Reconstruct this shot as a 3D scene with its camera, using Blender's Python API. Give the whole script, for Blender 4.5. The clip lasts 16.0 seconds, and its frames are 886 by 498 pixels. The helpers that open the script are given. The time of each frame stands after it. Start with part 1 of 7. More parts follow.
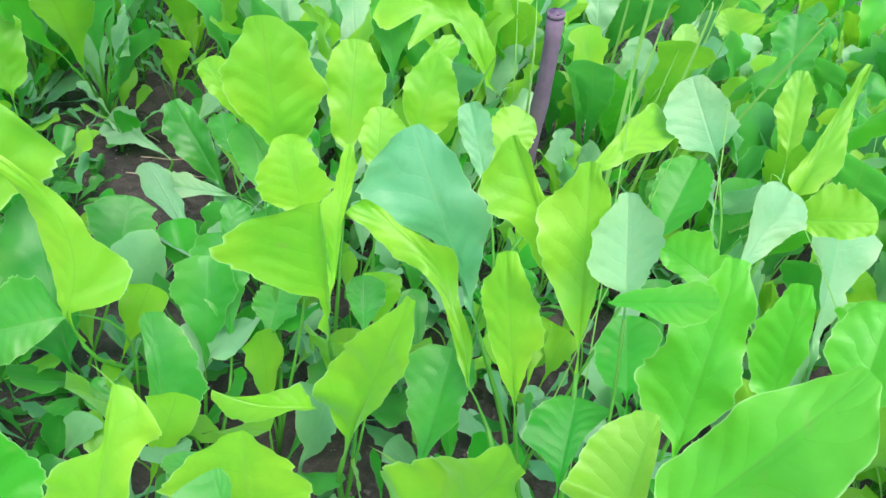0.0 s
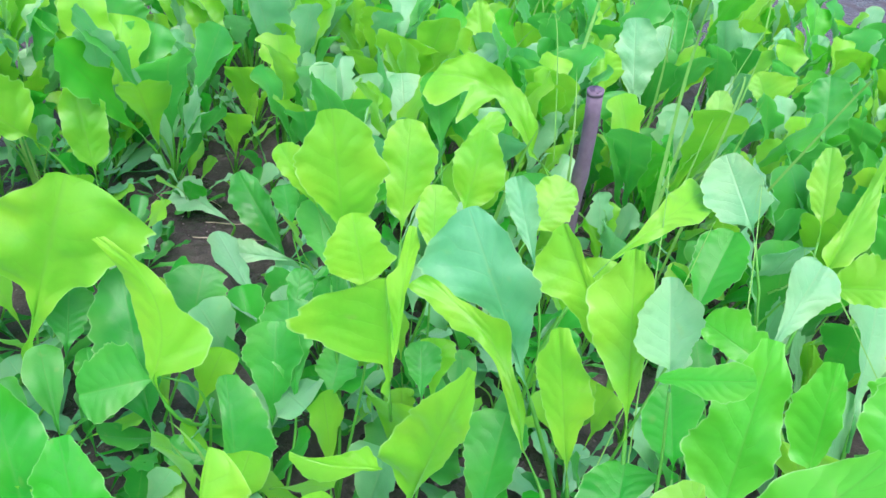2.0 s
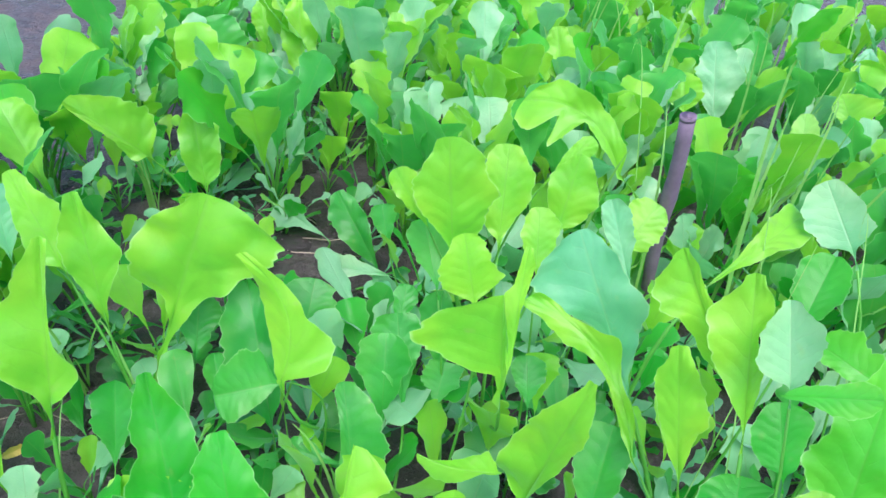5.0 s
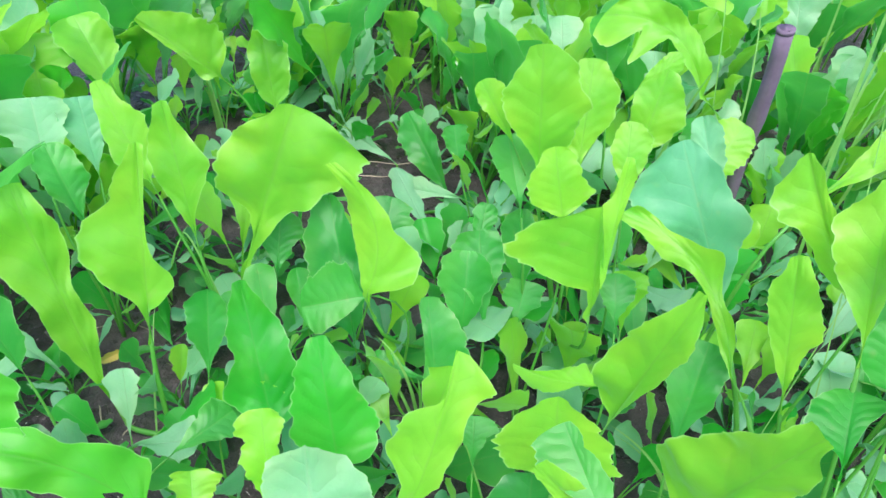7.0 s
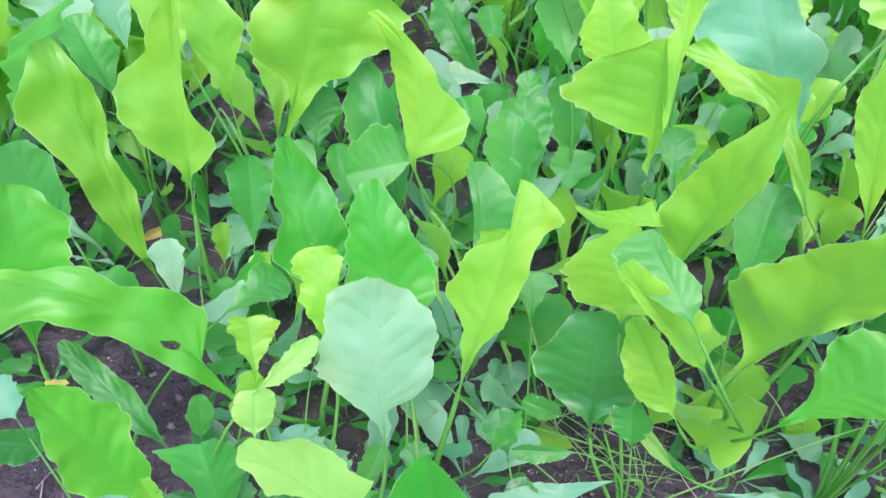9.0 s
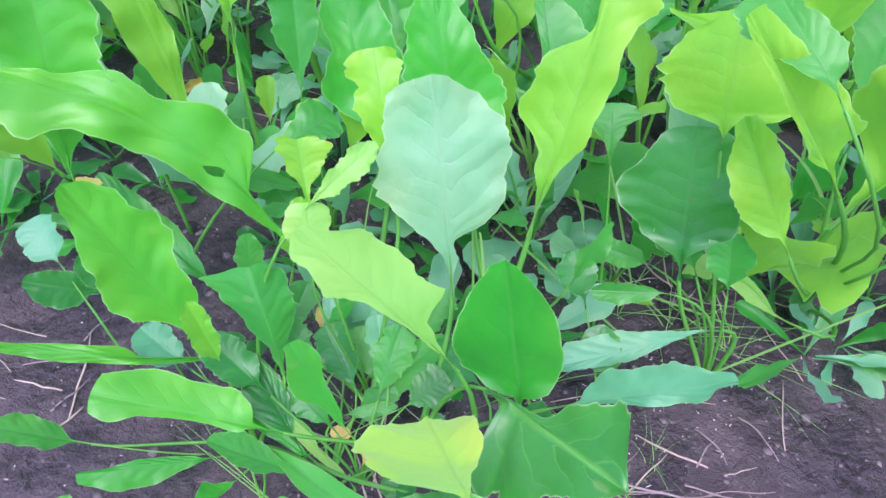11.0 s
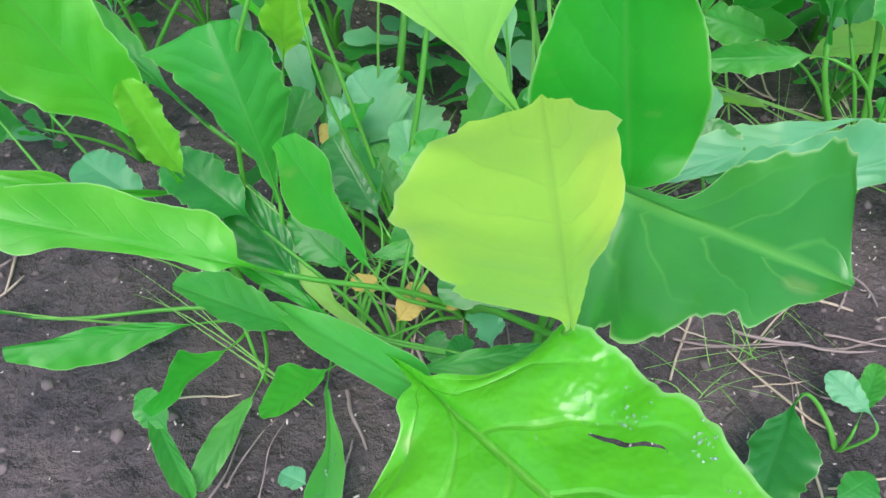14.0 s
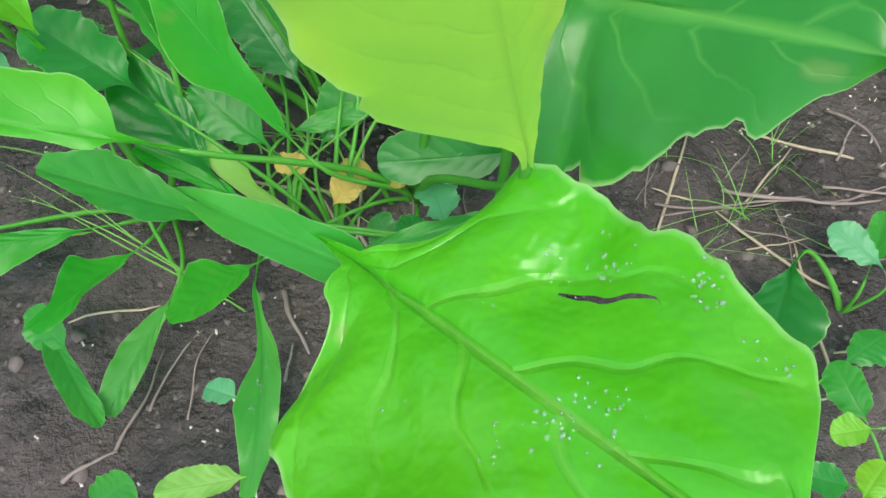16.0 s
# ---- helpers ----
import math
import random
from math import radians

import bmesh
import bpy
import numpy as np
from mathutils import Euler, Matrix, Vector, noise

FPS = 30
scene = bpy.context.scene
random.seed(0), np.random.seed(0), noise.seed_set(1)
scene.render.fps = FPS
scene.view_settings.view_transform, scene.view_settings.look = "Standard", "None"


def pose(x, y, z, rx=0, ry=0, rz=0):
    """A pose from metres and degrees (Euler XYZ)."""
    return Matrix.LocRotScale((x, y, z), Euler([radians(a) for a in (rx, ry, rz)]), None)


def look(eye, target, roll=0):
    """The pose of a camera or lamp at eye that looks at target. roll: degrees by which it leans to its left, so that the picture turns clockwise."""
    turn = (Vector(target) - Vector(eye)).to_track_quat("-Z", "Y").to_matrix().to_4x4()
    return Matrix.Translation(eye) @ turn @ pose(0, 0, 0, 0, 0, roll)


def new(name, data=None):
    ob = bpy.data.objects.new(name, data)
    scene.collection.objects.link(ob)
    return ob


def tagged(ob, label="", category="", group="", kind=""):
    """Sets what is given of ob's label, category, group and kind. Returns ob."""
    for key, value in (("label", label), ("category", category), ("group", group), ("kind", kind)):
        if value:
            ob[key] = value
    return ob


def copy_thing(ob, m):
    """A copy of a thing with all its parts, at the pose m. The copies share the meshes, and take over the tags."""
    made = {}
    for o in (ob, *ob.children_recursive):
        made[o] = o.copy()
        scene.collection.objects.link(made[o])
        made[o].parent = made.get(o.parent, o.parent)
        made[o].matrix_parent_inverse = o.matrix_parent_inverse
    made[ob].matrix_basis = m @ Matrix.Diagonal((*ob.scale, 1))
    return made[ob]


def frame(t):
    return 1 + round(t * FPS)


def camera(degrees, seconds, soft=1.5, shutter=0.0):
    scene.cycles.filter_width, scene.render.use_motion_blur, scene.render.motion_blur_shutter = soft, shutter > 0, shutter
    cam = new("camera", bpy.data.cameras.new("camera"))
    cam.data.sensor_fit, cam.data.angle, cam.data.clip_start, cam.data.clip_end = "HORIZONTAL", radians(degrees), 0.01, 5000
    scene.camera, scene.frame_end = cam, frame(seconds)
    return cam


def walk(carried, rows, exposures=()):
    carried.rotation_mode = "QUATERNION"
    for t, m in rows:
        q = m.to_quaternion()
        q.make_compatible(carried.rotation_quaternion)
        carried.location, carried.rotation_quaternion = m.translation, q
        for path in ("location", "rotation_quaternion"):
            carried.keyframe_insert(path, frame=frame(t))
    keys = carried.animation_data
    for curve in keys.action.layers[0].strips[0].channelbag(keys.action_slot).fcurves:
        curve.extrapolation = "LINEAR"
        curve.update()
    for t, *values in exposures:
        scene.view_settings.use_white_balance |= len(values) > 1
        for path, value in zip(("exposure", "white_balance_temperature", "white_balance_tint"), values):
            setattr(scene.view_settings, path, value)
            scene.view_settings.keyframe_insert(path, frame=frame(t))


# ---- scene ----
cam = camera(66.4, 16.0)

PATH = [
    (0, (0.0, 0.0, 0.4656), (0.22, 1.543, -0.787), 13.31),
    (0.5, (-0.007, -0.0054, 0.4724), (0.161, 1.547, -0.778), 11.88),
    (1, (-0.0124, -0.0104, 0.4805), (0.123, 1.561, -0.749), 11.30),
    (1.5, (-0.0171, -0.0149, 0.4888), (0.093, 1.58, -0.712), 10.59),
    (2, (-0.0168, -0.0174, 0.4963), (0.082, 1.606, -0.667), 10.35),
    (2.5, (-0.0203, -0.0199, 0.5032), (0.06, 1.622, -0.636), 10.16),
    (3, (-0.0247, -0.0228, 0.5092), (0.027, 1.627, -0.62), 9.85),
    (3.5, (-0.0294, -0.0225, 0.5139), (0.011, 1.634, -0.607), 9.71),
    (6, (-0.0788, -0.0541, 0.5045), (-0.22, 1.544, -0.69), 6.85),
    (6.5, (-0.0867, -0.0541, 0.4996), (-0.244, 1.511, -0.736), 6.67),
    (7, (-0.0875, -0.0516, 0.4873), (-0.23, 1.464, -0.81), 6.75),
    (7.5, (-0.0896, -0.0574, 0.4734), (-0.24, 1.428, -0.857), 6.09),
    (8, (-0.0906, -0.0649, 0.4603), (-0.233, 1.401, -0.893), 6.28),
    (8.5, (-0.0956, -0.0771, 0.4414), (-0.245, 1.362, -0.939), 5.50),
    (9, (-0.1009, -0.0822, 0.4288), (-0.267, 1.33, -0.978), 4.18),
    (11.5, (-0.1114, -0.1001, 0.337), (-0.385, 1.123, -1.222), -0.63),
    (12, (-0.1186, -0.0962, 0.3156), (-0.393, 1.094, -1.268), -1.28),
    (12.5, (-0.1287, -0.0934, 0.2972), (-0.413, 1.078, -1.299), -2.11),
    (13, (-0.1297, -0.089, 0.282), (-0.407, 1.065, -1.328), -2.47),
    (13.5, (-0.1296, -0.0883, 0.2687), (-0.404, 1.041, -1.359), -3.71),
    (14, (-0.1281, -0.0859, 0.2525), (-0.396, 1.012, -1.398), -4.72),
    (14.5, (-0.1261, -0.0829, 0.2385), (-0.382, 0.985, -1.433), -5.38),
    (15, (-0.1286, -0.0825, 0.2256), (-0.347, 0.942, -1.478), -4.95),
    (15.5, (-0.1261, -0.0838, 0.2185), (-0.324, 0.918, -1.501), -5.14),
    (16, (-0.1211, -0.0805, 0.2122), (-0.305, 0.84, -1.554), -7.26),
]
walk(cam, [(t, look(eye, target, roll)) for t, eye, target, roll in PATH], exposures=[(0, 1.27, 6300, 17), (2.5, 1.32, 5800, 20), (3.5, 1.32, 5700, 20), (7, 1.36, 5950, 18), (9, 1.32, 5700, 45), (12.5, 1.28, 5500, 38), (14, 1.1, 6100, 16), (16, 0.98, 6600, 3)])

# ---- light ----
world = bpy.data.worlds.new("overcast_sky")
scene.world = world
world.use_nodes = True
wn = world.node_tree
wn.nodes.clear()
w_out = wn.nodes.new("ShaderNodeOutputWorld")
w_bg = wn.nodes.new("ShaderNodeBackground")
w_sky = wn.nodes.new("ShaderNodeTexSky")
w_sky.sky_type = "NISHITA"
w_sky.sun_disc = False
w_sky.sun_elevation = radians(64)
w_sky.sun_rotation = radians(176)
w_sky.air_density, w_sky.dust_density, w_sky.ozone_density = 1.0, 3.0, 1.0
w_bg.inputs["Strength"].default_value = 0.15
wn.links.new(w_sky.outputs["Color"], w_bg.inputs["Color"])
wn.links.new(w_bg.outputs["Background"], w_out.inputs["Surface"])

sun_data = bpy.data.lights.new("sun", "SUN")
sun_data.energy = 1.3
sun_data.angle = radians(40)
sun_data.color = (1.0, 0.96, 0.88)
sun = new("sun", sun_data)
sun.matrix_world = look((0.15, -2.0, 4.2), (0, 0, 0))


# ---- materials ----
def material(name):
    m = bpy.data.materials.new(name)
    m.use_nodes = True
    m.node_tree.nodes.clear()
    return m, m.node_tree.nodes, m.node_tree.links


def math_node(nodes, links, op, a, b=None, clamp=False):
    n = nodes.new("ShaderNodeMath")
    n.operation, n.use_clamp = op, clamp
    for i, v in enumerate((a, b)):
        if v is None:
            continue
        if isinstance(v, (int, float)):
            n.inputs[i].default_value = v
        else:
            links.new(v, n.inputs[i])
    return n.outputs[0]


def mix_colour(nodes, links, fac, a, b):
    n = nodes.new("ShaderNodeMix")
    n.data_type = "RGBA"
    for key, v in (("Factor", fac), ("A", a), ("B", b)):
        sock = [s for s in n.inputs if s.name == key and (key == "Factor" and s.type == "VALUE" or key != "Factor" and s.type == "RGBA")][0]
        if isinstance(v, (int, float)):
            sock.default_value = v
        elif isinstance(v, tuple):
            sock.default_value = (*v, 1)
        else:
            links.new(v, sock)
    return [s for s in n.outputs if s.type == "RGBA"][0]


def noise_node(nodes, links, vector, scale, detail=4, rough=0.55):
    n = nodes.new("ShaderNodeTexNoise")
    n.inputs["Scale"].default_value, n.inputs["Detail"].default_value, n.inputs["Roughness"].default_value = scale, detail, rough
    links.new(vector, n.inputs["Vector"])
    return n.outputs["Fac"]


def leaf_material(name, base, fresh, through_col, translucency=0.45, rough=0.42, vein=(0.3, 0.62, 0.12), vein_mix=0.16, relief=0.18, gloss=0.5, sheen=0.28, rib=34.0):
    """A leaf blade: UV x runs from edge to edge, y from stalk to tip."""
    m, nodes, links = material(name)
    out = nodes.new("ShaderNodeOutputMaterial")
    uv = nodes.new("ShaderNodeUVMap")
    sep = nodes.new("ShaderNodeSeparateXYZ")
    links.new(uv.outputs["UV"], sep.inputs[0])
    geo = nodes.new("ShaderNodeTexCoord").outputs["Object"]
    info = nodes.new("ShaderNodeObjectInfo").outputs["Random"]
    across = math_node(nodes, links, "ABSOLUTE", math_node(nodes, links, "SUBTRACT", sep.outputs["X"], 0.5))
    # side veins run outwards and forwards from the midrib
    vein_run = nodes.new("ShaderNodeAttribute")
    vein_run.attribute_name = "vein"
    saw = math_node(nodes, links, "PINGPONG", vein_run.outputs["Fac"], 0.5)
    side = math_node(nodes, links, "SUBTRACT", 1.0, math_node(nodes, links, "MULTIPLY", saw, 15.0), clamp=True)
    fade = math_node(nodes, links, "SUBTRACT", 1.0, math_node(nodes, links, "MULTIPLY", across, 1.9), clamp=True)
    side = math_node(nodes, links, "MULTIPLY", side, fade)
    mid = math_node(nodes, links, "SUBTRACT", 1.0, math_node(nodes, links, "MULTIPLY", across, rib), clamp=True)
    veins = math_node(nodes, links, "MAXIMUM", math_node(nodes, links, "MULTIPLY", side, 0.5), mid)
    blotch = noise_node(nodes, links, geo, 22, 3)
    fine = noise_node(nodes, links, geo, 240, 3)
    tone = math_node(nodes, links, "ADD", math_node(nodes, links, "MULTIPLY", blotch, 2.0), math_node(nodes, links, "MULTIPLY", info, 0.6))
    tone = math_node(nodes, links, "SUBTRACT", tone, 0.8, clamp=True)
    col = mix_colour(nodes, links, tone, base, fresh)
    drift = noise_node(nodes, links, geo, 13, 2)
    drift = math_node(nodes, links, "MULTIPLY", math_node(nodes, links, "SUBTRACT", drift, 0.42, clamp=True), 2.6, clamp=True)
    col = mix_colour(nodes, links, math_node(nodes, links, "MULTIPLY", drift, 0.45), col, (base[0] * 2.0 + 0.05, min(0.8, base[1] * 1.35), base[2] * 1.6))
    warm = math_node(nodes, links, "ADD", noise_node(nodes, links, geo, 17, 2), math_node(nodes, links, "MULTIPLY", across, 0.35))
    warm = math_node(nodes, links, "MULTIPLY", math_node(nodes, links, "SUBTRACT", warm, 0.56, clamp=True), 3.2, clamp=True)
    col = mix_colour(nodes, links, math_node(nodes, links, "MULTIPLY", warm, 0.5), col, (fresh[0] * 1.5 + 0.06, min(0.75, fresh[1] * 1.12), fresh[2] * 0.9))
    col = mix_colour(nodes, links, math_node(nodes, links, "MULTIPLY", fine, 0.18), col, (base[0] * 0.55, base[1] * 0.6, base[2] * 0.6))
    col = mix_colour(nodes, links, math_node(nodes, links, "MULTIPLY", veins, vein_mix), col, vein)
    # a bright edge highlight painted into the colour along the margin
    edge_halo = math_node(nodes, links, "MULTIPLY", math_node(nodes, links, "SUBTRACT", across, 0.478, clamp=True), 50.0, clamp=True)
    col = mix_colour(nodes, links, math_node(nodes, links, "MULTIPLY", edge_halo, 0.5), col, (0.52, 0.76, 0.36))
    # small specks and bites of age
    spots = noise_node(nodes, links, geo, 95, 1)
    spots = math_node(nodes, links, "MULTIPLY", math_node(nodes, links, "SUBTRACT", spots, 0.70, clamp=True), 6.0, clamp=True)
    col = mix_colour(nodes, links, math_node(nodes, links, "MULTIPLY", spots, 0.5), col, (0.33, 0.42, 0.12))
    height = math_node(nodes, links, "ADD", math_node(nodes, links, "MULTIPLY", veins, -0.28), math_node(nodes, links, "MULTIPLY", noise_node(nodes, links, geo, 70, 3), 0.9))
    bump = nodes.new("ShaderNodeBump")
    bump.inputs["Strength"].default_value = relief
    bump.inputs["Distance"].default_value = 0.003
    links.new(height, bump.inputs["Height"])
    bsdf = nodes.new("ShaderNodeBsdfPrincipled")
    links.new(col, bsdf.inputs["Base Color"])
    links.new(bump.outputs["Normal"], bsdf.inputs["Normal"])
    links.new(math_node(nodes, links, "ADD", rough - 0.08, math_node(nodes, links, "MULTIPLY", blotch, 0.2)), bsdf.inputs["Roughness"])
    bsdf.inputs["Specular IOR Level"].default_value = gloss
    bsdf.inputs["Sheen Weight"].default_value = sheen
    bsdf.inputs["Sheen Roughness"].default_value = 0.4
    bsdf.inputs["Sheen Tint"].default_value = (0.68, 0.88, 1.0, 1)
    lucent = nodes.new("ShaderNodeBsdfTranslucent")
    tcol = mix_colour(nodes, links, tone, (through_col[0] * 0.7, through_col[1] * 0.85, through_col[2]), through_col)
    tcol = mix_colour(nodes, links, math_node(nodes, links, "MULTIPLY", veins, 0.35), tcol, (0.25, 0.5, 0.05))
    links.new(tcol, lucent.inputs["Color"])
    links.new(bump.outputs["Normal"], lucent.inputs["Normal"])
    mix = nodes.new("ShaderNodeMixShader")
    mix.inputs["Fac"].default_value = translucency
    links.new(bsdf.outputs[0], mix.inputs[1])
    links.new(lucent.outputs[0], mix.inputs[2])
    links.new(mix.outputs[0], out.inputs["Surface"])
    return m


LEAF = {
    "mid": leaf_material("leaf_green", (0.022, 0.25, 0.032), (0.062, 0.40, 0.052), (0.15, 0.74, 0.07), 0.45, 0.38, (0.20, 0.60, 0.14), sheen=0.16),
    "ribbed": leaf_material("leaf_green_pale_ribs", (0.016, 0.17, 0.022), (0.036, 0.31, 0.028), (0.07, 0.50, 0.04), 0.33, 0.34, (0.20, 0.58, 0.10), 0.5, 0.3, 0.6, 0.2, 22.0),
    # pale yellow-green leaf, its colour brightened to stand in for sun from behind
    "backlit": leaf_material("leaf_backlit_green", (0.40, 0.76, 0.08), (0.51, 0.83, 0.12), (0.77, 1.0, 0.09), 0.52, 0.42, (0.36, 0.62, 0.12), vein_mix=0.2),
    "lush": leaf_material("leaf_lush_green", (0.014, 0.27, 0.018), (0.042, 0.42, 0.030), (0.11, 0.84, 0.04), 0.45, 0.38, (0.14, 0.55, 0.12), gloss=0.45, sheen=0.12),
    "bright": leaf_material("leaf_yellow_green", (0.120, 0.45, 0.024), (0.25, 0.60, 0.034), (0.40, 0.92, 0.03), 0.46, 0.38, (0.30, 0.64, 0.12)),
    "deep": leaf_material("leaf_deep_green", (0.017, 0.19, 0.028), (0.032, 0.29, 0.04), (0.07, 0.58, 0.04), 0.44, 0.36, (0.06, 0.30, 0.07), gloss=0.65, sheen=0.1),
    "grey": leaf_material("leaf_blue_green", (0.085, 0.37, 0.15), (0.17, 0.49, 0.26), (0.16, 0.66, 0.15), 0.38, 0.42, (0.28, 0.58, 0.28)),
    # green whitened in its base colour to stand in for sky sheen
    "skylit": leaf_material("leaf_skylit_green", (0.15, 0.45, 0.18), (0.30, 0.58, 0.32), (0.22, 0.74, 0.18), 0.42, 0.40, (0.45, 0.70, 0.42), relief=0.4),
    "pale": leaf_material("leaf_pale_yellow", (0.27, 0.66, 0.11), (0.40, 0.76, 0.18), (0.54, 0.98, 0.12), 0.58, 0.42, (0.42, 0.70, 0.18), vein_mix=0.15),
    "vivid": leaf_material("leaf_vivid_green", (0.036, 0.35, 0.020), (0.090, 0.50, 0.028), (0.18, 0.86, 0.03), 0.42, 0.38, (0.12, 0.40, 0.06), sheen=0.08),
    "gloss": leaf_material("leaf_glossy_green", (0.042, 0.45, 0.012), (0.115, 0.61, 0.020), (0.24, 0.96, 0.03), 0.46, 0.24, (0.44, 0.74, 0.20), 0.36, 0.95, 0.85, 0.04, 60.0),
}


def plain_material(name, a, b, scale=30, rough=0.6, bump_mm=0.6, fine=220, lucent_col=None):
    m, nodes, links = material(name)
    out = nodes.new("ShaderNodeOutputMaterial")
    geo = nodes.new("ShaderNodeTexCoord").outputs["Object"]
    info = nodes.new("ShaderNodeObjectInfo").outputs["Random"]
    n1, n2 = noise_node(nodes, links, geo, scale), noise_node(nodes, links, geo, fine)
    t = math_node(nodes, links, "ADD", math_node(nodes, links, "MULTIPLY", n1, 1.2), math_node(nodes, links, "MULTIPLY", info, 0.4))
    t = math_node(nodes, links, "SUBTRACT", t, 0.3, clamp=True)
    col = mix_colour(nodes, links, t, a, b)
    col = mix_colour(nodes, links, math_node(nodes, links, "MULTIPLY", n2, 0.35), col, (a[0] * 0.5, a[1] * 0.5, a[2] * 0.5))
    bump = nodes.new("ShaderNodeBump")
    bump.inputs["Strength"].default_value = 0.6
    bump.inputs["Distance"].default_value = bump_mm / 1000
    links.new(n2, bump.inputs["Height"])
    bsdf = nodes.new("ShaderNodeBsdfPrincipled")
    bsdf.inputs["Roughness"].default_value = rough
    links.new(col, bsdf.inputs["Base Color"])
    links.new(bump.outputs["Normal"], bsdf.inputs["Normal"])
    if lucent_col:
        lucent = nodes.new("ShaderNodeBsdfTranslucent")
        lucent.inputs["Color"].default_value = (*lucent_col, 1)
        mix = nodes.new("ShaderNodeMixShader")
        mix.inputs["Fac"].default_value = 0.35
        links.new(bsdf.outputs[0], mix.inputs[1])
        links.new(lucent.outputs[0], mix.inputs[2])
        links.new(mix.outputs[0], out.inputs["Surface"])
    else:
        links.new(bsdf.outputs[0], out.inputs["Surface"])
    return m


STALK = plain_material("leaf_stalk", (0.07, 0.36, 0.035), (0.17, 0.52, 0.08), 60, 0.4, 0.3, lucent_col=(0.3, 0.65, 0.08))
GRASS = plain_material("grass_blade", (0.14, 0.42, 0.07), (0.36, 0.64, 0.18), 40, 0.45, 0.2, lucent_col=(0.25, 0.6, 0.06))
STRAW = plain_material("dry_straw", (0.34, 0.27, 0.19), (0.56, 0.47, 0.36), 60, 0.7, 0.4)
BARK = plain_material("weathered_stick", (0.10, 0.065, 0.10), (0.22, 0.16, 0.22), 45, 0.75, 1.5)
CUT_WOOD = plain_material("cut_wood", (0.2, 0.15, 0.14), (0.34, 0.27, 0.25), 60, 0.8, 0.8)
GRIT = plain_material("pale_grit", (0.38, 0.33, 0.29), (0.66, 0.60, 0.55), 200, 0.5, 0.2)
CRUMB = plain_material("soil_crumb", (0.08, 0.062, 0.06), (0.19, 0.155, 0.15), 80, 0.9, 1.0)
YELLOW = plain_material("withered_leaf", (0.62, 0.42, 0.07), (0.72, 0.58, 0.2), 60, 0.6, 0.5, lucent_col=(0.7, 0.5, 0.1))
LEAF["yellow"] = YELLOW
WATER, _n, _l = material("water_drop")
_o, _b = _n.new("ShaderNodeOutputMaterial"), _n.new("ShaderNodeBsdfPrincipled")
_b.inputs["Transmission Weight"].default_value, _b.inputs["Roughness"].default_value, _b.inputs["IOR"].default_value = 0.85, 0.05, 1.33
_b.inputs["Base Color"].default_value = (0.85, 0.95, 0.9, 1)
_l.new(_b.outputs[0], _o.inputs["Surface"])


def soil_material():
    m, nodes, links = material("damp_soil")
    out = nodes.new("ShaderNodeOutputMaterial")
    geo = nodes.new("ShaderNodeTexCoord").outputs["Object"]
    big, mid_n, small = noise_node(nodes, links, geo, 7, 4), noise_node(nodes, links, geo, 45, 5, 0.65), noise_node(nodes, links, geo, 330, 4, 0.7)
    vor = nodes.new("ShaderNodeTexVoronoi")
    vor.inputs["Scale"].default_value = 120
    links.new(geo, vor.inputs["Vector"])
    col = mix_colour(nodes, links, math_node(nodes, links, "MULTIPLY", math_node(nodes, links, "SUBTRACT", big, 0.25, clamp=True), 1.6, clamp=True), (0.066, 0.051, 0.049), (0.150, 0.118, 0.113))
    col = mix_colour(nodes, links, math_node(nodes, links, "MULTIPLY", math_node(nodes, links, "SUBTRACT", mid_n, 0.45, clamp=True), 3.0, clamp=True), col, (0.026, 0.020, 0.021))
    col = mix_colour(nodes, links, math_node(nodes, links, "MULTIPLY", math_node(nodes, links, "SUBTRACT", small, 0.58, clamp=True), 5.0, clamp=True), col, (0.22, 0.185, 0.185))
    height = math_node(nodes, links, "ADD", math_node(nodes, links, "MULTIPLY", mid_n, 1.5), math_node(nodes, links, "ADD", math_node(nodes, links, "MULTIPLY", small, 0.5), math_node(nodes, links, "MULTIPLY", vor.outputs["Distance"], 0.4)))
    bump = nodes.new("ShaderNodeBump")
    bump.inputs["Strength"].default_value = 1.0
    bump.inputs["Distance"].default_value = 0.007
    links.new(height, bump.inputs["Height"])
    bsdf = nodes.new("ShaderNodeBsdfPrincipled")
    links.new(col, bsdf.inputs["Base Color"])
    links.new(bump.outputs["Normal"], bsdf.inputs["Normal"])
    damp = math_node(nodes, links, "MULTIPLY", math_node(nodes, links, "SUBTRACT", noise_node(nodes, links, geo, 16, 3), 0.40, clamp=True), 5.0, clamp=True)
    links.new(math_node(nodes, links, "ADD", 0.2, math_node(nodes, links, "MULTIPLY", damp, 0.5)), bsdf.inputs["Roughness"])
    col = mix_colour(nodes, links, math_node(nodes, links, "MULTIPLY", math_node(nodes, links, "SUBTRACT", 1.0, damp), 0.75), col, (0.026, 0.021, 0.024))
    links.new(col, bsdf.inputs["Base Color"])
    links.new(bsdf.outputs[0], out.inputs["Surface"])
    return m


SOIL = soil_material()


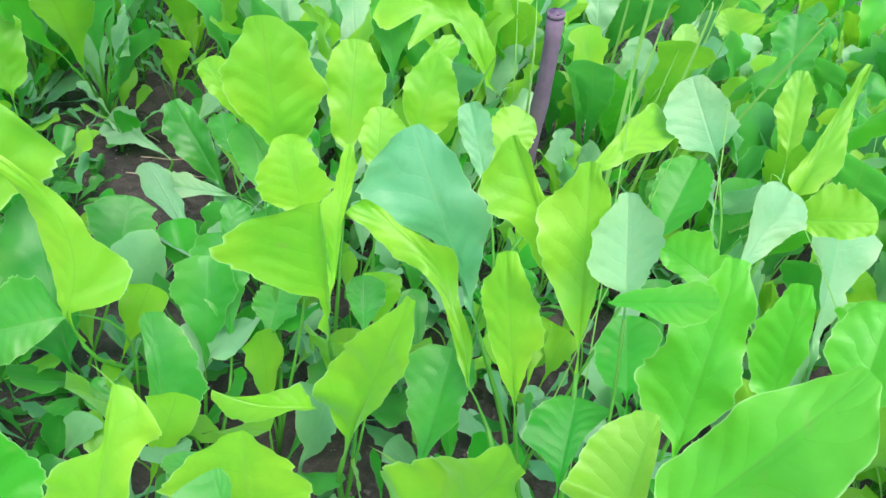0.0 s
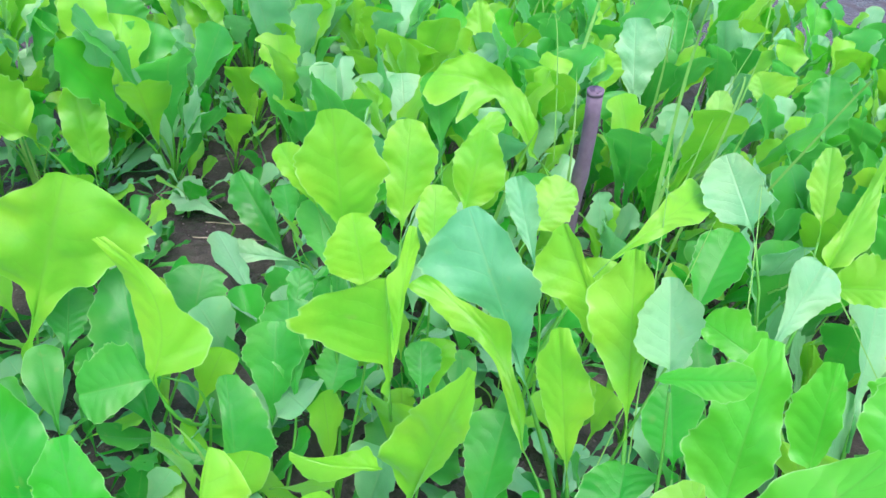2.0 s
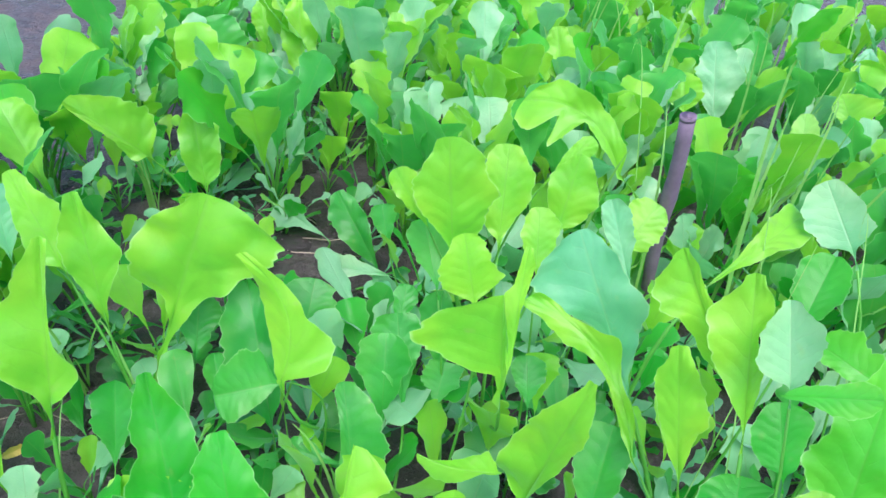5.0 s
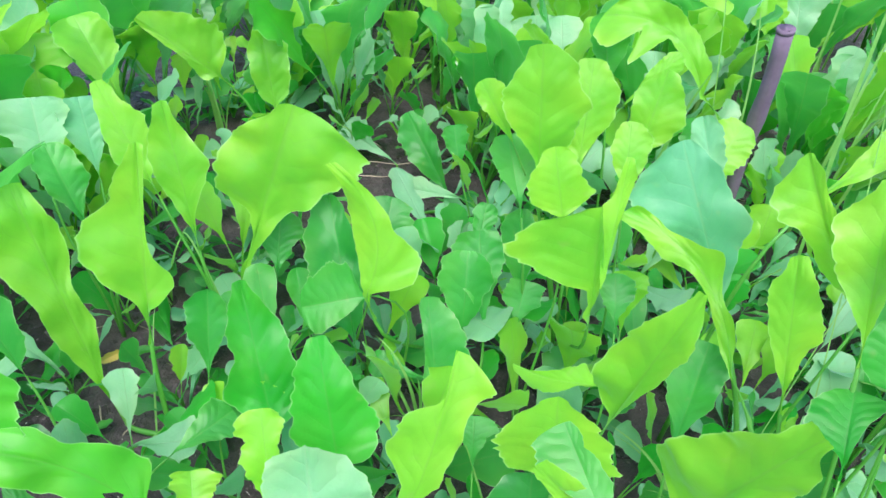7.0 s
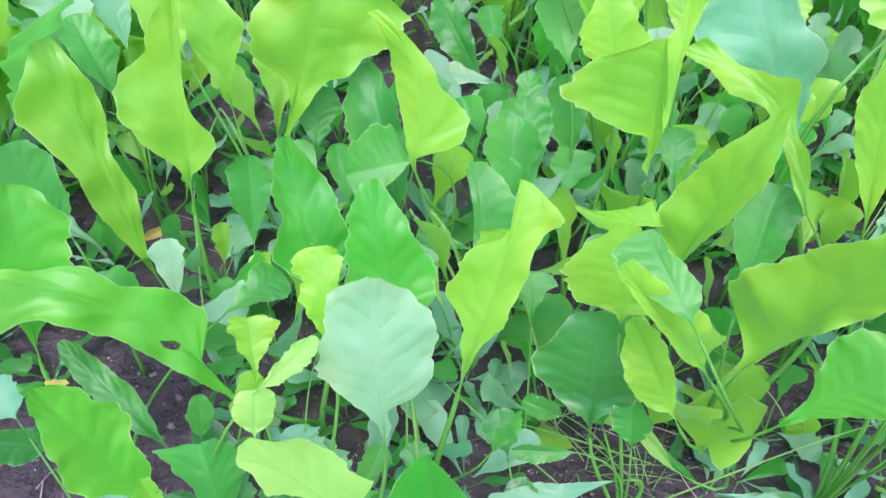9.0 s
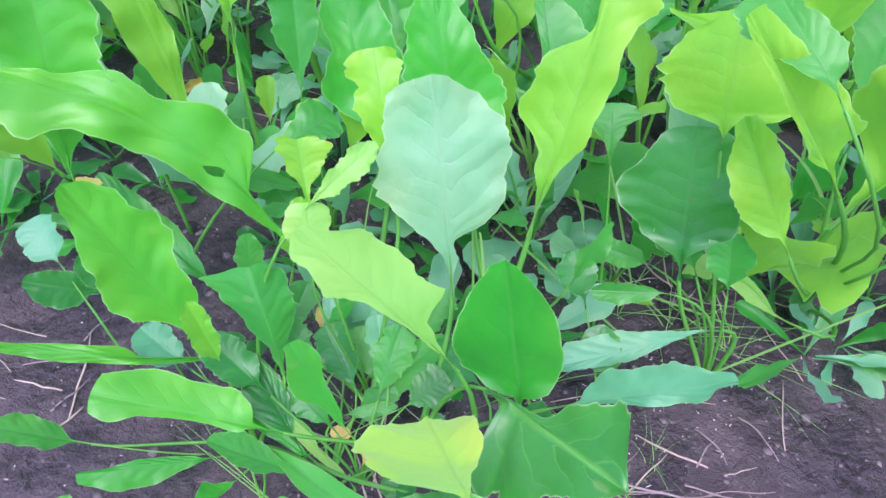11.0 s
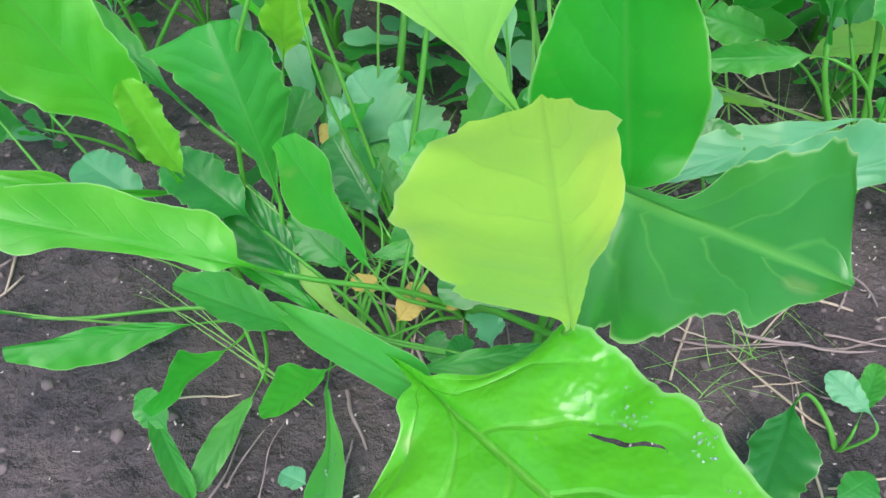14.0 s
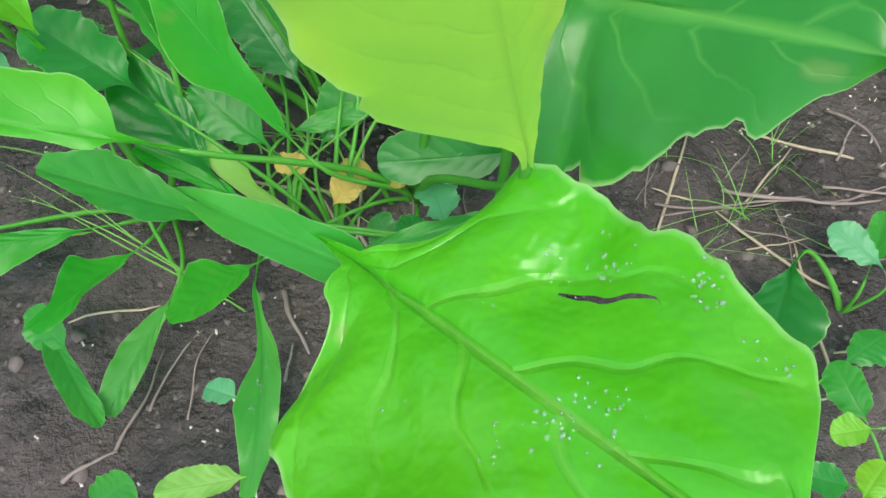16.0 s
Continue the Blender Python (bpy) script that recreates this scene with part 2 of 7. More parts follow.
# ---- ground ----
def ground_z(x, y):
    """Height of the soil: it climbs gently to the left and has low clods."""
    rise = 0.030 * math.tanh(max(0.0, -x - 0.02) / 0.16)
    lump = noise.noise(Vector((x * 5, y * 5, 3.1))) * 0.008 + noise.noise(Vector((x * 21, y * 21, 7.7))) * 0.004
    clod = noise.noise(Vector((x * 48, y * 48, 1.3))) + 0.6 * noise.noise(Vector((x * 105, y * 105, 4.3)))
    lump += max(-0.25, clod) * 0.0032
    near = math.exp(-((x * x + y * y) / 9.0))
    return (rise + lump) * near


def build_ground():
    # fine near the plants, coarse towards the horizon
    def axis(lo, hi, step):
        fine = list(np.arange(lo, hi + 1e-6, step))
        out, s = [], step
        v = hi
        while v < 400:
            s *= 1.45
            v += s
            out.append(v)
        neg, s, v = [], step, lo
        while v > -400:
            s *= 1.45
            v -= s
            neg.append(v)
        return neg[::-1] + fine + out

    xs, ys = axis(-0.7, 0.6, 0.0045), axis(-0.35, 1.0, 0.0045)
    verts = [(x, y, ground_z(x, y)) for y in ys for x in xs]
    nx = len(xs)
    faces = [(j * nx + i, j * nx + i + 1, (j + 1) * nx + i + 1, (j + 1) * nx + i) for j in range(len(ys) - 1) for i in range(nx - 1)]
    me = bpy.data.meshes.new("ground")
    me.from_pydata(verts, [], faces)
    me.shade_smooth()
    me.materials.append(SOIL)
    return tagged(new("ground", me), "damp grey-brown garden soil with clods", "soil", kind="structure")


build_ground()


# ---- leaves and plants ----
def shape_width(s, a, b):
    """Half width along a blade, 1 at its widest."""
    s = min(max(s, 0.0), 1.0)
    peak = a / (a + b)
    return (s / peak) ** a * ((1 - s) / (1 - peak)) ** b if 0 < s < 1 else 0.0


def run_width(s, given):
    """Half width along a blade, smooth through even steps."""
    x = min(max(s, 0.0), 1.0) * (len(given) - 1)
    i = min(int(x), len(given) - 2)
    t = x - i
    p = [given[max(i - 1, 0)], given[i], given[i + 1], given[min(i + 2, len(given) - 1)]]
    v = 0.5 * (2 * p[1] + (p[2] - p[0]) * t + (2 * p[0] - 5 * p[1] + 4 * p[2] - p[3]) * t * t + (3 * p[1] - p[0] - 3 * p[2] + p[3]) * t ** 3)
    return max(0.02, v)


def blade_mesh(name, base, tip, normal, wl, wr, a=1.1, b=0.5, bend=None, cup=None, twist=None, wave=0.024, waves=2.5, ser=0.11, lobe=0.24,
               bites=(), slits=(), droop=0.0, pucker=0.0075, seed=0, rows=58, cols=20, wing=0.24, neck=0.27, side_bend=0.0, foot=None, left=None, right_side=None, quilt=1.0, veins=7, blunt=0.5):
    """A leaf blade from its base to its tip. wl, wr: half widths to the left and right of the midrib seen against the normal, in metres.
    cup: degrees by which each half rises. bites: (place along, side, depth, length) notches in the edge. slits: (along, across) of both ends and the half width of a tear.
    left, right_side: the run of each half's width from base to tip, where it is not a plain oval. droop: how far the end hangs over. quilt: how far the blade bulges between its side veins, of which there are that many a side. blunt: how far the corners of a broad end fall back. wing: how far the blade runs down its stalk, foot: the way that the stalk goes there."""
    base, tip, normal = Vector(base), Vector(tip), Vector(normal)
    ahead = tip - base
    length = ahead.length
    ahead.normalize()
    right = ahead.cross(normal).normalized()
    out = right.cross(ahead).normalized()
    rnd = random.Random(seed * 7 + 11)
    ph = [rnd.uniform(0, 6.28) for _ in range(6)]
    off = rnd.uniform(0, 50)
    bend = rnd.uniform(0.0, 0.07) if bend is None else bend
    twist = rnd.uniform(-14, 14) if twist is None else twist
    cup = (rnd.uniform(-14, 30), rnd.uniform(-14, 30)) if cup is None else cup
    sides = a if isinstance(a, tuple) else (a, a)
    foot = -ahead if foot is None else Vector(foot).normalized()
    verts, uvs, phases, torn = [], [], [], set()
    for i in range(rows + 1):
        r = i / rows
        r = 0.35 * r + 0.65 * (0.5 - 0.5 * math.cos(math.pi * r))
        s = r * (1 + wing) - wing
        c = max(s, 0.0)
        profs = [run_width(c, given) if given else shape_width(0.004 + c * 0.992, k, b) for given, k in zip((left, right_side), sides)]
        # the wings of the stalk widen in a hollow curve into the blade
        w0 = 0.05 + neck * max(0.0, (s + wing) / (wing + 0.16)) ** 2.4 if s < 0.16 else 0.0
        if s < 0.16:
            ease = min(1.0, max(0.0, s / (0.06 if left else 0.16)))
            profs = [w0 * (1 - ease) + max(q, 0.02) * ease for q in profs]
        if s >= 0:
            spine = base + ahead * (s * length) + out * (bend * length * 4 * s * (1 - s)) + right * (side_bend * length * 4 * s * (1 - s))
        else:
            q = -s * length
            spine = base + (-ahead * 0.75 + foot * 0.25).normalized() * q + (foot + ahead) * (q * q / length * 0.8)
        if droop:
            k = max(0.0, s - 0.55) / 0.45
            spine = spine - out * (droop * length * k * k) - Vector((0, 0, droop * 0.5 * length * k * k))
        tw = radians(twist) * (c - 0.5)
        line = [math.copysign(abs(2 * j / cols - 1) ** 0.9, 2 * j / cols - 1) for j in range(cols + 1)]
        for s0, u0, s1, u1, half in slits:
            # one gap between two columns follows the tear
            mid = (u0 + u1) / 2
            jm = max(j for j in range(cols) if line[j] <= mid)
            k = min(1.0, max(0.0, (s - s0) / (s1 - s0)))
            away = max(s0 - s, s - s1, 0.0)
            at = mid + (u0 + (u1 - u0) * k - mid) * max(0.0, 1 - away / 0.12)
            gap = max(1e-4, half * (4 * k * (1 - k)) ** 0.6) if away == 0 else (line[jm + 1] - line[jm]) / 2 * min(1.0, away / 0.05)
            lo, hi = line[jm], line[jm + 1]
            line = [-1 + (v + 1) / (lo + 1) * (at - gap + 1) if j <= jm else 1 - (1 - v) / (1 - hi) * (1 - at - gap) for j, v in enumerate(line)]
            if s0 < s < s1:
                torn.add((i, jm))
        for j in range(cols + 1):
            u = line[j]
            sd = 1 if u > 0 else -1
            prof = profs[1 if u > 0 else 0]
            w = (wr if u > 0 else wl) * prof
            edge = 1 + lobe * noise.noise(Vector((c * 4.3 + off, sd * 4.0, 1.5))) * min(1, c * 5)
            edge += ser * 1.3 * noise.noise(Vector((c * 10 + off, sd * 3.0, 0.5))) + ser * 0.8 * noise.noise(Vector((c * 33 + off, sd * 5.0, 2.5)))
            for bs, bside, depth, span in bites:
                if bside == sd:
                    edge -= depth * math.exp(-(((c - bs) / span) ** 4))
            w *= max(0.05, edge)
            ang = radians(cup[1] if u > 0 else cup[0]) * (0.55 + 0.45 * abs(u)) + tw * sd + radians(38 if wing > 0.1 else 0) * max(0.0, 0.12 - s) / 0.12 * min(1.0, max(0.0, (s + wing) / wing * 2))
            x = u * w * math.cos(ang)
            z = abs(u) * w * math.sin(ang)
            ripple = min(1, prof * 1.4) * min(1.0, c * 4)
            z += wave * length * abs(u) ** 2 * math.sin(6.283 * waves * c + ph[0 if u > 0 else 1]) * ripple
            z += wave * 0.45 * length * abs(u) ** 3 * math.sin(6.283 * waves * 2.7 * c + ph[2 if u > 0 else 3]) * ripple
            z += pucker * length / 0.1 * noise.noise(Vector((x * 40 + off, c * length * 40, 1.7))) * abs(u) ** 0.5
            vein = veins * (c - (0.25 if veins == 7 else 0.45) * abs(u)) + (0.42 if u > 0 else 0.0) + 0.3 * noise.noise(Vector((c * 5 + off, u * 3, 9.0)))
            phases.append(vein + 20.0)
            if rows >= 40:
                z += quilt * 0.010 * length * (abs(math.sin(math.pi * vein)) ** 0.7 - 0.6) * min(1.0, 4 * abs(u)) * (1 - abs(u) ** 6) * min(1.0, prof * 1.5) * min(1.0, c * 6)
            z -= 0.0012 * (length / 0.1) * math.exp(-((u / 0.09) ** 2)) * (1 - 0.6 * c) * min(1.0, c * 6)
            back = blunt * w * u * u * (max(0.0, c - 0.84) / 0.16) ** 1.4 if left else 0.0
            verts.append(spine + right * x + out * z - ahead * back)
            uvs.append((0.5 + u * 0.5, c))
    n = cols + 1
    faces = [(i * n + j, i * n + j + 1, (i + 1) * n + j + 1, (i + 1) * n + j) for i in range(rows) for j in range(cols) if (i, j) not in torn]
    me = bpy.data.meshes.new(name)
    me.from_pydata([tuple(v) for v in verts], [], faces)
    layer = me.uv_layers.new(name="UVMap")
    flat = np.array([uvs[v] for f in faces for v in f], dtype=np.float32).ravel()
    layer.data.foreach_set("uv", flat)
    me.attributes.new("vein", "FLOAT", "POINT").data.foreach_set("value", phases)
    me.shade_smooth()
    return me


def tube_mesh(name, points, radii, sides=8, flat=1.0):
    """A tapered tube along points."""
    verts, faces = [], []
    pts = [Vector(p) for p in points]
    for i, p in enumerate(pts):
        d = (pts[min(i + 1, len(pts) - 1)] - pts[max(i - 1, 0)]).normalized()
        ref = Vector((0, 1, 0)) if abs(d.y) < 0.9 else Vector((1, 0, 0))
        e1 = d.cross(ref).normalized()
        e2 = d.cross(e1).normalized()
        for k in range(sides):
            t = 6.2832 * k / sides
            verts.append(tuple(p + e1 * (radii[i] * math.cos(t)) + e2 * (radii[i] * flat * math.sin(t))))
    for i in range(len(pts) - 1):
        for k in range(sides):
            k2 = (k + 1) % sides
            faces.append((i * sides + k, i * sides + k2, (i + 1) * sides + k2, (i + 1) * sides + k))
    faces.append(tuple(range(sides))[::-1])
    faces.append(tuple((len(pts) - 1) * sides + k for k in range(sides)))
    me = bpy.data.meshes.new(name)
    me.from_pydata(verts, [], faces)
    me.shade_smooth()
    return me


def part(name, me, mat, parent, label=""):
    me.materials.append(mat)
    ob = new(name, me)
    ob.parent = parent
    return tagged(ob, label)


def plant(x, y, label, group="beet plants in the bed"):
    root = new("beet_plant")
    root.location = (x, y, ground_z(x, y))
    root.empty_display_size = 0.02
    return tagged(root, label, "leafy plant", group)


def stalk_points(root, base, foot, n=9):
    """A curve that rises from the root and runs into the blade's midrib."""
    p0, p3 = Vector(root), Vector(base)
    d = (p3 - p0).length
    p1 = p0 + Vector((0, 0, 1)) * d * 0.3 + (p3 - p0) * 0.12
    p2 = p3 + Vector(foot) * d * 0.3
    pts = []
    for i in range(n):
        t = i / (n - 1)
        pts.append(p0 * (1 - t) ** 3 + p1 * 3 * t * (1 - t) ** 2 + p2 * 3 * t * t * (1 - t) + p3 * t ** 3)
    return pts


KNOWN = {}


def leaf(root, mat, base, tip, normal, wl, wr, stalk=0.0026, label="", **shape):
    """One leaf of a plant, in world coordinates: its blade and, under it, its stalk that runs on as the midrib."""
    o = Vector(root.location)
    base, tip = Vector(base) - o, Vector(tip) - o
    ahead = (tip - base).normalized()
    length = (tip - base).length
    nrm = Vector(normal)
    if not stalk:
        return part("leaf", blade_mesh("leaf", base, tip, normal, wl, wr, **{"wing": 0.03, **shape}), LEAF[mat], root, label)
    wing = min(shape.pop("wing", 0.24), 0.6 * base.length / length)
    foot = (-ahead + (Vector((0, 0, -0.004)) - base).normalized()).normalized()
    me = blade_mesh("leaf", base, tip, normal, wl, wr, wing=wing, foot=foot, **shape)
    ob = part("leaf", me, LEAF[mat], root, label)
    KNOWN[shape.get("seed", 0)] = ob
    rows, cols = shape.get("rows", 58), shape.get("cols", 20)
    back = (ahead.cross(nrm)).cross(ahead).normalized() * -1
    spine = [me.vertices[i * (cols + 1) + cols // 2].co.copy() for i in range(rows + 1)]
    pts = stalk_points((0, 0, -0.004), spine[0], (spine[0] - spine[2]).normalized())
    n = len(pts)
    stalk = 0.0003 + 0.0125 * length
    radii = [stalk * (1.45 - 0.55 * i / (n - 1)) for i in range(n)]
    for i in range(2, rows // 3, 3):
        r = max(0.0002, stalk * 0.72 * (1 - 2.9 * i / rows))
        pts.append(spine[i] + back * (r * 0.9))
        radii.append(r)
    part("stalk", tube_mesh("stalk", pts, radii, 7, 0.8), STALK, ob)
    return ob


# ---- the plants that the walk passes ----
p = plant(-0.2316, 0.0257, "upright beet plant with fresh green and glossy green leaves in soil")
leaf(p, "vivid", (-0.2528, 0.0426, 0.1005), (-0.2813, 0.0457, 0.1856), (0.715, -0.648, 0.263), 0.0173, 0.0215, 0.0009, wave=.02, cup=(8, 10), twist=0, bend=.015, blunt=.2, quilt=1.2, left=(0.09, 0.17, 0.26, 0.49, 0.73, 0.89, 1.00, 0.95, 0.88, 0.82, 0.76, 0.70, 0.61, 0.49, 0.40, 0.34, 0.19), right_side=(0.07, 0.25, 0.43, 0.56, 0.63, 0.69, 0.71, 0.73, 0.82, 0.97, 0.99, 1.00, 0.79, 0.70, 0.62, 0.48, 0.36), lobe=.03, ser=.10, seed=1)
big_leaf = leaf(p, "gloss", (-0.1535, -0.0146, 0.0757), (-0.0850, -0.0755, 0.1221), (-0.507, 0.083, 0.858), 0.0358, 0.0420, 0.0017, cup=(-4, 2), bend=.04, slits=[(.466, -.46, .644, -.671, .02)], rows=170, cols=130, wing=.3, neck=.05, twist=0, blunt=.2, quilt=1.0, veins=4, ser=.03, wave=.006, pucker=.010, left=(0.04, 0.14, 0.27, 0.43, 0.90, 0.99, 1.00, 0.99, 0.97, 0.96, 0.99, 0.94, 0.87, 0.81, 0.75, 0.52, 0.12), right_side=(0.66, 0.30, 0.72, 0.90, 0.95, 0.99, 1.00, 0.99, 0.97, 0.91, 0.86, 0.78, 0.69, 0.58, 0.45, 0.29, 0.18), lobe=.03, seed=8)
leaf(p, "mid", (-0.2160, 0.0461, 0.0859), (-0.2265, 0.0604, 0.1330), (0.469, -0.810, 0.351), 0.0249, 0.0162, 0.0009, wave=.03, bend=.1, twist=0, blunt=.2, cup=(-30, -22), quilt=1.2, left=(0.06, 0.11, 0.15, 0.20, 0.25, 0.29, 0.34, 0.40, 0.45, 0.50, 0.55, 0.70, 0.85, 0.94, 1.00, 0.95, 0.37), right_side=(0.09, 0.20, 0.30, 0.44, 0.58, 0.73, 0.86, 0.92, 0.98, 1.00, 0.99, 0.97, 0.96, 0.85, 0.72, 0.59, 0.49), lobe=.03, ser=.10, seed=12)
leaf(p, "bright", (-0.2382, 0.0345, 0.0965), (-0.2491, 0.0428, 0.1255), (0.621, -0.662, 0.420), 0.0075, 0.0064, 0.0000, a=.6, b=.3, cup=(35, 30), ser=.15, wave=.04, seed=13)
leaf(p, "mid", (-0.3147, 0.0020, 0.0463), (-0.3368, -0.0110, 0.0826), (0.868, -0.184, 0.461), 0.0065, 0.0081, 0.0008, a=.6, b=.6, seed=14)
leaf(p, "lush", (-0.2495, 0.0084, 0.0421), (-0.2949, -0.0160, 0.0595), (0.477, -0.297, 0.827), 0.0101, 0.0032, 0.0008, cup=(8, 8), twist=0, bend=.015, wave=.014, blunt=.2, ser=.03, left=(0.15, 0.25, 0.35, 0.46, 0.60, 0.73, 0.87, 0.90, 0.93, 0.95, 0.98, 1.00, 0.94, 0.81, 0.68, 0.57, 0.46), right_side=(0.47, 0.57, 0.66, 0.76, 0.86, 0.94, 0.96, 0.98, 1.00, 0.97, 0.75, 0.53, 0.30, 0.23, 0.19, 0.15, 0.10), lobe=.03, seed=15)
leaf(p, "lush", (-0.2299, -0.0002, 0.0436), (-0.2408, -0.0283, 0.0570), (0.711, 0.055, 0.701), 0.0037, 0.0096, 0.0008, cup=(25, 10), twist=0, bend=.015, wave=.014, blunt=.2, ser=.03, left=(0.40, 0.38, 0.36, 0.34, 0.31, 0.32, 0.32, 0.32, 0.35, 0.55, 0.75, 0.95, 1.00, 1.00, 1.00, 0.95, 0.78), right_side=(0.16, 0.25, 0.34, 0.44, 0.59, 0.80, 1.00, 0.90, 0.80, 0.70, 0.55, 0.40, 0.25, 0.20, 0.19, 0.17, 0.14), lobe=.03, seed=18)
leaf(p, "mid", (-0.2464, -0.0233, 0.0422), (-0.2222, -0.0485, 0.0422), (0.167, 0.162, 0.973), 0.0028, 0.0048, 0.0000, cup=(10, 20), twist=0, bend=.015, wave=.014, blunt=.2, ser=.03, left=(0.53, 0.51, 0.49, 0.48, 0.56, 0.63, 0.71, 0.79, 0.82, 0.85, 0.88, 0.91, 0.95, 1.00, 0.97, 0.81, 0.64), right_side=(0.31, 0.45, 0.58, 0.72, 0.85, 0.89, 0.92, 0.96, 1.00, 1.00, 0.98, 0.96, 0.95, 0.92, 0.72, 0.51, 0.41), lobe=.03, seed=19)
leaf(p, "mid", (-0.2160, -0.0127, 0.0397), (-0.2240, -0.0447, 0.0398), (0.483, -0.120, 0.867), 0.0037, 0.0057, 0.0008, cup=(15, 15), twist=0, bend=.015, wave=.014, blunt=.2, ser=.03, left=(0.40, 0.42, 0.43, 0.44, 0.54, 0.64, 0.74, 0.84, 0.92, 0.94, 0.97, 0.99, 1.00, 0.97, 0.94, 0.90, 0.75), right_side=(0.26, 0.37, 0.48, 0.59, 0.69, 0.79, 0.88, 0.98, 1.00, 0.98, 0.96, 0.93, 0.87, 0.80, 0.72, 0.61, 0.49), lobe=.03, seed=20)
p = plant(-0.1517, 0.0374, "upright beet plant with whitish green and pale yellow-green leaves in soil")
leaf(p, "skylit", (-0.1456, 0.0960, 0.1144), (-0.1603, 0.1272, 0.1943), (0.236, -0.890, 0.391), 0.0282, 0.0323, 0.0013, twist=0, bend=.015, blunt=.2, cup=(6, -6), wave=.012, quilt=1.5, left=(0.05, 0.15, 0.26, 0.41, 0.57, 0.72, 0.85, 0.98, 1.00, 0.99, 0.92, 0.82, 0.81, 0.80, 0.76, 0.69, 0.55), right_side=(0.05, 0.08, 0.11, 0.48, 0.68, 0.80, 0.83, 0.89, 0.95, 0.95, 0.95, 1.00, 0.94, 0.70, 0.61, 0.42, 0.22), lobe=.03, ser=.10, seed=2)
leaf(p, "backlit", (-0.1183, -0.0089, 0.1143), (-0.1295, -0.0180, 0.1895), (0.400, -0.915, -0.050), 0.0271, 0.0131, 0.0010, rows=40, cols=16, cup=(-14, -10), wave=.012, wing=.08, twist=0, bend=.015, blunt=.2, left=(0.06, 0.26, 0.45, 0.63, 0.80, 0.96, 0.98, 1.00, 0.99, 0.97, 0.97, 0.97, 0.91, 0.82, 0.69, 0.57, 0.42), right_side=(0.11, 0.17, 0.23, 0.29, 0.35, 0.39, 0.44, 0.63, 0.70, 0.83, 0.98, 1.00, 0.97, 0.90, 0.72, 0.51, 0.28), lobe=.03, ser=.10, seed=5)
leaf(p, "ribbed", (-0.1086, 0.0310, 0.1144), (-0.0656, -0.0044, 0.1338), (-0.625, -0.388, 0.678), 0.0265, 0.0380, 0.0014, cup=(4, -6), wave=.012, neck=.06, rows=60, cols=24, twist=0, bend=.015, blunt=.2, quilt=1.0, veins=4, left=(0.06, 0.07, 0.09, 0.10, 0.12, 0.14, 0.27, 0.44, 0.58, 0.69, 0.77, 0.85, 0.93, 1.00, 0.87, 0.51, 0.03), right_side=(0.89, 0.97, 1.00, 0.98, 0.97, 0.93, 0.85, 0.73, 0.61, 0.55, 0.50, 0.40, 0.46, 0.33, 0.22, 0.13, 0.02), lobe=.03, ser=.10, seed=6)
leaf(p, "grey", (-0.0787, 0.0515, 0.0853), (-0.0202, 0.0563, 0.1187), (-0.366, -0.586, 0.723), 0.0132, 0.0067, 0.0008, wave=.02, twist=0, bend=.015, blunt=.2, cup=(20, 10), left=(0.11, 0.48, 0.68, 0.84, 0.99, 1.00, 1.00, 0.99, 0.97, 0.93, 0.89, 0.86, 0.75, 0.60, 0.44, 0.37, 0.30), right_side=(0.23, 0.24, 0.25, 0.29, 0.38, 0.48, 0.57, 0.67, 0.76, 0.86, 0.90, 0.95, 1.00, 0.75, 0.28, 0.19, 0.15), lobe=.03, ser=.10, seed=7)
leaf(p, "vivid", (-0.2170, 0.0121, 0.0837), (-0.2725, -0.0008, 0.1149), (0.518, -0.386, 0.763), 0.0089, 0.0158, 0.0008, cup=(10, -15), twist=0, bend=.015, blunt=.2, ser=.03, wave=.008, quilt=.3, left=(0.17, 0.40, 0.40, 0.34, 0.29, 0.29, 0.29, 0.31, 0.34, 0.40, 0.45, 0.50, 0.64, 0.92, 1.00, 0.94, 0.78), right_side=(1.00, 0.66, 0.89, 0.95, 0.90, 0.88, 0.88, 0.88, 0.94, 0.99, 0.99, 0.98, 0.91, 0.83, 0.75, 0.66, 0.58), lobe=.03, seed=9)
leaf(p, "lush", (-0.1819, 0.0280, 0.0676), (-0.2060, 0.0419, 0.1084), (0.566, -0.619, 0.545), 0.0108, 0.0084, 0.0008, cup=(12, 12), twist=0, bend=.015, blunt=.2, ser=.03, wave=.008, quilt=.4, left=(0.14, 0.17, 0.20, 0.23, 0.27, 0.40, 0.54, 0.76, 0.91, 1.00, 1.00, 0.94, 0.82, 0.65, 0.49, 0.37, 0.30), right_side=(0.18, 0.25, 0.32, 0.37, 0.40, 0.43, 0.45, 0.50, 0.55, 0.62, 0.77, 0.92, 1.00, 0.98, 0.92, 0.76, 0.60), lobe=.03, seed=11)
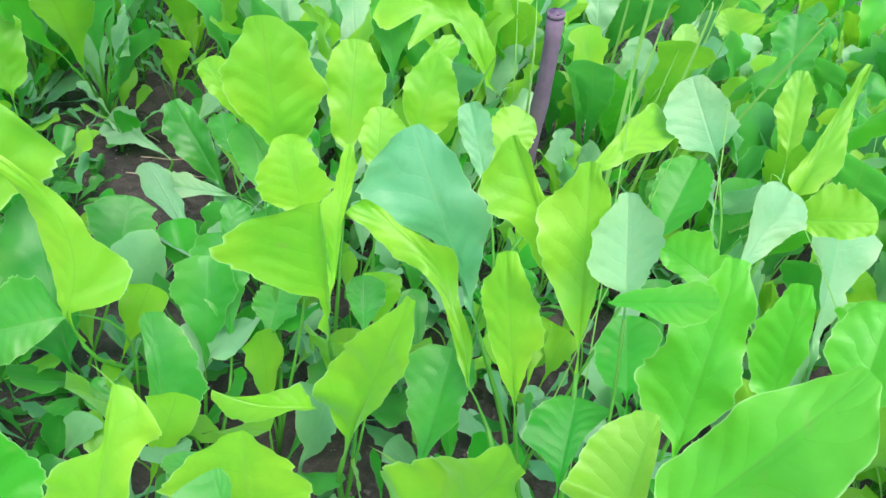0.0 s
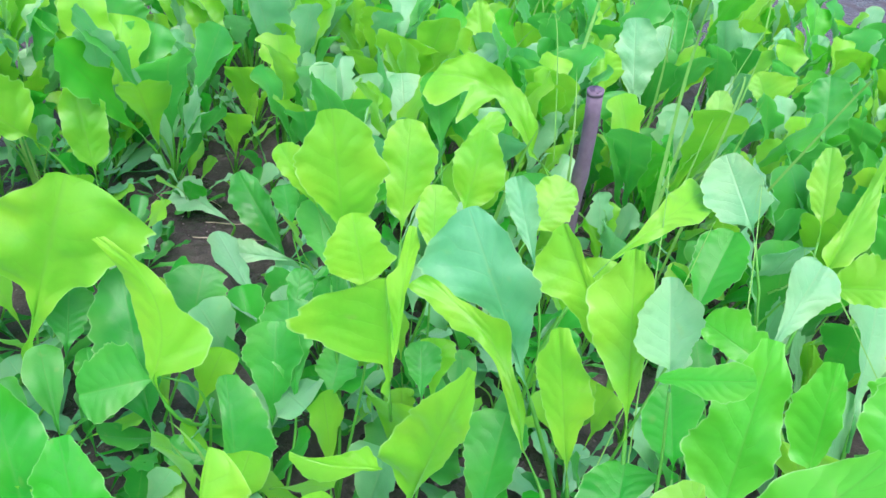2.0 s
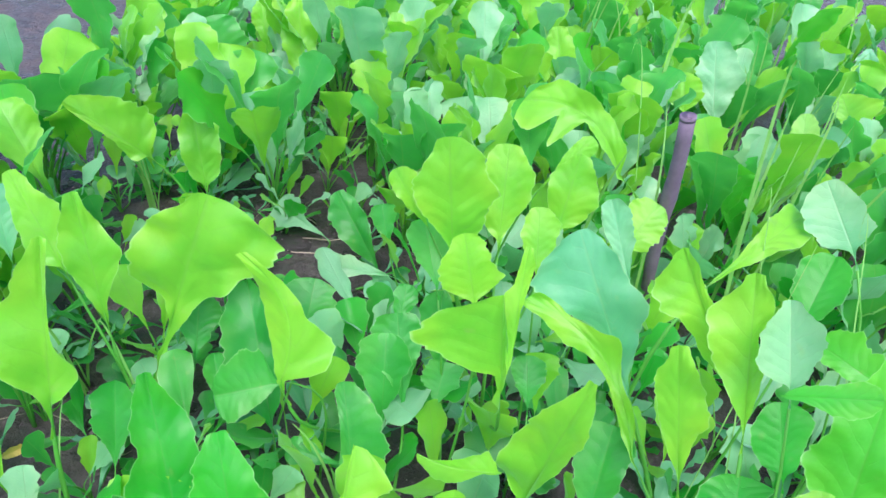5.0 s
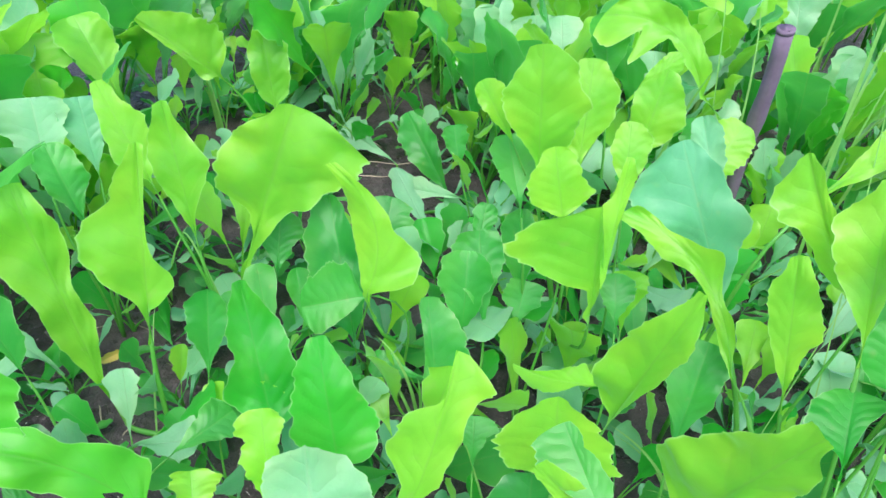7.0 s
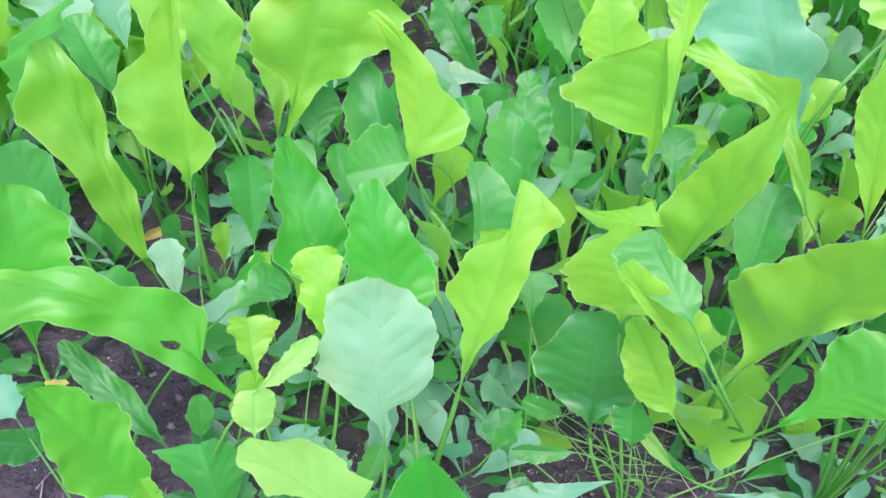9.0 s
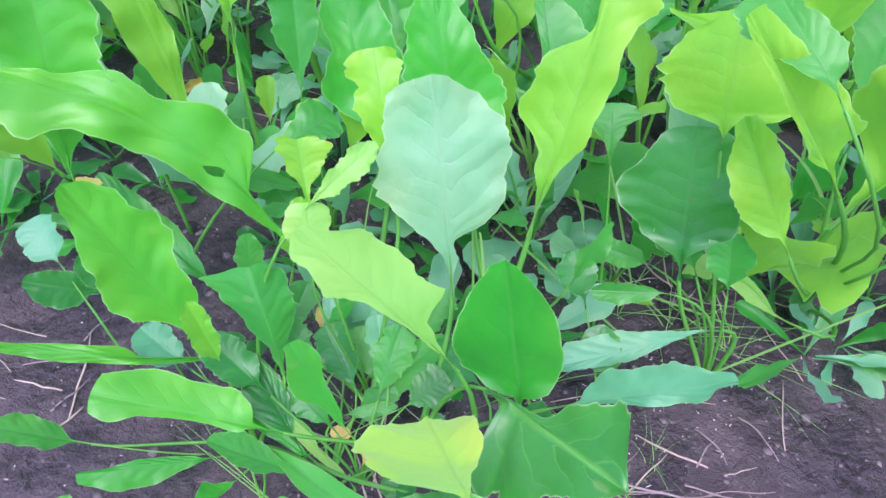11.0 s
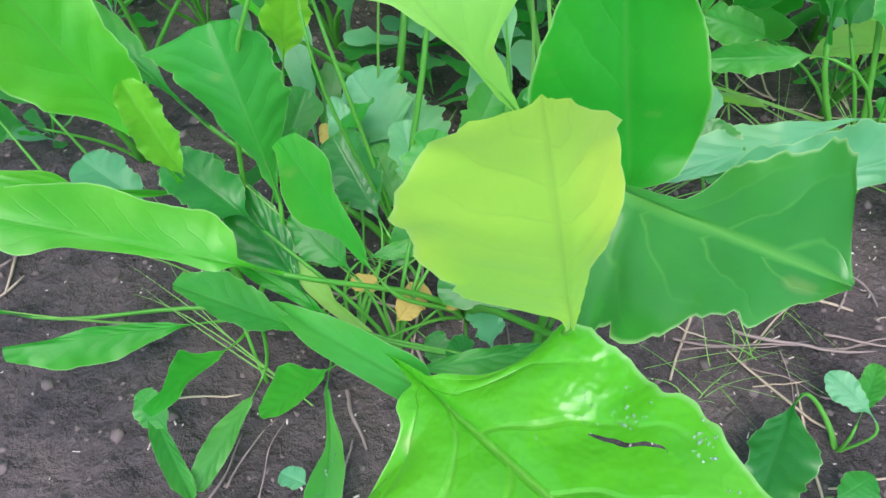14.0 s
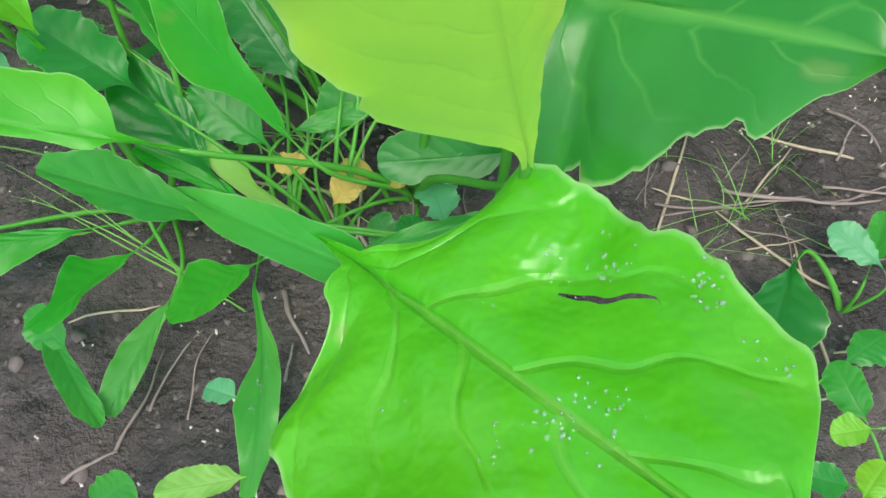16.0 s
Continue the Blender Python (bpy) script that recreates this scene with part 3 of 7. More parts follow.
leaf(p, "lush", (-0.1925, -0.0025, 0.0453), (-0.2034, -0.0252, 0.0594), (0.628, 0.169, 0.759), 0.0035, 0.0098, 0.0008, cup=(8, 8), twist=0, bend=.015, wave=.014, blunt=.2, ser=.02, left=(0.42, 0.51, 0.60, 0.68, 0.77, 0.82, 0.86, 0.91, 0.95, 1.00, 0.98, 0.95, 0.92, 0.90, 0.71, 0.47, 0.33), right_side=(0.15, 0.25, 0.35, 0.47, 0.66, 0.85, 0.95, 0.98, 1.00, 0.91, 0.81, 0.72, 0.63, 0.52, 0.42, 0.33, 0.27), lobe=.03, seed=17)
leaf(p, "deep", (-0.1524, 0.0099, 0.0349), (-0.1609, 0.0212, 0.0371), (-0.052, -0.225, 0.973), 0.0052, 0.0048, 0.0008, a=.5, b=.4, seed=25)
p = plant(-0.1251, 0.0182, "upright beet plant with pale yellow-green and glossy green leaves in soil")
leaf(p, "pale", (-0.1382, 0.0336, 0.1389), (-0.1840, 0.0337, 0.1961), (0.473, -0.796, 0.379), 0.0109, 0.0186, 0.0008, cup=(6, 6), twist=0, bend=.015, blunt=.2, wave=.01, left=(0.14, 0.11, 0.08, 0.07, 0.07, 0.13, 0.19, 0.29, 0.39, 0.67, 0.92, 1.00, 0.86, 0.74, 0.78, 0.75, 0.32), right_side=(0.08, 0.18, 0.27, 0.37, 1.00, 0.89, 0.96, 0.98, 0.99, 0.95, 0.91, 0.87, 0.82, 0.70, 0.45, 0.29, 0.18), lobe=.03, ser=.10, seed=3)
leaf(p, "lush", (-0.1046, 0.0396, 0.1077), (-0.1176, 0.0551, 0.1721), (-0.065, -0.973, 0.221), 0.0244, 0.0195, 0.0009, wave=.005, cup=(4, 4), twist=0, bend=.015, blunt=.2, veins=5, ser=.03, left=(0.39, 0.56, 0.75, 0.94, 0.96, 0.98, 1.00, 0.97, 0.94, 0.88, 0.80, 0.72, 0.64, 0.55, 0.46, 0.32, 0.24), right_side=(0.47, 0.64, 0.81, 0.88, 0.95, 0.98, 0.99, 1.00, 0.98, 0.95, 0.93, 0.87, 0.78, 0.69, 0.55, 0.41, 0.20), lobe=.03, seed=4)
leaf(p, "grey", (-0.1394, 0.0205, 0.0360), (-0.1473, 0.0414, 0.0359), (-0.132, -0.047, 0.990), 0.0057, 0.0065, 0.0008, a=.5, b=.4, ser=.25, seed=27)
leaf(p, "deep", (-0.1261, 0.0598, 0.0749), (-0.1511, 0.0772, 0.0700), (-0.411, -0.353, 0.840), 0.0111, 0.0098, 0.0008, a=.5, b=.4, ser=.15, seed=32)
leaf(p, "deep", (-0.2070, 0.0237, 0.0549), (-0.2334, 0.0507, 0.0722), (0.177, -0.402, 0.898), 0.0147, 0.0071, 0.0008, pucker=.016, blunt=.2, ser=.05, quilt=3, veins=5, cup=(8, 8), twist=0, bend=.015, wave=.014, left=(0.10, 0.21, 0.31, 0.42, 0.53, 0.63, 0.75, 0.88, 1.00, 0.95, 0.88, 0.81, 0.75, 0.63, 0.50, 0.37, 0.31), right_side=(0.21, 0.35, 0.49, 0.62, 0.73, 0.83, 0.93, 1.00, 1.00, 1.00, 0.99, 0.99, 0.87, 0.75, 0.63, 0.52, 0.43), lobe=.03, seed=44)
leaf(p, "lush", (-0.1984, 0.0169, 0.0510), (-0.2282, 0.0271, 0.0598), (0.152, -0.353, 0.923), 0.0032, 0.0065, 0.0008, pucker=.01, blunt=.2, ser=.03, quilt=.6, cup=(8, 8), twist=0, bend=.015, wave=.014, left=(0.47, 0.50, 0.53, 0.55, 0.58, 0.61, 0.64, 0.70, 0.79, 0.87, 0.96, 1.00, 0.99, 0.98, 0.92, 0.76, 0.60), right_side=(0.23, 0.29, 0.35, 0.40, 0.42, 0.45, 0.48, 0.50, 0.61, 0.80, 0.99, 1.00, 0.99, 0.97, 0.96, 0.80, 0.65), lobe=.03, seed=45)
leaf(p, "deep", (-0.1114, 0.0502, 0.0344), (-0.1010, 0.0598, 0.0408), (-0.075, -0.495, 0.866), 0.0065, 0.0075, 0.0008, a=.5, b=.4, seed=158)
p = plant(-0.1893, 0.0168, "low beet plant with fresh green and pale yellow-green leaves in soil")
leaf(p, "mid", (-0.2014, 0.0058, 0.0590), (-0.2319, 0.0013, 0.0860), (0.642, -0.393, 0.659), 0.0062, 0.0088, 0.0008, cup=(15, 10), twist=0, bend=.015, wave=.014, blunt=.2, left=(0.24, 0.32, 0.41, 0.49, 0.65, 0.83, 1.00, 0.96, 0.91, 0.87, 0.82, 0.74, 0.62, 0.51, 0.39, 0.32, 0.26), right_side=(0.17, 0.25, 0.33, 0.40, 0.48, 0.60, 0.74, 0.89, 0.94, 0.96, 0.97, 0.99, 1.00, 0.88, 0.75, 0.62, 0.51), lobe=.03, ser=.10, seed=10)
leaf(p, "pale", (-0.1808, 0.0163, 0.0373), (-0.2095, 0.0285, 0.0596), (0.381, -0.511, 0.771), 0.0039, 0.0043, 0.0008, cup=(8, 8), twist=0, bend=.015, blunt=.2, ser=.01, wave=.005, quilt=.3, left=(0.38, 0.47, 0.56, 0.64, 0.73, 0.81, 0.86, 0.92, 0.97, 1.00, 0.99, 0.98, 0.96, 0.86, 0.76, 0.65, 0.53), right_side=(0.35, 0.33, 0.30, 0.28, 0.26, 0.24, 0.22, 0.21, 0.19, 0.41, 0.72, 0.87, 1.00, 0.97, 0.94, 0.81, 0.66), lobe=.03, seed=16)
leaf(p, "mid", (-0.1921, -0.0057, 0.0390), (-0.1809, -0.0621, 0.0399), (0.232, 0.061, 0.971), 0.0051, 0.0072, 0.0008, cup=(20, 15), twist=0, bend=.015, wave=.014, blunt=.2, ser=.03, quilt=.4, side_bend=-0.050, left=(0.29, 0.25, 0.22, 0.32, 0.57, 0.79, 0.86, 0.93, 1.00, 0.97, 0.95, 0.91, 0.87, 0.82, 0.64, 0.46, 0.36), right_side=(0.21, 0.18, 0.15, 0.15, 0.16, 0.18, 0.26, 0.50, 0.72, 0.86, 1.00, 0.89, 0.77, 0.65, 0.52, 0.39, 0.33), lobe=.03, seed=21)
leaf(p, "mid", (-0.1609, -0.0017, 0.0560), (-0.1197, 0.0119, 0.0574), (0.089, -0.365, 0.927), 0.0031, 0.0052, 0.0008, a=.8, b=.6, seed=24)
leaf(p, "deep", (-0.1530, 0.0087, 0.0371), (-0.1475, 0.0219, 0.0357), (0.320, -0.029, 0.947), 0.0045, 0.0041, 0.0008, a=.5, b=.4, seed=26)
leaf(p, "mid", (-0.1769, 0.0506, 0.0501), (-0.1452, 0.0819, 0.0731), (0.050, -0.623, 0.780), 0.0096, 0.0086, 0.0008, a=.6, b=.5, ser=.15, seed=30)
leaf(p, "mid", (-0.1853, 0.0407, 0.0521), (-0.1619, 0.0496, 0.0529), (0.158, -0.487, 0.859), 0.0038, 0.0038, 0.0008, a=.7, b=.6, seed=31)
leaf(p, "mid", (-0.1897, 0.0599, 0.0587), (-0.2035, 0.0683, 0.0683), (0.234, -0.543, 0.806), 0.0058, 0.0063, 0.0008, a=.6, b=.5, seed=33)
leaf(p, "grey", (-0.1978, 0.0699, 0.0552), (-0.2097, 0.0936, 0.0770), (0.251, -0.585, 0.771), 0.0060, 0.0065, 0.0008, a=.7, b=.6, seed=34)
p = plant(-0.1909, -0.0443, "low beet plant with blue-green and fresh green leaves in soil")
leaf(p, "grey", (-0.1896, -0.0377, 0.0404), (-0.1987, -0.0354, 0.0397), (-0.109, -0.135, 0.985), 0.0036, 0.0036, 0.0000, a=.6, b=.5, seed=23)
leaf(p, "mid", (-0.2387, -0.0285, 0.0433), (-0.2518, -0.0185, 0.0455), (0.140, -0.036, 0.990), 0.0053, 0.0053, 0.0000, a=.7, b=.5, seed=48)
p = plant(-0.1808, 0.0610, "upright beet plant with blue-green and fresh green leaves in soil")
leaf(p, "grey", (-0.1867, 0.0936, 0.0568), (-0.2063, 0.1083, 0.0750), (0.219, -0.628, 0.747), 0.0119, 0.0129, 0.0008, a=.6, b=.4, ser=.3, cup=(-10, 12), seed=28)
leaf(p, "grey", (-0.1720, 0.0916, 0.0459), (-0.1889, 0.1106, 0.0648), (0.164, -0.618, 0.769), 0.0105, 0.0121, 0.0008, a=.6, b=.5, ser=.3, seed=29)
leaf(p, "mid", (-0.1806, 0.0658, 0.0483), (-0.1929, 0.0835, 0.0636), (0.194, -0.561, 0.805), 0.0085, 0.0085, 0.0008, a=.6, b=.4, ser=.2, seed=35)
leaf(p, "bright", (-0.2125, 0.0991, 0.1385), (-0.2253, 0.1259, 0.1493), (0.206, -0.280, 0.938), 0.0122, 0.0128, 0.0008, ser=.15, wave=.05, a=1.51, b=0.32, lobe=.3, seed=132)
leaf(p, "pale", (-0.2009, 0.0678, 0.1406), (-0.2023, 0.0788, 0.1592), (0.372, -0.788, 0.491), 0.0101, 0.0106, 0.0008, a=.4, b=.3, ser=.05, seed=134)
leaf(p, "bright", (-0.1750, 0.1138, 0.1485), (-0.1898, 0.1444, 0.1915), (0.291, -0.729, 0.620), 0.0132, 0.0098, 0.0008, ser=.2, wave=.04, a=0.95, b=0.26, lobe=.3, seed=135)
leaf(p, "mid", (-0.2693, 0.0830, 0.0813), (-0.3311, 0.1099, 0.1206), (0.372, -0.381, 0.847), 0.0085, 0.0092, 0.0008, a=.6, b=.5, seed=138)
leaf(p, "yellow", (-0.2092, 0.0824, 0.0549), (-0.2155, 0.0915, 0.0640), (0.270, -0.582, 0.767), 0.0031, 0.0031, 0.0000, a=.5, b=.4, seed=146)
leaf(p, "mid", (-0.1580, 0.0872, 0.0594), (-0.1494, 0.1079, 0.0757), (0.083, -0.637, 0.766), 0.0085, 0.0090, 0.0008, a=.7, b=.4, ser=.2, seed=173)
p = plant(-0.1225, 0.1069, "upright beet plant with fresh green and brighter green leaves in soil")
leaf(p, "mid", (-0.0891, 0.0875, 0.1291), (-0.0807, 0.0904, 0.1631), (-0.362, -0.917, 0.167), 0.0047, 0.0073, 0.0008, wave=.04, twist=0, bend=.015, blunt=.2, cup=(10, 10), left=(0.32, 0.40, 0.47, 0.55, 0.63, 0.76, 0.89, 1.00, 0.76, 0.52, 0.34, 0.29, 0.25, 0.21, 0.16, 0.06, -0.03), right_side=(0.20, 0.23, 0.25, 0.27, 0.31, 0.47, 0.63, 0.79, 0.95, 1.00, 0.92, 0.83, 0.75, 0.61, 0.46, 0.33, 0.27), lobe=.03, ser=.10, seed=36)
leaf(p, "lush", (-0.1533, 0.1578, 0.1307), (-0.1748, 0.1916, 0.1992), (0.302, -0.814, 0.496), 0.0223, 0.0277, 0.0011, pucker=.008, twist=0, bend=.015, blunt=.2, cup=(4, 6), wave=.014, quilt=1.5, left=(0.07, 0.39, 0.72, 0.84, 0.92, 1.00, 0.99, 0.96, 0.94, 0.91, 0.89, 0.85, 0.75, 0.65, 0.51, 0.37, 0.27), right_side=(0.54, 0.72, 0.92, 0.96, 1.00, 0.97, 0.91, 0.85, 0.79, 0.71, 0.62, 0.54, 0.46, 0.39, 0.32, 0.23, 0.18), lobe=.03, ser=.10, seed=65)
leaf(p, "bright", (-0.1087, 0.1372, 0.1282), (-0.0961, 0.1797, 0.2233), (-0.130, -0.899, 0.419), 0.0252, 0.0245, 0.0008, twist=0, bend=.015, wave=.014, blunt=.2, cup=(4, 4), side_bend=0.033, left=(0.06, 0.24, 0.33, 0.38, 0.63, 1.00, 0.96, 0.86, 0.85, 0.78, 0.62, 0.19, 0.03, 0.03, 0.03, 0.02, -0.01), right_side=(0.06, 0.11, 0.16, 0.26, 0.37, 0.42, 0.46, 0.50, 0.53, 0.54, 0.55, 0.53, 0.65, 0.81, 1.00, 0.86, 0.27), lobe=.03, ser=.10, seed=67)
p = plant(-0.0011, 0.1177, "upright beet plant with fresh green and deep green leaves in soil")
leaf(p, "mid", (-0.0446, 0.1127, 0.0961), (-0.0782, 0.1083, 0.0950), (0.067, -0.684, 0.726), 0.0064, 0.0054, 0.0008, a=.7, b=.4, cup=(20, 30), seed=37)
leaf(p, "deep", (-0.0373, 0.1331, 0.1038), (-0.0448, 0.1570, 0.1630), (-0.115, -0.926, 0.360), 0.0315, 0.0264, 0.0012, a=.5, b=.42, ser=.03, cup=(10, 6), seed=39)
leaf(p, "grey", (-0.0200, 0.1152, 0.0658), (-0.0889, 0.0841, 0.0586), (0.134, -0.495, 0.858), 0.0063, 0.0115, 0.0008, a=1.2, b=.5, seed=40)
leaf(p, "bright", (-0.0348, 0.1552, 0.1653), (-0.0409, 0.1718, 0.2127), (0.140, -0.929, 0.344), 0.0328, 0.0334, 0.0008, cup=(10, 20), twist=0, bend=.015, wave=.014, blunt=.2, left=(0.05, 0.23, 0.41, 0.60, 0.78, 0.83, 0.88, 0.94, 0.99, 1.00, 1.00, 0.99, 0.90, 0.81, 0.61, 0.40, 0.31), right_side=(0.04, 0.39, 0.73, 0.92, 1.00, 0.97, 0.95, 0.92, 0.89, 0.85, 0.77, 0.69, 0.61, 0.48, 0.35, 0.21, 0.15), lobe=.03, ser=.10, seed=69)
leaf(p, "deep", (-0.0295, 0.1346, 0.0958), (-0.0443, 0.1475, 0.1212), (-0.156, -0.915, 0.371), 0.0131, 0.0131, 0.0008, a=.7, b=.4, seed=178)
leaf(p, "mid", (-0.0127, 0.1257, 0.0948), (-0.0182, 0.1360, 0.1205), (-0.311, -0.902, 0.299), 0.0115, 0.0115, 0.0008, a=.7, b=.4, seed=179)
p = plant(0.0604, 0.1876, "tall beet plant with pale yellow-green and yellow-green leaves in soil")
leaf(p, "pale", (0.0138, 0.1229, 0.0799), (-0.0241, 0.1619, 0.0578), (-0.648, -0.215, 0.731), 0.0066, 0.0108, 0.0008, cup=(8, 8), twist=0, bend=.015, wave=.014, blunt=.2, side_bend=0.148, left=(0.23, 0.45, 0.67, 0.90, 1.00, 0.93, 0.87, 0.80, 0.74, 0.77, 0.80, 0.84, 0.87, 0.74, 0.60, 0.46, 0.32), right_side=(0.14, 0.17, 0.21, 0.24, 0.27, 0.31, 0.34, 0.40, 0.57, 0.74, 0.91, 1.00, 0.97, 0.94, 0.87, 0.72, 0.57), lobe=.03, ser=.10, seed=38)
leaf(p, "bright", (-0.0030, 0.1175, 0.1807), (-0.0542, 0.1077, 0.2458), (0.322, -0.940, 0.112), 0.0044, 0.0165, 0.0008, twist=0, bend=.015, wave=.014, blunt=.2, cup=(10, 8), left=(0.34, 0.68, 1.00, 0.96, 0.92, 0.88, 0.84, 0.81, 0.77, 0.75, 0.75, 0.76, 0.76, 0.76, 0.76, 0.73, 0.60), right_side=(0.09, 0.26, 0.56, 1.00, 0.98, 0.95, 0.93, 0.91, 0.84, 0.77, 0.70, 0.63, 0.56, 0.50, 0.44, 0.38, 0.31), lobe=.03, ser=.10, seed=70)
leaf(p, "mid", (-0.0231, 0.1015, 0.2278), (-0.0429, 0.1349, 0.2416), (-0.197, -0.470, 0.860), 0.0183, 0.0092, 0.0008, twist=0, bend=.015, wave=.014, blunt=.2, cup=(6, 6), left=(0.08, 0.17, 0.25, 0.34, 0.43, 0.53, 0.63, 0.73, 0.81, 0.87, 0.94, 1.00, 1.00, 1.00, 0.99, 0.89, 0.78), right_side=(0.16, 0.46, 0.73, 0.89, 1.00, 0.97, 0.94, 0.92, 0.86, 0.73, 0.60, 0.47, 0.50, 0.54, 0.51, 0.42, 0.33), lobe=.03, ser=.10, seed=71)
leaf(p, "bright", (-0.0026, 0.1216, 0.1362), (-0.0343, 0.1366, 0.1861), (0.055, -0.946, 0.319), 0.0148, 0.0094, 0.0008, cup=(8, 8), twist=0, bend=.015, wave=.014, blunt=.2, left=(0.10, 0.37, 0.63, 0.71, 0.80, 0.89, 0.97, 1.00, 0.97, 0.93, 0.90, 0.86, 0.81, 0.66, 0.51, 0.37, 0.31), right_side=(0.16, 0.33, 0.50, 0.67, 0.76, 0.82, 0.88, 0.93, 0.98, 0.99, 0.99, 1.00, 0.94, 0.83, 0.72, 0.61, 0.50), lobe=.03, ser=.10, seed=72)
leaf(p, "bright", (0.0436, 0.1652, 0.1290), (0.0644, 0.1413, 0.2556), (-0.768, -0.640, 0.005), 0.0374, 0.0154, 0.0013, wave=.025, twist=0, bend=.015, blunt=.2, cup=(10, 4), left=(0.04, 0.19, 0.48, 0.83, 0.96, 1.00, 1.00, 0.94, 0.88, 0.83, 0.77, 0.66, 0.52, 0.40, 0.30, 0.28, 0.24), right_side=(0.10, 0.09, 0.09, 0.13, 0.18, 0.23, 0.35, 0.48, 0.60, 0.72, 0.83, 0.91, 1.00, 0.92, 0.82, 0.39, 0.32), lobe=.03, ser=.10, seed=73)
leaf(p, "vivid", (0.0544, 0.1268, 0.1385), (0.0867, 0.1312, 0.1918), (-0.653, -0.612, 0.446), 0.0209, 0.0190, 0.0008, a=1.37, b=0.38, lobe=.3, seed=74)
leaf(p, "mid", (0.0468, 0.2174, 0.1306), (0.0553, 0.2574, 0.1863), (-0.331, -0.742, 0.583), 0.0235, 0.0175, 0.0009, a=1.37, b=0.38, lobe=.3, seed=79)
leaf(p, "bright", (0.0624, 0.2300, 0.1903), (-0.0104, 0.2992, 0.2446), (-0.130, -0.693, 0.709), 0.0118, 0.0144, 0.0008, twist=0, bend=.015, blunt=.2, cup=(12, 30), wave=.03, side_bend=0.154, left=(0.13, 0.33, 0.50, 0.49, 0.48, 0.47, 0.44, 0.42, 0.49, 0.57, 0.77, 1.00, 0.99, 0.92, 0.83, 0.71, 0.59), right_side=(0.10, 0.23, 0.36, 0.37, 0.33, 0.29, 0.41, 0.65, 0.90, 1.00, 0.72, 0.57, 0.43, 0.29, 0.45, 0.50, 0.49), lobe=.03, ser=.10, seed=81)
leaf(p, "vivid", (0.0893, 0.1765, 0.3089), (0.1196, 0.1653, 0.3254), (-0.541, -0.601, 0.588), 0.0069, 0.0088, 0.0000, wave=.004, cup=(4, 4), pucker=.003, twist=0, bend=.015, blunt=.2, left=(0.22, 0.35, 0.47, 0.60, 0.73, 0.73, 0.74, 0.74, 0.74, 0.77, 0.84, 0.92, 1.00, 1.00, 0.95, 0.89, 0.80), right_side=(0.17, 0.19, 0.20, 0.22, 0.34, 0.46, 0.58, 0.69, 0.79, 0.86, 0.93, 1.00, 0.95, 0.87, 0.78, 0.58, 0.35), lobe=.03, ser=.10, seed=85)
p = plant(-0.2339, 0.0451, "upright beet plant with blue-green and pale yellow-green leaves in soil")
leaf(p, "grey", (-0.2727, 0.0465, 0.0610), (-0.2977, 0.0563, 0.0703), (0.200, -0.363, 0.910), 0.0111, 0.0095, 0.0008, a=.5, b=.4, seed=41)
leaf(p, "vivid", (-0.2611, 0.0490, 0.0652), (-0.3383, 0.0142, 0.1089), (0.583, -0.411, 0.701), 0.0043, 0.0053, 0.0008, cup=(8, 8), twist=0, bend=.015, wave=.014, blunt=.2, ser=.03, side_bend=-0.022, left=(0.35, 0.38, 0.41, 0.46, 0.54, 0.63, 0.71, 0.79, 0.86, 0.93, 1.00, 0.98, 0.90, 0.82, 0.74, 0.62, 0.50), right_side=(0.28, 0.23, 0.19, 0.15, 0.15, 0.16, 0.85, 1.00, 0.94, 0.87, 0.81, 0.72, 0.60, 0.48, 0.36, 0.30, 0.24), lobe=.03, seed=42)
leaf(p, "pale", (-0.2010, 0.0787, 0.1587), (-0.1774, 0.1003, 0.1773), (0.104, -0.713, 0.693), 0.0049, 0.0065, 0.0008, ser=.2, wave=.05, a=1.09, b=0.50, lobe=.3, seed=133)
leaf(p, "deep", (-0.2285, 0.0774, 0.0585), (-0.2225, 0.0996, 0.0735), (0.313, -0.588, 0.746), 0.0093, 0.0088, 0.0008, a=.7, b=.4, seed=174)
p = plant(-0.1747, 0.0193, "low beet plant with deep green and withered yellow leaves in soil")
leaf(p, "deep", (-0.2249, 0.0364, 0.0747), (-0.2539, 0.0500, 0.0850), (0.145, -0.386, 0.911), 0.0103, 0.0103, 0.0008, a=.5, b=.4, pucker=.01, seed=43)
leaf(p, "yellow", (-0.1735, 0.0228, 0.0397), (-0.1658, 0.0389, 0.0390), (0.443, -0.177, 0.879), 0.0053, 0.0046, 0.0000, a=.4, b=.3, seed=144)
leaf(p, "yellow", (-0.1576, 0.0315, 0.0374), (-0.1523, 0.0372, 0.0349), (0.589, -0.203, 0.783), 0.0022, 0.0022, 0.0000, a=.4, b=.3, seed=145)
leaf(p, "mid", (-0.1707, 0.0527, 0.0620), (-0.1663, 0.0788, 0.0796), (0.142, -0.569, 0.810), 0.0093, 0.0103, 0.0008, a=.7, b=.4, ser=.2, pucker=.012, seed=166)
leaf(p, "deep", (-0.1559, 0.0498, 0.0581), (-0.1396, 0.0616, 0.0703), (-0.080, -0.660, 0.747), 0.0093, 0.0093, 0.0008, a=.7, b=.4, ser=.2, pucker=.012, seed=167)
leaf(p, "mid", (-0.1925, 0.0331, 0.0557), (-0.2131, 0.0433, 0.0679), (0.265, -0.471, 0.842), 0.0079, 0.0089, 0.0008, a=.7, b=.4, ser=.15, pucker=.012, seed=168)
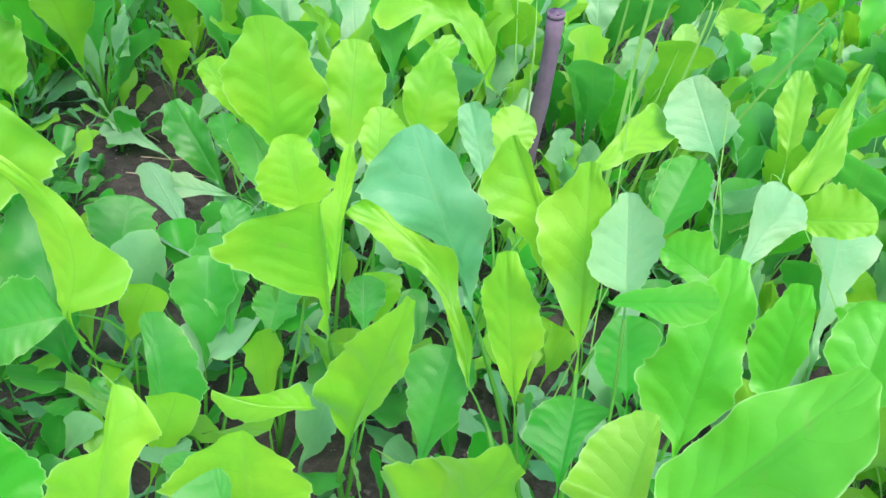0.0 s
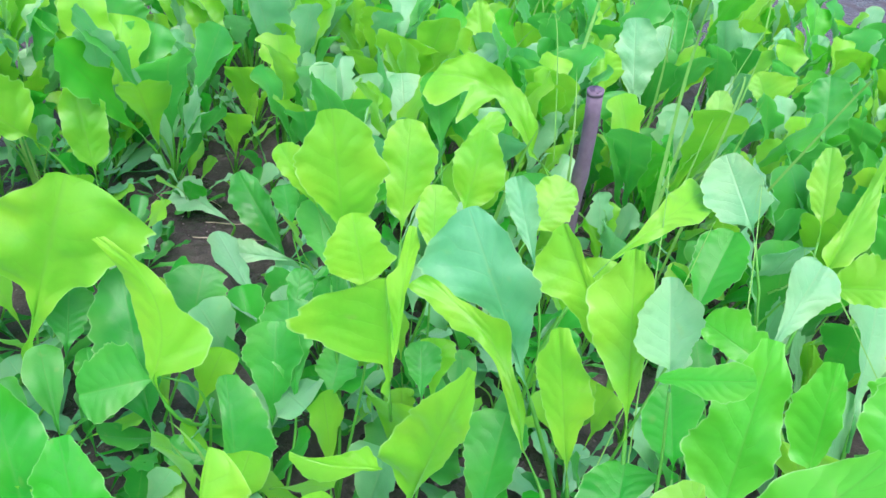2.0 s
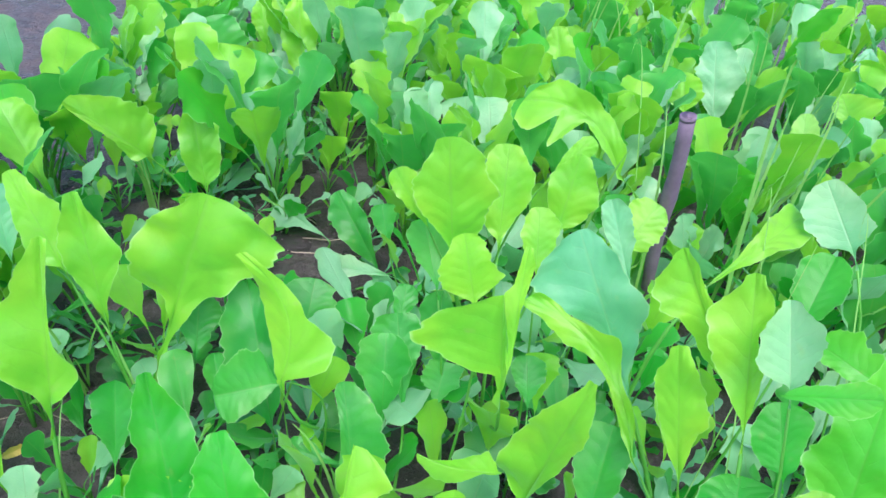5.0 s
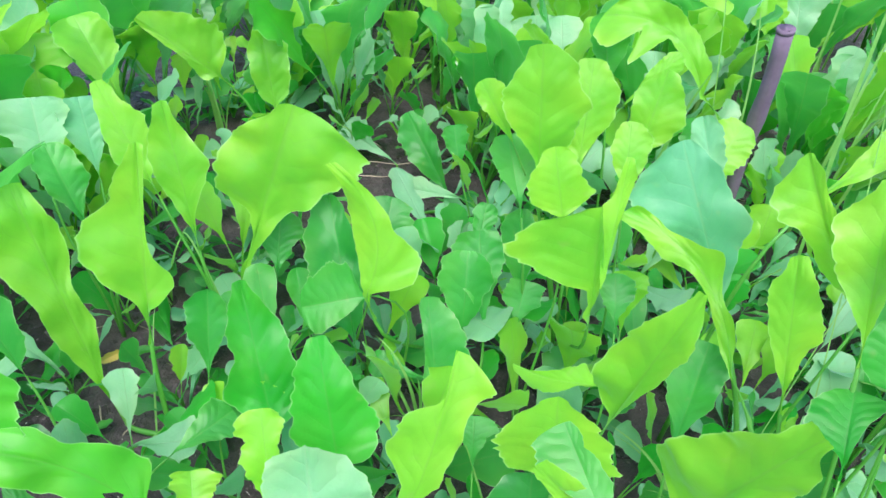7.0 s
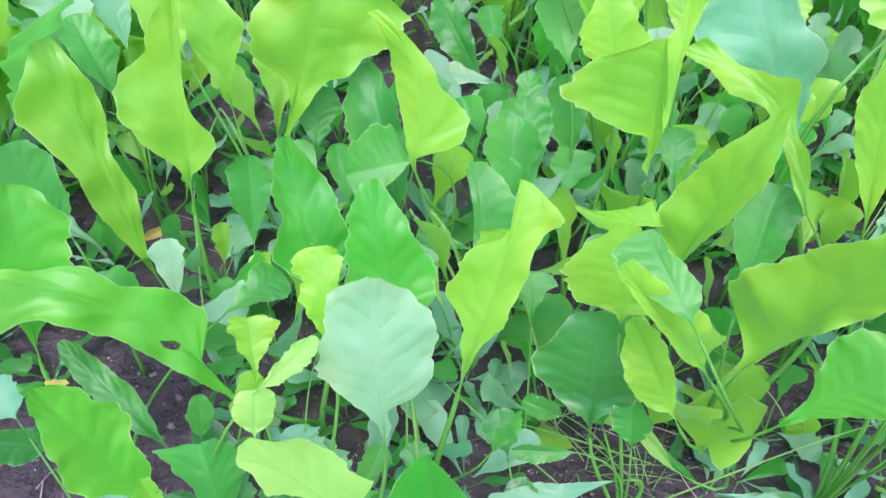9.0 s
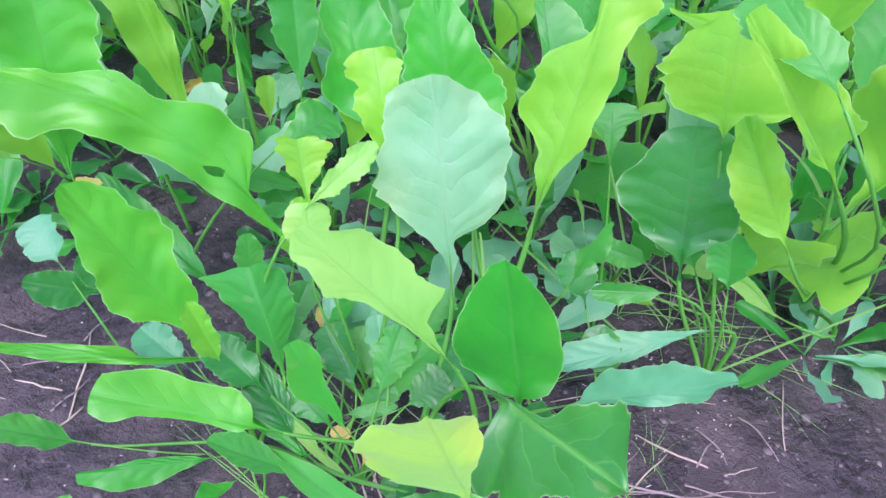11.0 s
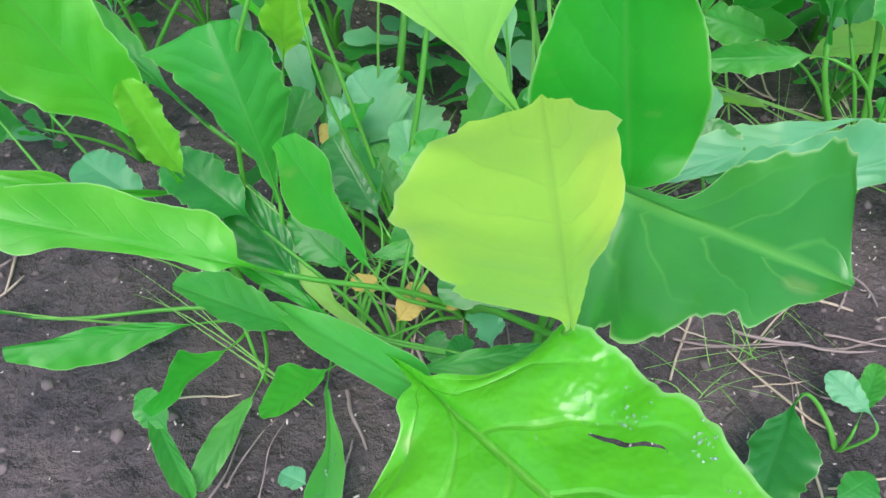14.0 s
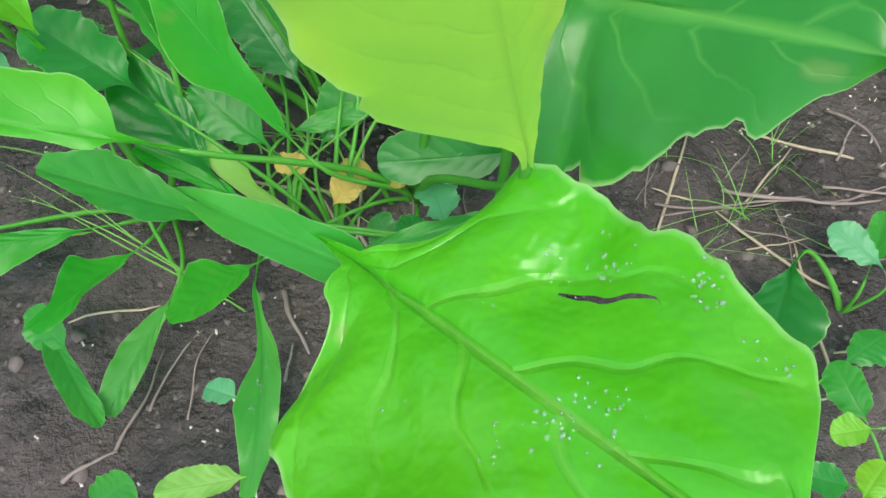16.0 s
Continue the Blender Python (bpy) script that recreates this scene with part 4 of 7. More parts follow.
leaf(p, "grey", (-0.1703, 0.0616, 0.0617), (-0.1813, 0.0857, 0.0753), (0.103, -0.452, 0.886), 0.0072, 0.0082, 0.0008, a=.7, b=.4, ser=.2, pucker=.012, seed=169)
leaf(p, "deep", (-0.1787, 0.0417, 0.0455), (-0.1672, 0.0583, 0.0590), (0.057, -0.654, 0.754), 0.0072, 0.0082, 0.0008, a=.7, b=.4, ser=.15, seed=170)
leaf(p, "deep", (-0.1514, 0.0391, 0.0402), (-0.1364, 0.0477, 0.0497), (-0.145, -0.607, 0.782), 0.0082, 0.0082, 0.0008, a=.7, b=.4, seed=172)
p = plant(-0.3077, 0.0930, "tall beet plant with deep green and vivid green leaves in soil")
leaf(p, "deep", (-0.3399, 0.0778, 0.0612), (-0.3664, 0.0657, 0.0786), (0.624, -0.459, 0.632), 0.0102, 0.0102, 0.0008, a=.5, b=.5, seed=46)
leaf(p, "vivid", (-0.3245, 0.0925, 0.1469), (-0.3221, 0.1181, 0.2274), (0.653, -0.727, 0.211), 0.0221, 0.0259, 0.0010, a=1.09, b=0.50, lobe=.3, seed=53)
leaf(p, "mid", (-0.2561, 0.1585, 0.1081), (-0.2338, 0.1921, 0.1115), (0.483, -0.400, 0.779), 0.0131, 0.0124, 0.0008, a=1.23, b=0.44, lobe=.3, seed=131)
p = plant(-0.3250, -0.0861, "low beet plant with fresh green leaves in soil")
leaf(p, "mid", (-0.3048, -0.0472, 0.0582), (-0.2908, -0.0257, 0.0603), (0.475, -0.383, 0.792), 0.0051, 0.0033, 0.0000, cup=(8, 8), twist=0, bend=.015, wave=.014, blunt=.2, ser=.03, left=(0.29, 0.41, 0.52, 0.64, 0.75, 0.86, 0.89, 0.91, 0.93, 0.96, 0.98, 1.00, 0.95, 0.79, 0.63, 0.47, 0.30), right_side=(0.46, 0.49, 0.53, 0.56, 0.60, 0.63, 0.69, 0.75, 0.82, 0.88, 0.95, 1.00, 0.86, 0.72, 0.58, 0.44, 0.30), lobe=.03, seed=47)
p = plant(-0.0101, 0.0144, "low beet plant with blue-green and fresh green leaves in soil")
leaf(p, "grey", (-0.0064, 0.0230, 0.0177), (-0.0187, 0.0358, 0.0182), (-0.356, -0.376, 0.855), 0.0051, 0.0051, 0.0008, a=.6, b=.5, seed=49)
leaf(p, "mid", (-0.0083, 0.0229, 0.0168), (0.0016, 0.0438, 0.0147), (-0.160, 0.176, 0.971), 0.0045, 0.0051, 0.0008, a=.6, b=.5, seed=50)
leaf(p, "deep", (-0.0331, 0.0188, 0.0180), (-0.0505, -0.0221, 0.0203), (-0.181, 0.133, 0.975), 0.0120, 0.0080, 0.0008, a=.5, b=.5, seed=51)
p = plant(-0.1992, 0.1390, "upright beet plant with yellow-green and deep green leaves in soil")
leaf(p, "vivid", (-0.2341, 0.1079, 0.0978), (-0.3339, 0.0772, 0.2032), (0.708, -0.459, 0.537), 0.0221, 0.0228, 0.0013, cup=(6, 14), slits=[(.275, -.05, .345, -.34, .2)], rows=70, cols=30, twist=0, bend=.015, blunt=.2, wave=.009, quilt=.5, side_bend=0.122, left=(0.07, 0.21, 0.33, 0.43, 0.51, 0.57, 0.59, 0.59, 0.60, 0.62, 0.64, 0.67, 0.76, 1.00, 0.81, 0.66, 0.54), right_side=(0.07, 0.04, 0.04, 0.04, 0.99, 1.00, 0.93, 0.84, 0.71, 0.50, 0.59, 0.72, 0.59, 0.34, 0.32, 0.27, 0.22), lobe=.03, ser=.10, seed=52)
leaf(p, "lush", (-0.2073, 0.1912, 0.1028), (-0.2413, 0.2392, 0.1829), (0.363, -0.723, 0.587), 0.0249, 0.0237, 0.0011, pucker=.008, twist=0, bend=.015, blunt=.2, cup=(16, 12), wave=.014, quilt=1.6, left=(0.06, 0.29, 0.53, 0.79, 0.98, 1.00, 0.96, 0.82, 0.63, 0.61, 0.62, 0.60, 0.54, 0.48, 0.36, 0.26, 0.22), right_side=(0.56, 0.62, 0.70, 0.78, 0.89, 1.00, 0.99, 0.96, 0.95, 0.96, 0.90, 0.77, 0.65, 0.56, 0.44, 0.28, 0.18), lobe=.03, ser=.10, seed=64)
p = plant(-0.2972, 0.2100, "tall beet plant with yellow-green and fresh green leaves in soil")
leaf(p, "bright", (-0.3429, 0.2129, 0.0779), (-0.3839, 0.2410, 0.2258), (0.641, -0.702, 0.311), 0.0324, 0.0168, 0.0013, cup=(8, 8), twist=0, bend=.015, blunt=.2, wave=.010, quilt=.6, left=(0.16, 0.18, 0.26, 0.35, 0.41, 0.47, 0.49, 0.47, 0.54, 0.67, 0.80, 0.91, 1.00, 0.89, 0.71, 0.42, 0.25), right_side=(0.09, 0.19, 0.32, 0.47, 0.62, 0.75, 0.67, 0.59, 0.51, 0.62, 0.80, 0.98, 1.00, 0.96, 0.74, 0.53, 0.38), lobe=.03, ser=.10, seed=54)
leaf(p, "bright", (-0.3051, 0.2313, 0.1480), (-0.3076, 0.2633, 0.2574), (0.533, -0.809, 0.249), 0.0400, 0.0200, 0.0008, twist=0, bend=.015, wave=.014, blunt=.2, cup=(8, 40), left=(0.13, 0.22, 0.39, 0.55, 0.72, 0.87, 1.00, 0.95, 0.90, 0.78, 0.65, 0.43, 0.40, 0.36, 0.29, 0.20, 0.11), right_side=(0.26, 0.51, 0.76, 1.00, 0.96, 0.53, 0.27, 0.16, 0.12, 0.10, 0.12, 0.13, 0.15, 0.18, 0.21, 0.22, 0.22), lobe=.03, ser=.10, seed=57)
leaf(p, "mid", (-0.2671, 0.2269, 0.1013), (-0.2742, 0.2554, 0.1515), (0.385, -0.778, 0.496), 0.0166, 0.0158, 0.0008, a=1.23, b=0.44, lobe=.3, seed=136)
p = plant(-0.3272, 0.1521, "upright beet plant with fresh green leaves in soil")
leaf(p, "mid", (-0.3512, 0.1670, 0.1505), (-0.3720, 0.1749, 0.2002), (0.674, -0.632, 0.382), 0.0163, 0.0157, 0.0012, twist=0, bend=.015, wave=.014, blunt=.2, cup=(12, 20), left=(0.09, 0.11, 0.13, 0.15, 0.19, 0.28, 0.37, 0.45, 0.62, 0.83, 1.00, 1.00, 1.00, 1.00, 1.00, 0.84, 0.68), right_side=(0.10, 0.28, 0.46, 0.59, 0.69, 0.79, 0.82, 0.85, 0.88, 0.91, 0.94, 0.97, 1.00, 0.97, 0.90, 0.78, 0.64), lobe=.03, ser=.10, seed=55)
p = plant(-0.2844, 0.3011, "tall beet plant with yellow-green and fresh green leaves in soil")
leaf(p, "bright", (-0.3058, 0.3044, 0.1578), (-0.3242, 0.3247, 0.2505), (0.512, -0.812, 0.280), 0.0176, 0.0222, 0.0014, twist=0, bend=.015, wave=.014, blunt=.2, cup=(10, 12), left=(0.09, 0.20, 0.31, 0.43, 0.54, 0.66, 0.77, 0.85, 0.93, 1.00, 0.95, 0.91, 0.86, 0.73, 0.56, 0.43, 0.36), right_side=(0.07, 0.12, 0.17, 0.28, 0.40, 0.52, 0.69, 0.86, 1.00, 0.89, 0.78, 0.67, 0.52, 0.37, 0.25, 0.21, 0.16), lobe=.03, ser=.10, seed=58)
leaf(p, "bright", (-0.3531, 0.3350, 0.1738), (-0.3908, 0.3529, 0.2395), (0.499, -0.720, 0.482), 0.0154, 0.0189, 0.0009, cup=(8, 8), twist=0, bend=.015, wave=.014, blunt=.2, left=(0.58, 0.60, 0.76, 0.93, 1.00, 0.97, 0.93, 0.90, 0.86, 0.83, 0.77, 0.70, 0.64, 0.57, 0.49, 0.41, 0.32), right_side=(0.08, 0.46, 0.59, 0.68, 0.78, 0.88, 0.93, 0.96, 0.99, 1.00, 0.86, 0.72, 0.59, 0.51, 0.43, 0.35, 0.29), lobe=.03, ser=.10, seed=59)
leaf(p, "mid", (-0.2561, 0.3342, 0.1048), (-0.2610, 0.3605, 0.1444), (0.287, -0.782, 0.554), 0.0184, 0.0184, 0.0008, a=1.09, b=0.50, lobe=.3, seed=143)
p = plant(-0.3278, 0.4057, "tall beet plant with yellow-green leaves in soil")
leaf(p, "bright", (-0.2787, 0.3232, 0.1092), (-0.2405, 0.3497, 0.2486), (0.234, -0.965, 0.119), 0.0395, 0.0631, 0.0021, twist=0, bend=.015, blunt=.2, cup=(8, 10), wave=.012, left=(0.04, 0.03, 0.03, 0.04, 0.05, 0.17, 0.29, 0.79, 0.98, 1.00, 0.98, 0.95, 0.88, 0.78, 0.61, 0.38, 0.28), right_side=(0.02, 0.04, 0.06, 0.09, 0.13, 0.19, 0.25, 0.34, 0.45, 0.56, 0.68, 0.80, 0.93, 0.99, 1.00, 0.97, 0.66), lobe=.03, ser=.10, seed=60)
p = plant(-0.1162, 0.3406, "tall beet plant with yellow-green and fresh green leaves in soil")
leaf(p, "bright", (-0.1692, 0.2811, 0.1468), (-0.2000, 0.3018, 0.2396), (0.363, -0.877, 0.316), 0.0174, 0.0341, 0.0008, twist=0, bend=.015, blunt=.2, cup=(-32, 8), wave=.012, ser=.08, side_bend=0.181, left=(0.09, 0.33, 0.57, 0.69, 0.82, 0.93, 0.96, 0.98, 1.00, 0.95, 0.85, 0.74, 0.64, 0.53, 0.41, 0.28, 0.22), right_side=(0.43, 0.82, 1.00, 0.98, 0.81, 0.63, 0.49, 0.36, 0.33, 0.30, 0.27, 0.23, 0.19, 0.15, 0.13, 0.13, 0.12), lobe=.03, seed=61)
leaf(p, "mid", (-0.0991, 0.3695, 0.1202), (-0.0986, 0.4028, 0.1563), (0.124, -0.731, 0.672), 0.0093, 0.0103, 0.0008, a=1.51, b=0.32, lobe=.3, seed=122)
p = plant(-0.1905, 0.3139, "upright beet plant with fresh green leaves in soil")
leaf(p, "mid", (-0.1813, 0.2939, 0.0873), (-0.2192, 0.3578, 0.1706), (0.210, -0.727, 0.654), 0.0274, 0.0186, 0.0010, a=.55, b=.5, seed=62)
leaf(p, "mid", (-0.2230, 0.3031, 0.0801), (-0.2394, 0.3303, 0.1132), (0.258, -0.681, 0.686), 0.0092, 0.0156, 0.0008, a=1.09, b=0.50, lobe=.3, seed=63)
leaf(p, "mid", (-0.1816, 0.3783, 0.0942), (-0.1810, 0.4170, 0.1347), (0.254, -0.701, 0.667), 0.0230, 0.0210, 0.0009, ser=.12, a=1.09, b=0.50, lobe=.3, seed=123)
p = plant(-0.0812, 0.2534, "tall beet plant with fresh green and yellow-green leaves in soil")
leaf(p, "mid", (-0.1093, 0.2580, 0.0875), (-0.1276, 0.2993, 0.1394), (0.093, -0.763, 0.639), 0.0083, 0.0287, 0.0008, twist=0, bend=.015, blunt=.2, cup=(10, 4), wave=.012, left=(0.18, 0.59, 1.00, 0.99, 0.91, 0.83, 0.75, 0.68, 0.67, 0.66, 0.66, 0.66, 0.70, 0.75, 0.79, 0.78, 0.65), right_side=(0.38, 0.49, 0.84, 0.92, 1.00, 0.99, 0.96, 0.93, 0.89, 0.86, 0.81, 0.75, 0.69, 0.63, 0.51, 0.37, 0.30), lobe=.03, ser=.10, seed=66)
leaf(p, "mid", (-0.1213, 0.2738, 0.0783), (-0.1630, 0.2756, 0.0851), (0.083, -0.714, 0.695), 0.0109, 0.0109, 0.0008, a=1.51, b=0.32, lobe=.3, seed=137)
leaf(p, "mid", (-0.0850, 0.3242, 0.1048), (-0.0998, 0.3620, 0.1585), (-0.016, -0.820, 0.573), 0.0217, 0.0191, 0.0009, ser=.1, a=0.95, b=0.26, lobe=.3, seed=140)
p = plant(-0.0158, 0.3901, "tall beet plant with yellow-green leaves in soil")
leaf(p, "bright", (-0.0166, 0.2774, 0.1745), (-0.0279, 0.2834, 0.2546), (0.062, -0.995, 0.083), 0.0569, 0.0062, 0.0012, twist=0, bend=.015, blunt=.2, cup=(4, 50), wave=.012, left=(0.03, 0.04, 0.05, 0.06, 0.08, 0.29, 0.47, 0.64, 0.78, 0.91, 1.00, 0.97, 0.94, 0.88, 0.72, 0.49, 0.18), right_side=(0.24, 0.38, 0.53, 0.65, 0.73, 0.81, 0.89, 0.97, 1.00, 0.92, 0.84, 0.77, 0.66, 0.49, 0.32, 0.19, 0.16), lobe=.03, ser=.10, seed=75)
leaf(p, "bright", (-0.0164, 0.2715, 0.2044), (-0.0170, 0.3042, 0.2789), (-0.181, -0.901, 0.394), 0.0137, 0.0068, 0.0000, twist=0, bend=.015, wave=.014, blunt=.2, cup=(25, 20), left=(0.11, 0.17, 0.24, 0.30, 0.38, 0.52, 0.67, 0.81, 0.93, 1.00, 0.79, 0.43, 0.37, 0.31, 0.25, 0.20, 0.16), right_side=(0.22, 0.22, 0.22, 0.23, 0.24, 0.26, 0.28, 0.30, 0.32, 0.45, 0.59, 0.73, 0.84, 0.92, 1.00, 0.73, 0.48), lobe=.03, ser=.10, seed=76)
leaf(p, "bright", (-0.0649, 0.3758, 0.2177), (-0.0783, 0.3801, 0.3071), (0.191, -0.979, 0.075), 0.0283, 0.0316, 0.0012, twist=0, bend=.015, wave=.014, blunt=.2, cup=(10, 6), quilt=1.2, left=(0.05, 0.16, 0.27, 0.38, 0.48, 0.61, 0.80, 0.95, 0.97, 1.00, 0.97, 0.87, 0.77, 0.63, 0.48, 0.37, 0.31), right_side=(0.44, 0.44, 0.60, 0.76, 0.85, 0.89, 0.92, 0.96, 1.00, 0.99, 0.95, 0.90, 0.85, 0.76, 0.67, 0.50, 0.29), lobe=.03, ser=.10, seed=95)
leaf(p, "bright", (-0.0882, 0.3935, 0.2249), (-0.1169, 0.4015, 0.2639), (0.270, -0.885, 0.380), 0.0093, 0.0152, 0.0008, a=1.23, b=0.44, lobe=.3, seed=96)
leaf(p, "bright", (-0.0261, 0.4661, 0.1711), (-0.0314, 0.5050, 0.2498), (0.009, -0.896, 0.444), 0.0204, 0.0267, 0.0010, cup=(8, 8), twist=0, bend=.015, wave=.014, blunt=.2, left=(0.07, 0.42, 0.63, 0.69, 0.75, 0.81, 0.87, 0.93, 0.96, 0.98, 1.00, 1.00, 0.98, 0.96, 0.86, 0.69, 0.57), right_side=(0.06, 0.17, 0.28, 0.40, 0.50, 0.60, 0.70, 0.80, 0.90, 0.99, 1.00, 0.96, 0.84, 0.72, 0.61, 0.52, 0.44), lobe=.03, ser=.10, seed=97)
p = plant(0.0101, 0.2502, "tall beet plant with yellow-green and fresh green leaves in soil")
leaf(p, "bright", (0.0063, 0.2231, 0.1419), (0.0222, 0.2160, 0.2588), (-0.474, -0.880, 0.011), 0.0256, 0.0135, 0.0010, bend=.03, twist=0, wave=.014, blunt=.2, cup=(14, 22), left=(0.06, 0.38, 0.70, 0.93, 1.00, 1.00, 0.96, 0.93, 0.87, 0.82, 0.76, 0.70, 0.58, 0.46, 0.33, 0.19, 0.14), right_side=(0.11, 0.13, 0.14, 0.21, 0.28, 0.40, 0.54, 0.69, 0.80, 0.87, 0.93, 1.00, 0.99, 0.87, 0.66, 0.39, 0.15), lobe=.03, ser=.10, seed=77)
leaf(p, "mid", (0.0053, 0.2933, 0.1541), (0.0003, 0.3181, 0.1771), (-0.067, -0.684, 0.726), 0.0120, 0.0160, 0.0008, a=1.23, b=0.44, lobe=.3, seed=126)
leaf(p, "bright", (0.0142, 0.3073, 0.1372), (0.0094, 0.3235, 0.1772), (-0.208, -0.915, 0.346), 0.0149, 0.0149, 0.0008, a=1.51, b=0.32, lobe=.3, seed=142)
p = plant(0.0125, 0.3225, "tall beet plant with fresh green and yellow-green leaves in soil")
leaf(p, "bright", (-0.0154, 0.2106, 0.1813), (-0.0642, 0.2083, 0.1893), (0.153, -0.655, 0.740), 0.0107, 0.0141, 0.0000, cup=(40, 20), twist=0, bend=.015, wave=.014, blunt=.2, side_bend=-0.061, left=(0.14, 0.12, 0.10, 0.08, 0.21, 0.37, 0.52, 0.68, 0.83, 0.93, 0.95, 0.98, 1.00, 0.98, 0.81, 0.65, 0.48), right_side=(0.11, 0.41, 0.70, 1.00, 0.89, 0.78, 0.67, 0.56, 0.46, 0.37, 0.28, 0.19, 0.10, 0.05, 0.03, 0.01, -0.01), lobe=.03, ser=.10, seed=78)
leaf(p, "bright", (0.0003, 0.3746, 0.2114), (-0.0048, 0.4021, 0.2510), (-0.058, -0.824, 0.564), 0.0127, 0.0177, 0.0008, cup=(8, 8), twist=0, bend=.015, wave=.014, blunt=.2, left=(0.12, 0.26, 0.40, 0.55, 0.67, 0.74, 0.81, 0.88, 0.95, 1.00, 0.95, 0.90, 0.85, 0.80, 0.74, 0.62, 0.50), right_side=(0.08, 0.21, 0.33, 0.45, 0.58, 0.70, 0.76, 0.80, 0.84, 0.88, 0.92, 0.96, 1.00, 0.91, 0.72, 0.55, 0.46), lobe=.03, ser=.10, seed=102)
p = plant(0.1293, 0.2748, "tall beet plant with blue-green and deep green leaves in soil")
leaf(p, "grey", (0.0650, 0.2914, 0.1908), (0.0148, 0.3263, 0.2832), (-0.001, -0.936, 0.353), 0.0401, 0.0253, 0.0013, twist=0, bend=.015, wave=.014, blunt=.2, cup=(8, 12), left=(0.04, 0.05, 0.05, 0.06, 0.07, 0.11, 0.22, 0.32, 0.46, 0.63, 0.79, 0.91, 1.00, 0.92, 0.84, 0.58, 0.34), right_side=(0.06, 0.22, 0.37, 0.53, 0.68, 0.81, 0.93, 1.00, 0.97, 0.95, 0.91, 0.83, 0.74, 0.65, 0.53, 0.40, 0.23), lobe=.03, ser=.10, seed=80)
leaf(p, "lush", (0.1771, 0.3306, 0.2265), (0.2006, 0.3724, 0.2660), (-0.324, -0.547, 0.772), 0.0196, 0.0196, 0.0008, ser=.1, a=1.09, b=0.50, lobe=.3, seed=113)
p = plant(0.1257, 0.1505, "tall beet plant with yellow-green and whitish green leaves in soil")
leaf(p, "bright", (0.0939, 0.2312, 0.2639), (0.0546, 0.2556, 0.3259), (-0.099, -0.946, 0.310), 0.0233, 0.0068, 0.0000, bend=-.03, cup=(8, 8), twist=0, wave=.014, blunt=.2, left=(0.06, 0.17, 0.27, 0.35, 0.37, 0.39, 0.41, 0.47, 0.54, 0.72, 1.00, 0.97, 0.94, 0.81, 0.69, 0.45, 0.26), right_side=(0.22, 0.53, 0.85, 0.96, 0.98, 0.99, 1.00, 0.94, 0.83, 0.73, 0.64, 0.60, 0.56, 0.57, 0.58, 0.40, 0.29), lobe=.03, ser=.10, seed=82)
leaf(p, "bright", (0.0970, 0.2045, 0.2614), (0.0838, 0.2336, 0.3322), (-0.286, -0.904, 0.319), 0.0210, 0.0095, 0.0008, cup=(8, 8), twist=0, bend=.015, wave=.014, blunt=.2, left=(0.07, 0.19, 0.31, 0.43, 0.55, 0.67, 0.77, 0.83, 0.90, 0.96, 0.98, 0.99, 1.00, 0.75, 0.51, 0.33, 0.22), right_side=(0.16, 0.27, 0.38, 0.49, 0.60, 0.66, 0.72, 0.75, 0.55, 0.34, 0.51, 0.75, 0.98, 1.00, 0.81, 0.55, 0.46), lobe=.03, ser=.10, seed=83)
leaf(p, "skylit", (0.1051, 0.1990, 0.2940), (0.0995, 0.2235, 0.3266), (-0.381, -0.770, 0.512), 0.0159, 0.0176, 0.0008, twist=0, bend=.015, wave=.014, blunt=.2, cup=(30, 34), quilt=1.6, left=(0.09, 0.40, 0.68, 0.90, 1.00, 0.99, 0.98, 0.96, 0.95, 0.94, 0.89, 0.79, 0.70, 0.59, 0.44, 0.30, 0.25), right_side=(0.41, 0.46, 0.52, 0.59, 0.66, 0.73, 0.81, 0.90, 0.98, 1.00, 0.98, 0.96, 0.82, 0.63, 0.43, 0.35, 0.29), lobe=.03, ser=.10, seed=84)
leaf(p, "vivid", (0.0881, 0.0910, 0.3045), (0.1177, 0.1018, 0.3647), (-0.704, -0.554, 0.445), 0.0136, 0.0157, 0.0009, cup=(8, 8), twist=0, bend=.015, wave=.014, blunt=.2, ser=.04, left=(0.11, 0.46, 0.81, 1.00, 0.99, 0.97, 0.94, 0.91, 0.91, 0.91, 0.91, 0.84, 0.69, 0.54, 0.44, 0.29, 0.23), right_side=(0.10, 0.26, 0.43, 0.55, 0.64, 0.73, 0.82, 0.88, 0.92, 0.96, 1.00, 0.97, 0.93, 0.89, 0.70, 0.45, 0.21), lobe=.03, seed=88)
leaf(p, "bright", (0.0941, 0.1145, 0.2709), (0.1012, 0.1381, 0.2972), (-0.458, -0.597, 0.658), 0.0250, 0.0053, 0.0008, cup=(8, 8), twist=0, bend=.015, wave=.014, blunt=.2, ser=.03, left=(1.00, 0.94, 0.87, 0.83, 0.79, 0.76, 0.75, 0.74, 0.72, 0.70, 0.66, 0.61, 0.57, 0.48, 0.39, 0.31, 0.26), right_side=(0.29, 0.46, 0.63, 0.81, 0.98, 1.00, 0.97, 0.94, 0.91, 0.89, 0.85, 0.80, 0.76, 0.71, 0.59, 0.43, 0.31), lobe=.03, seed=89)
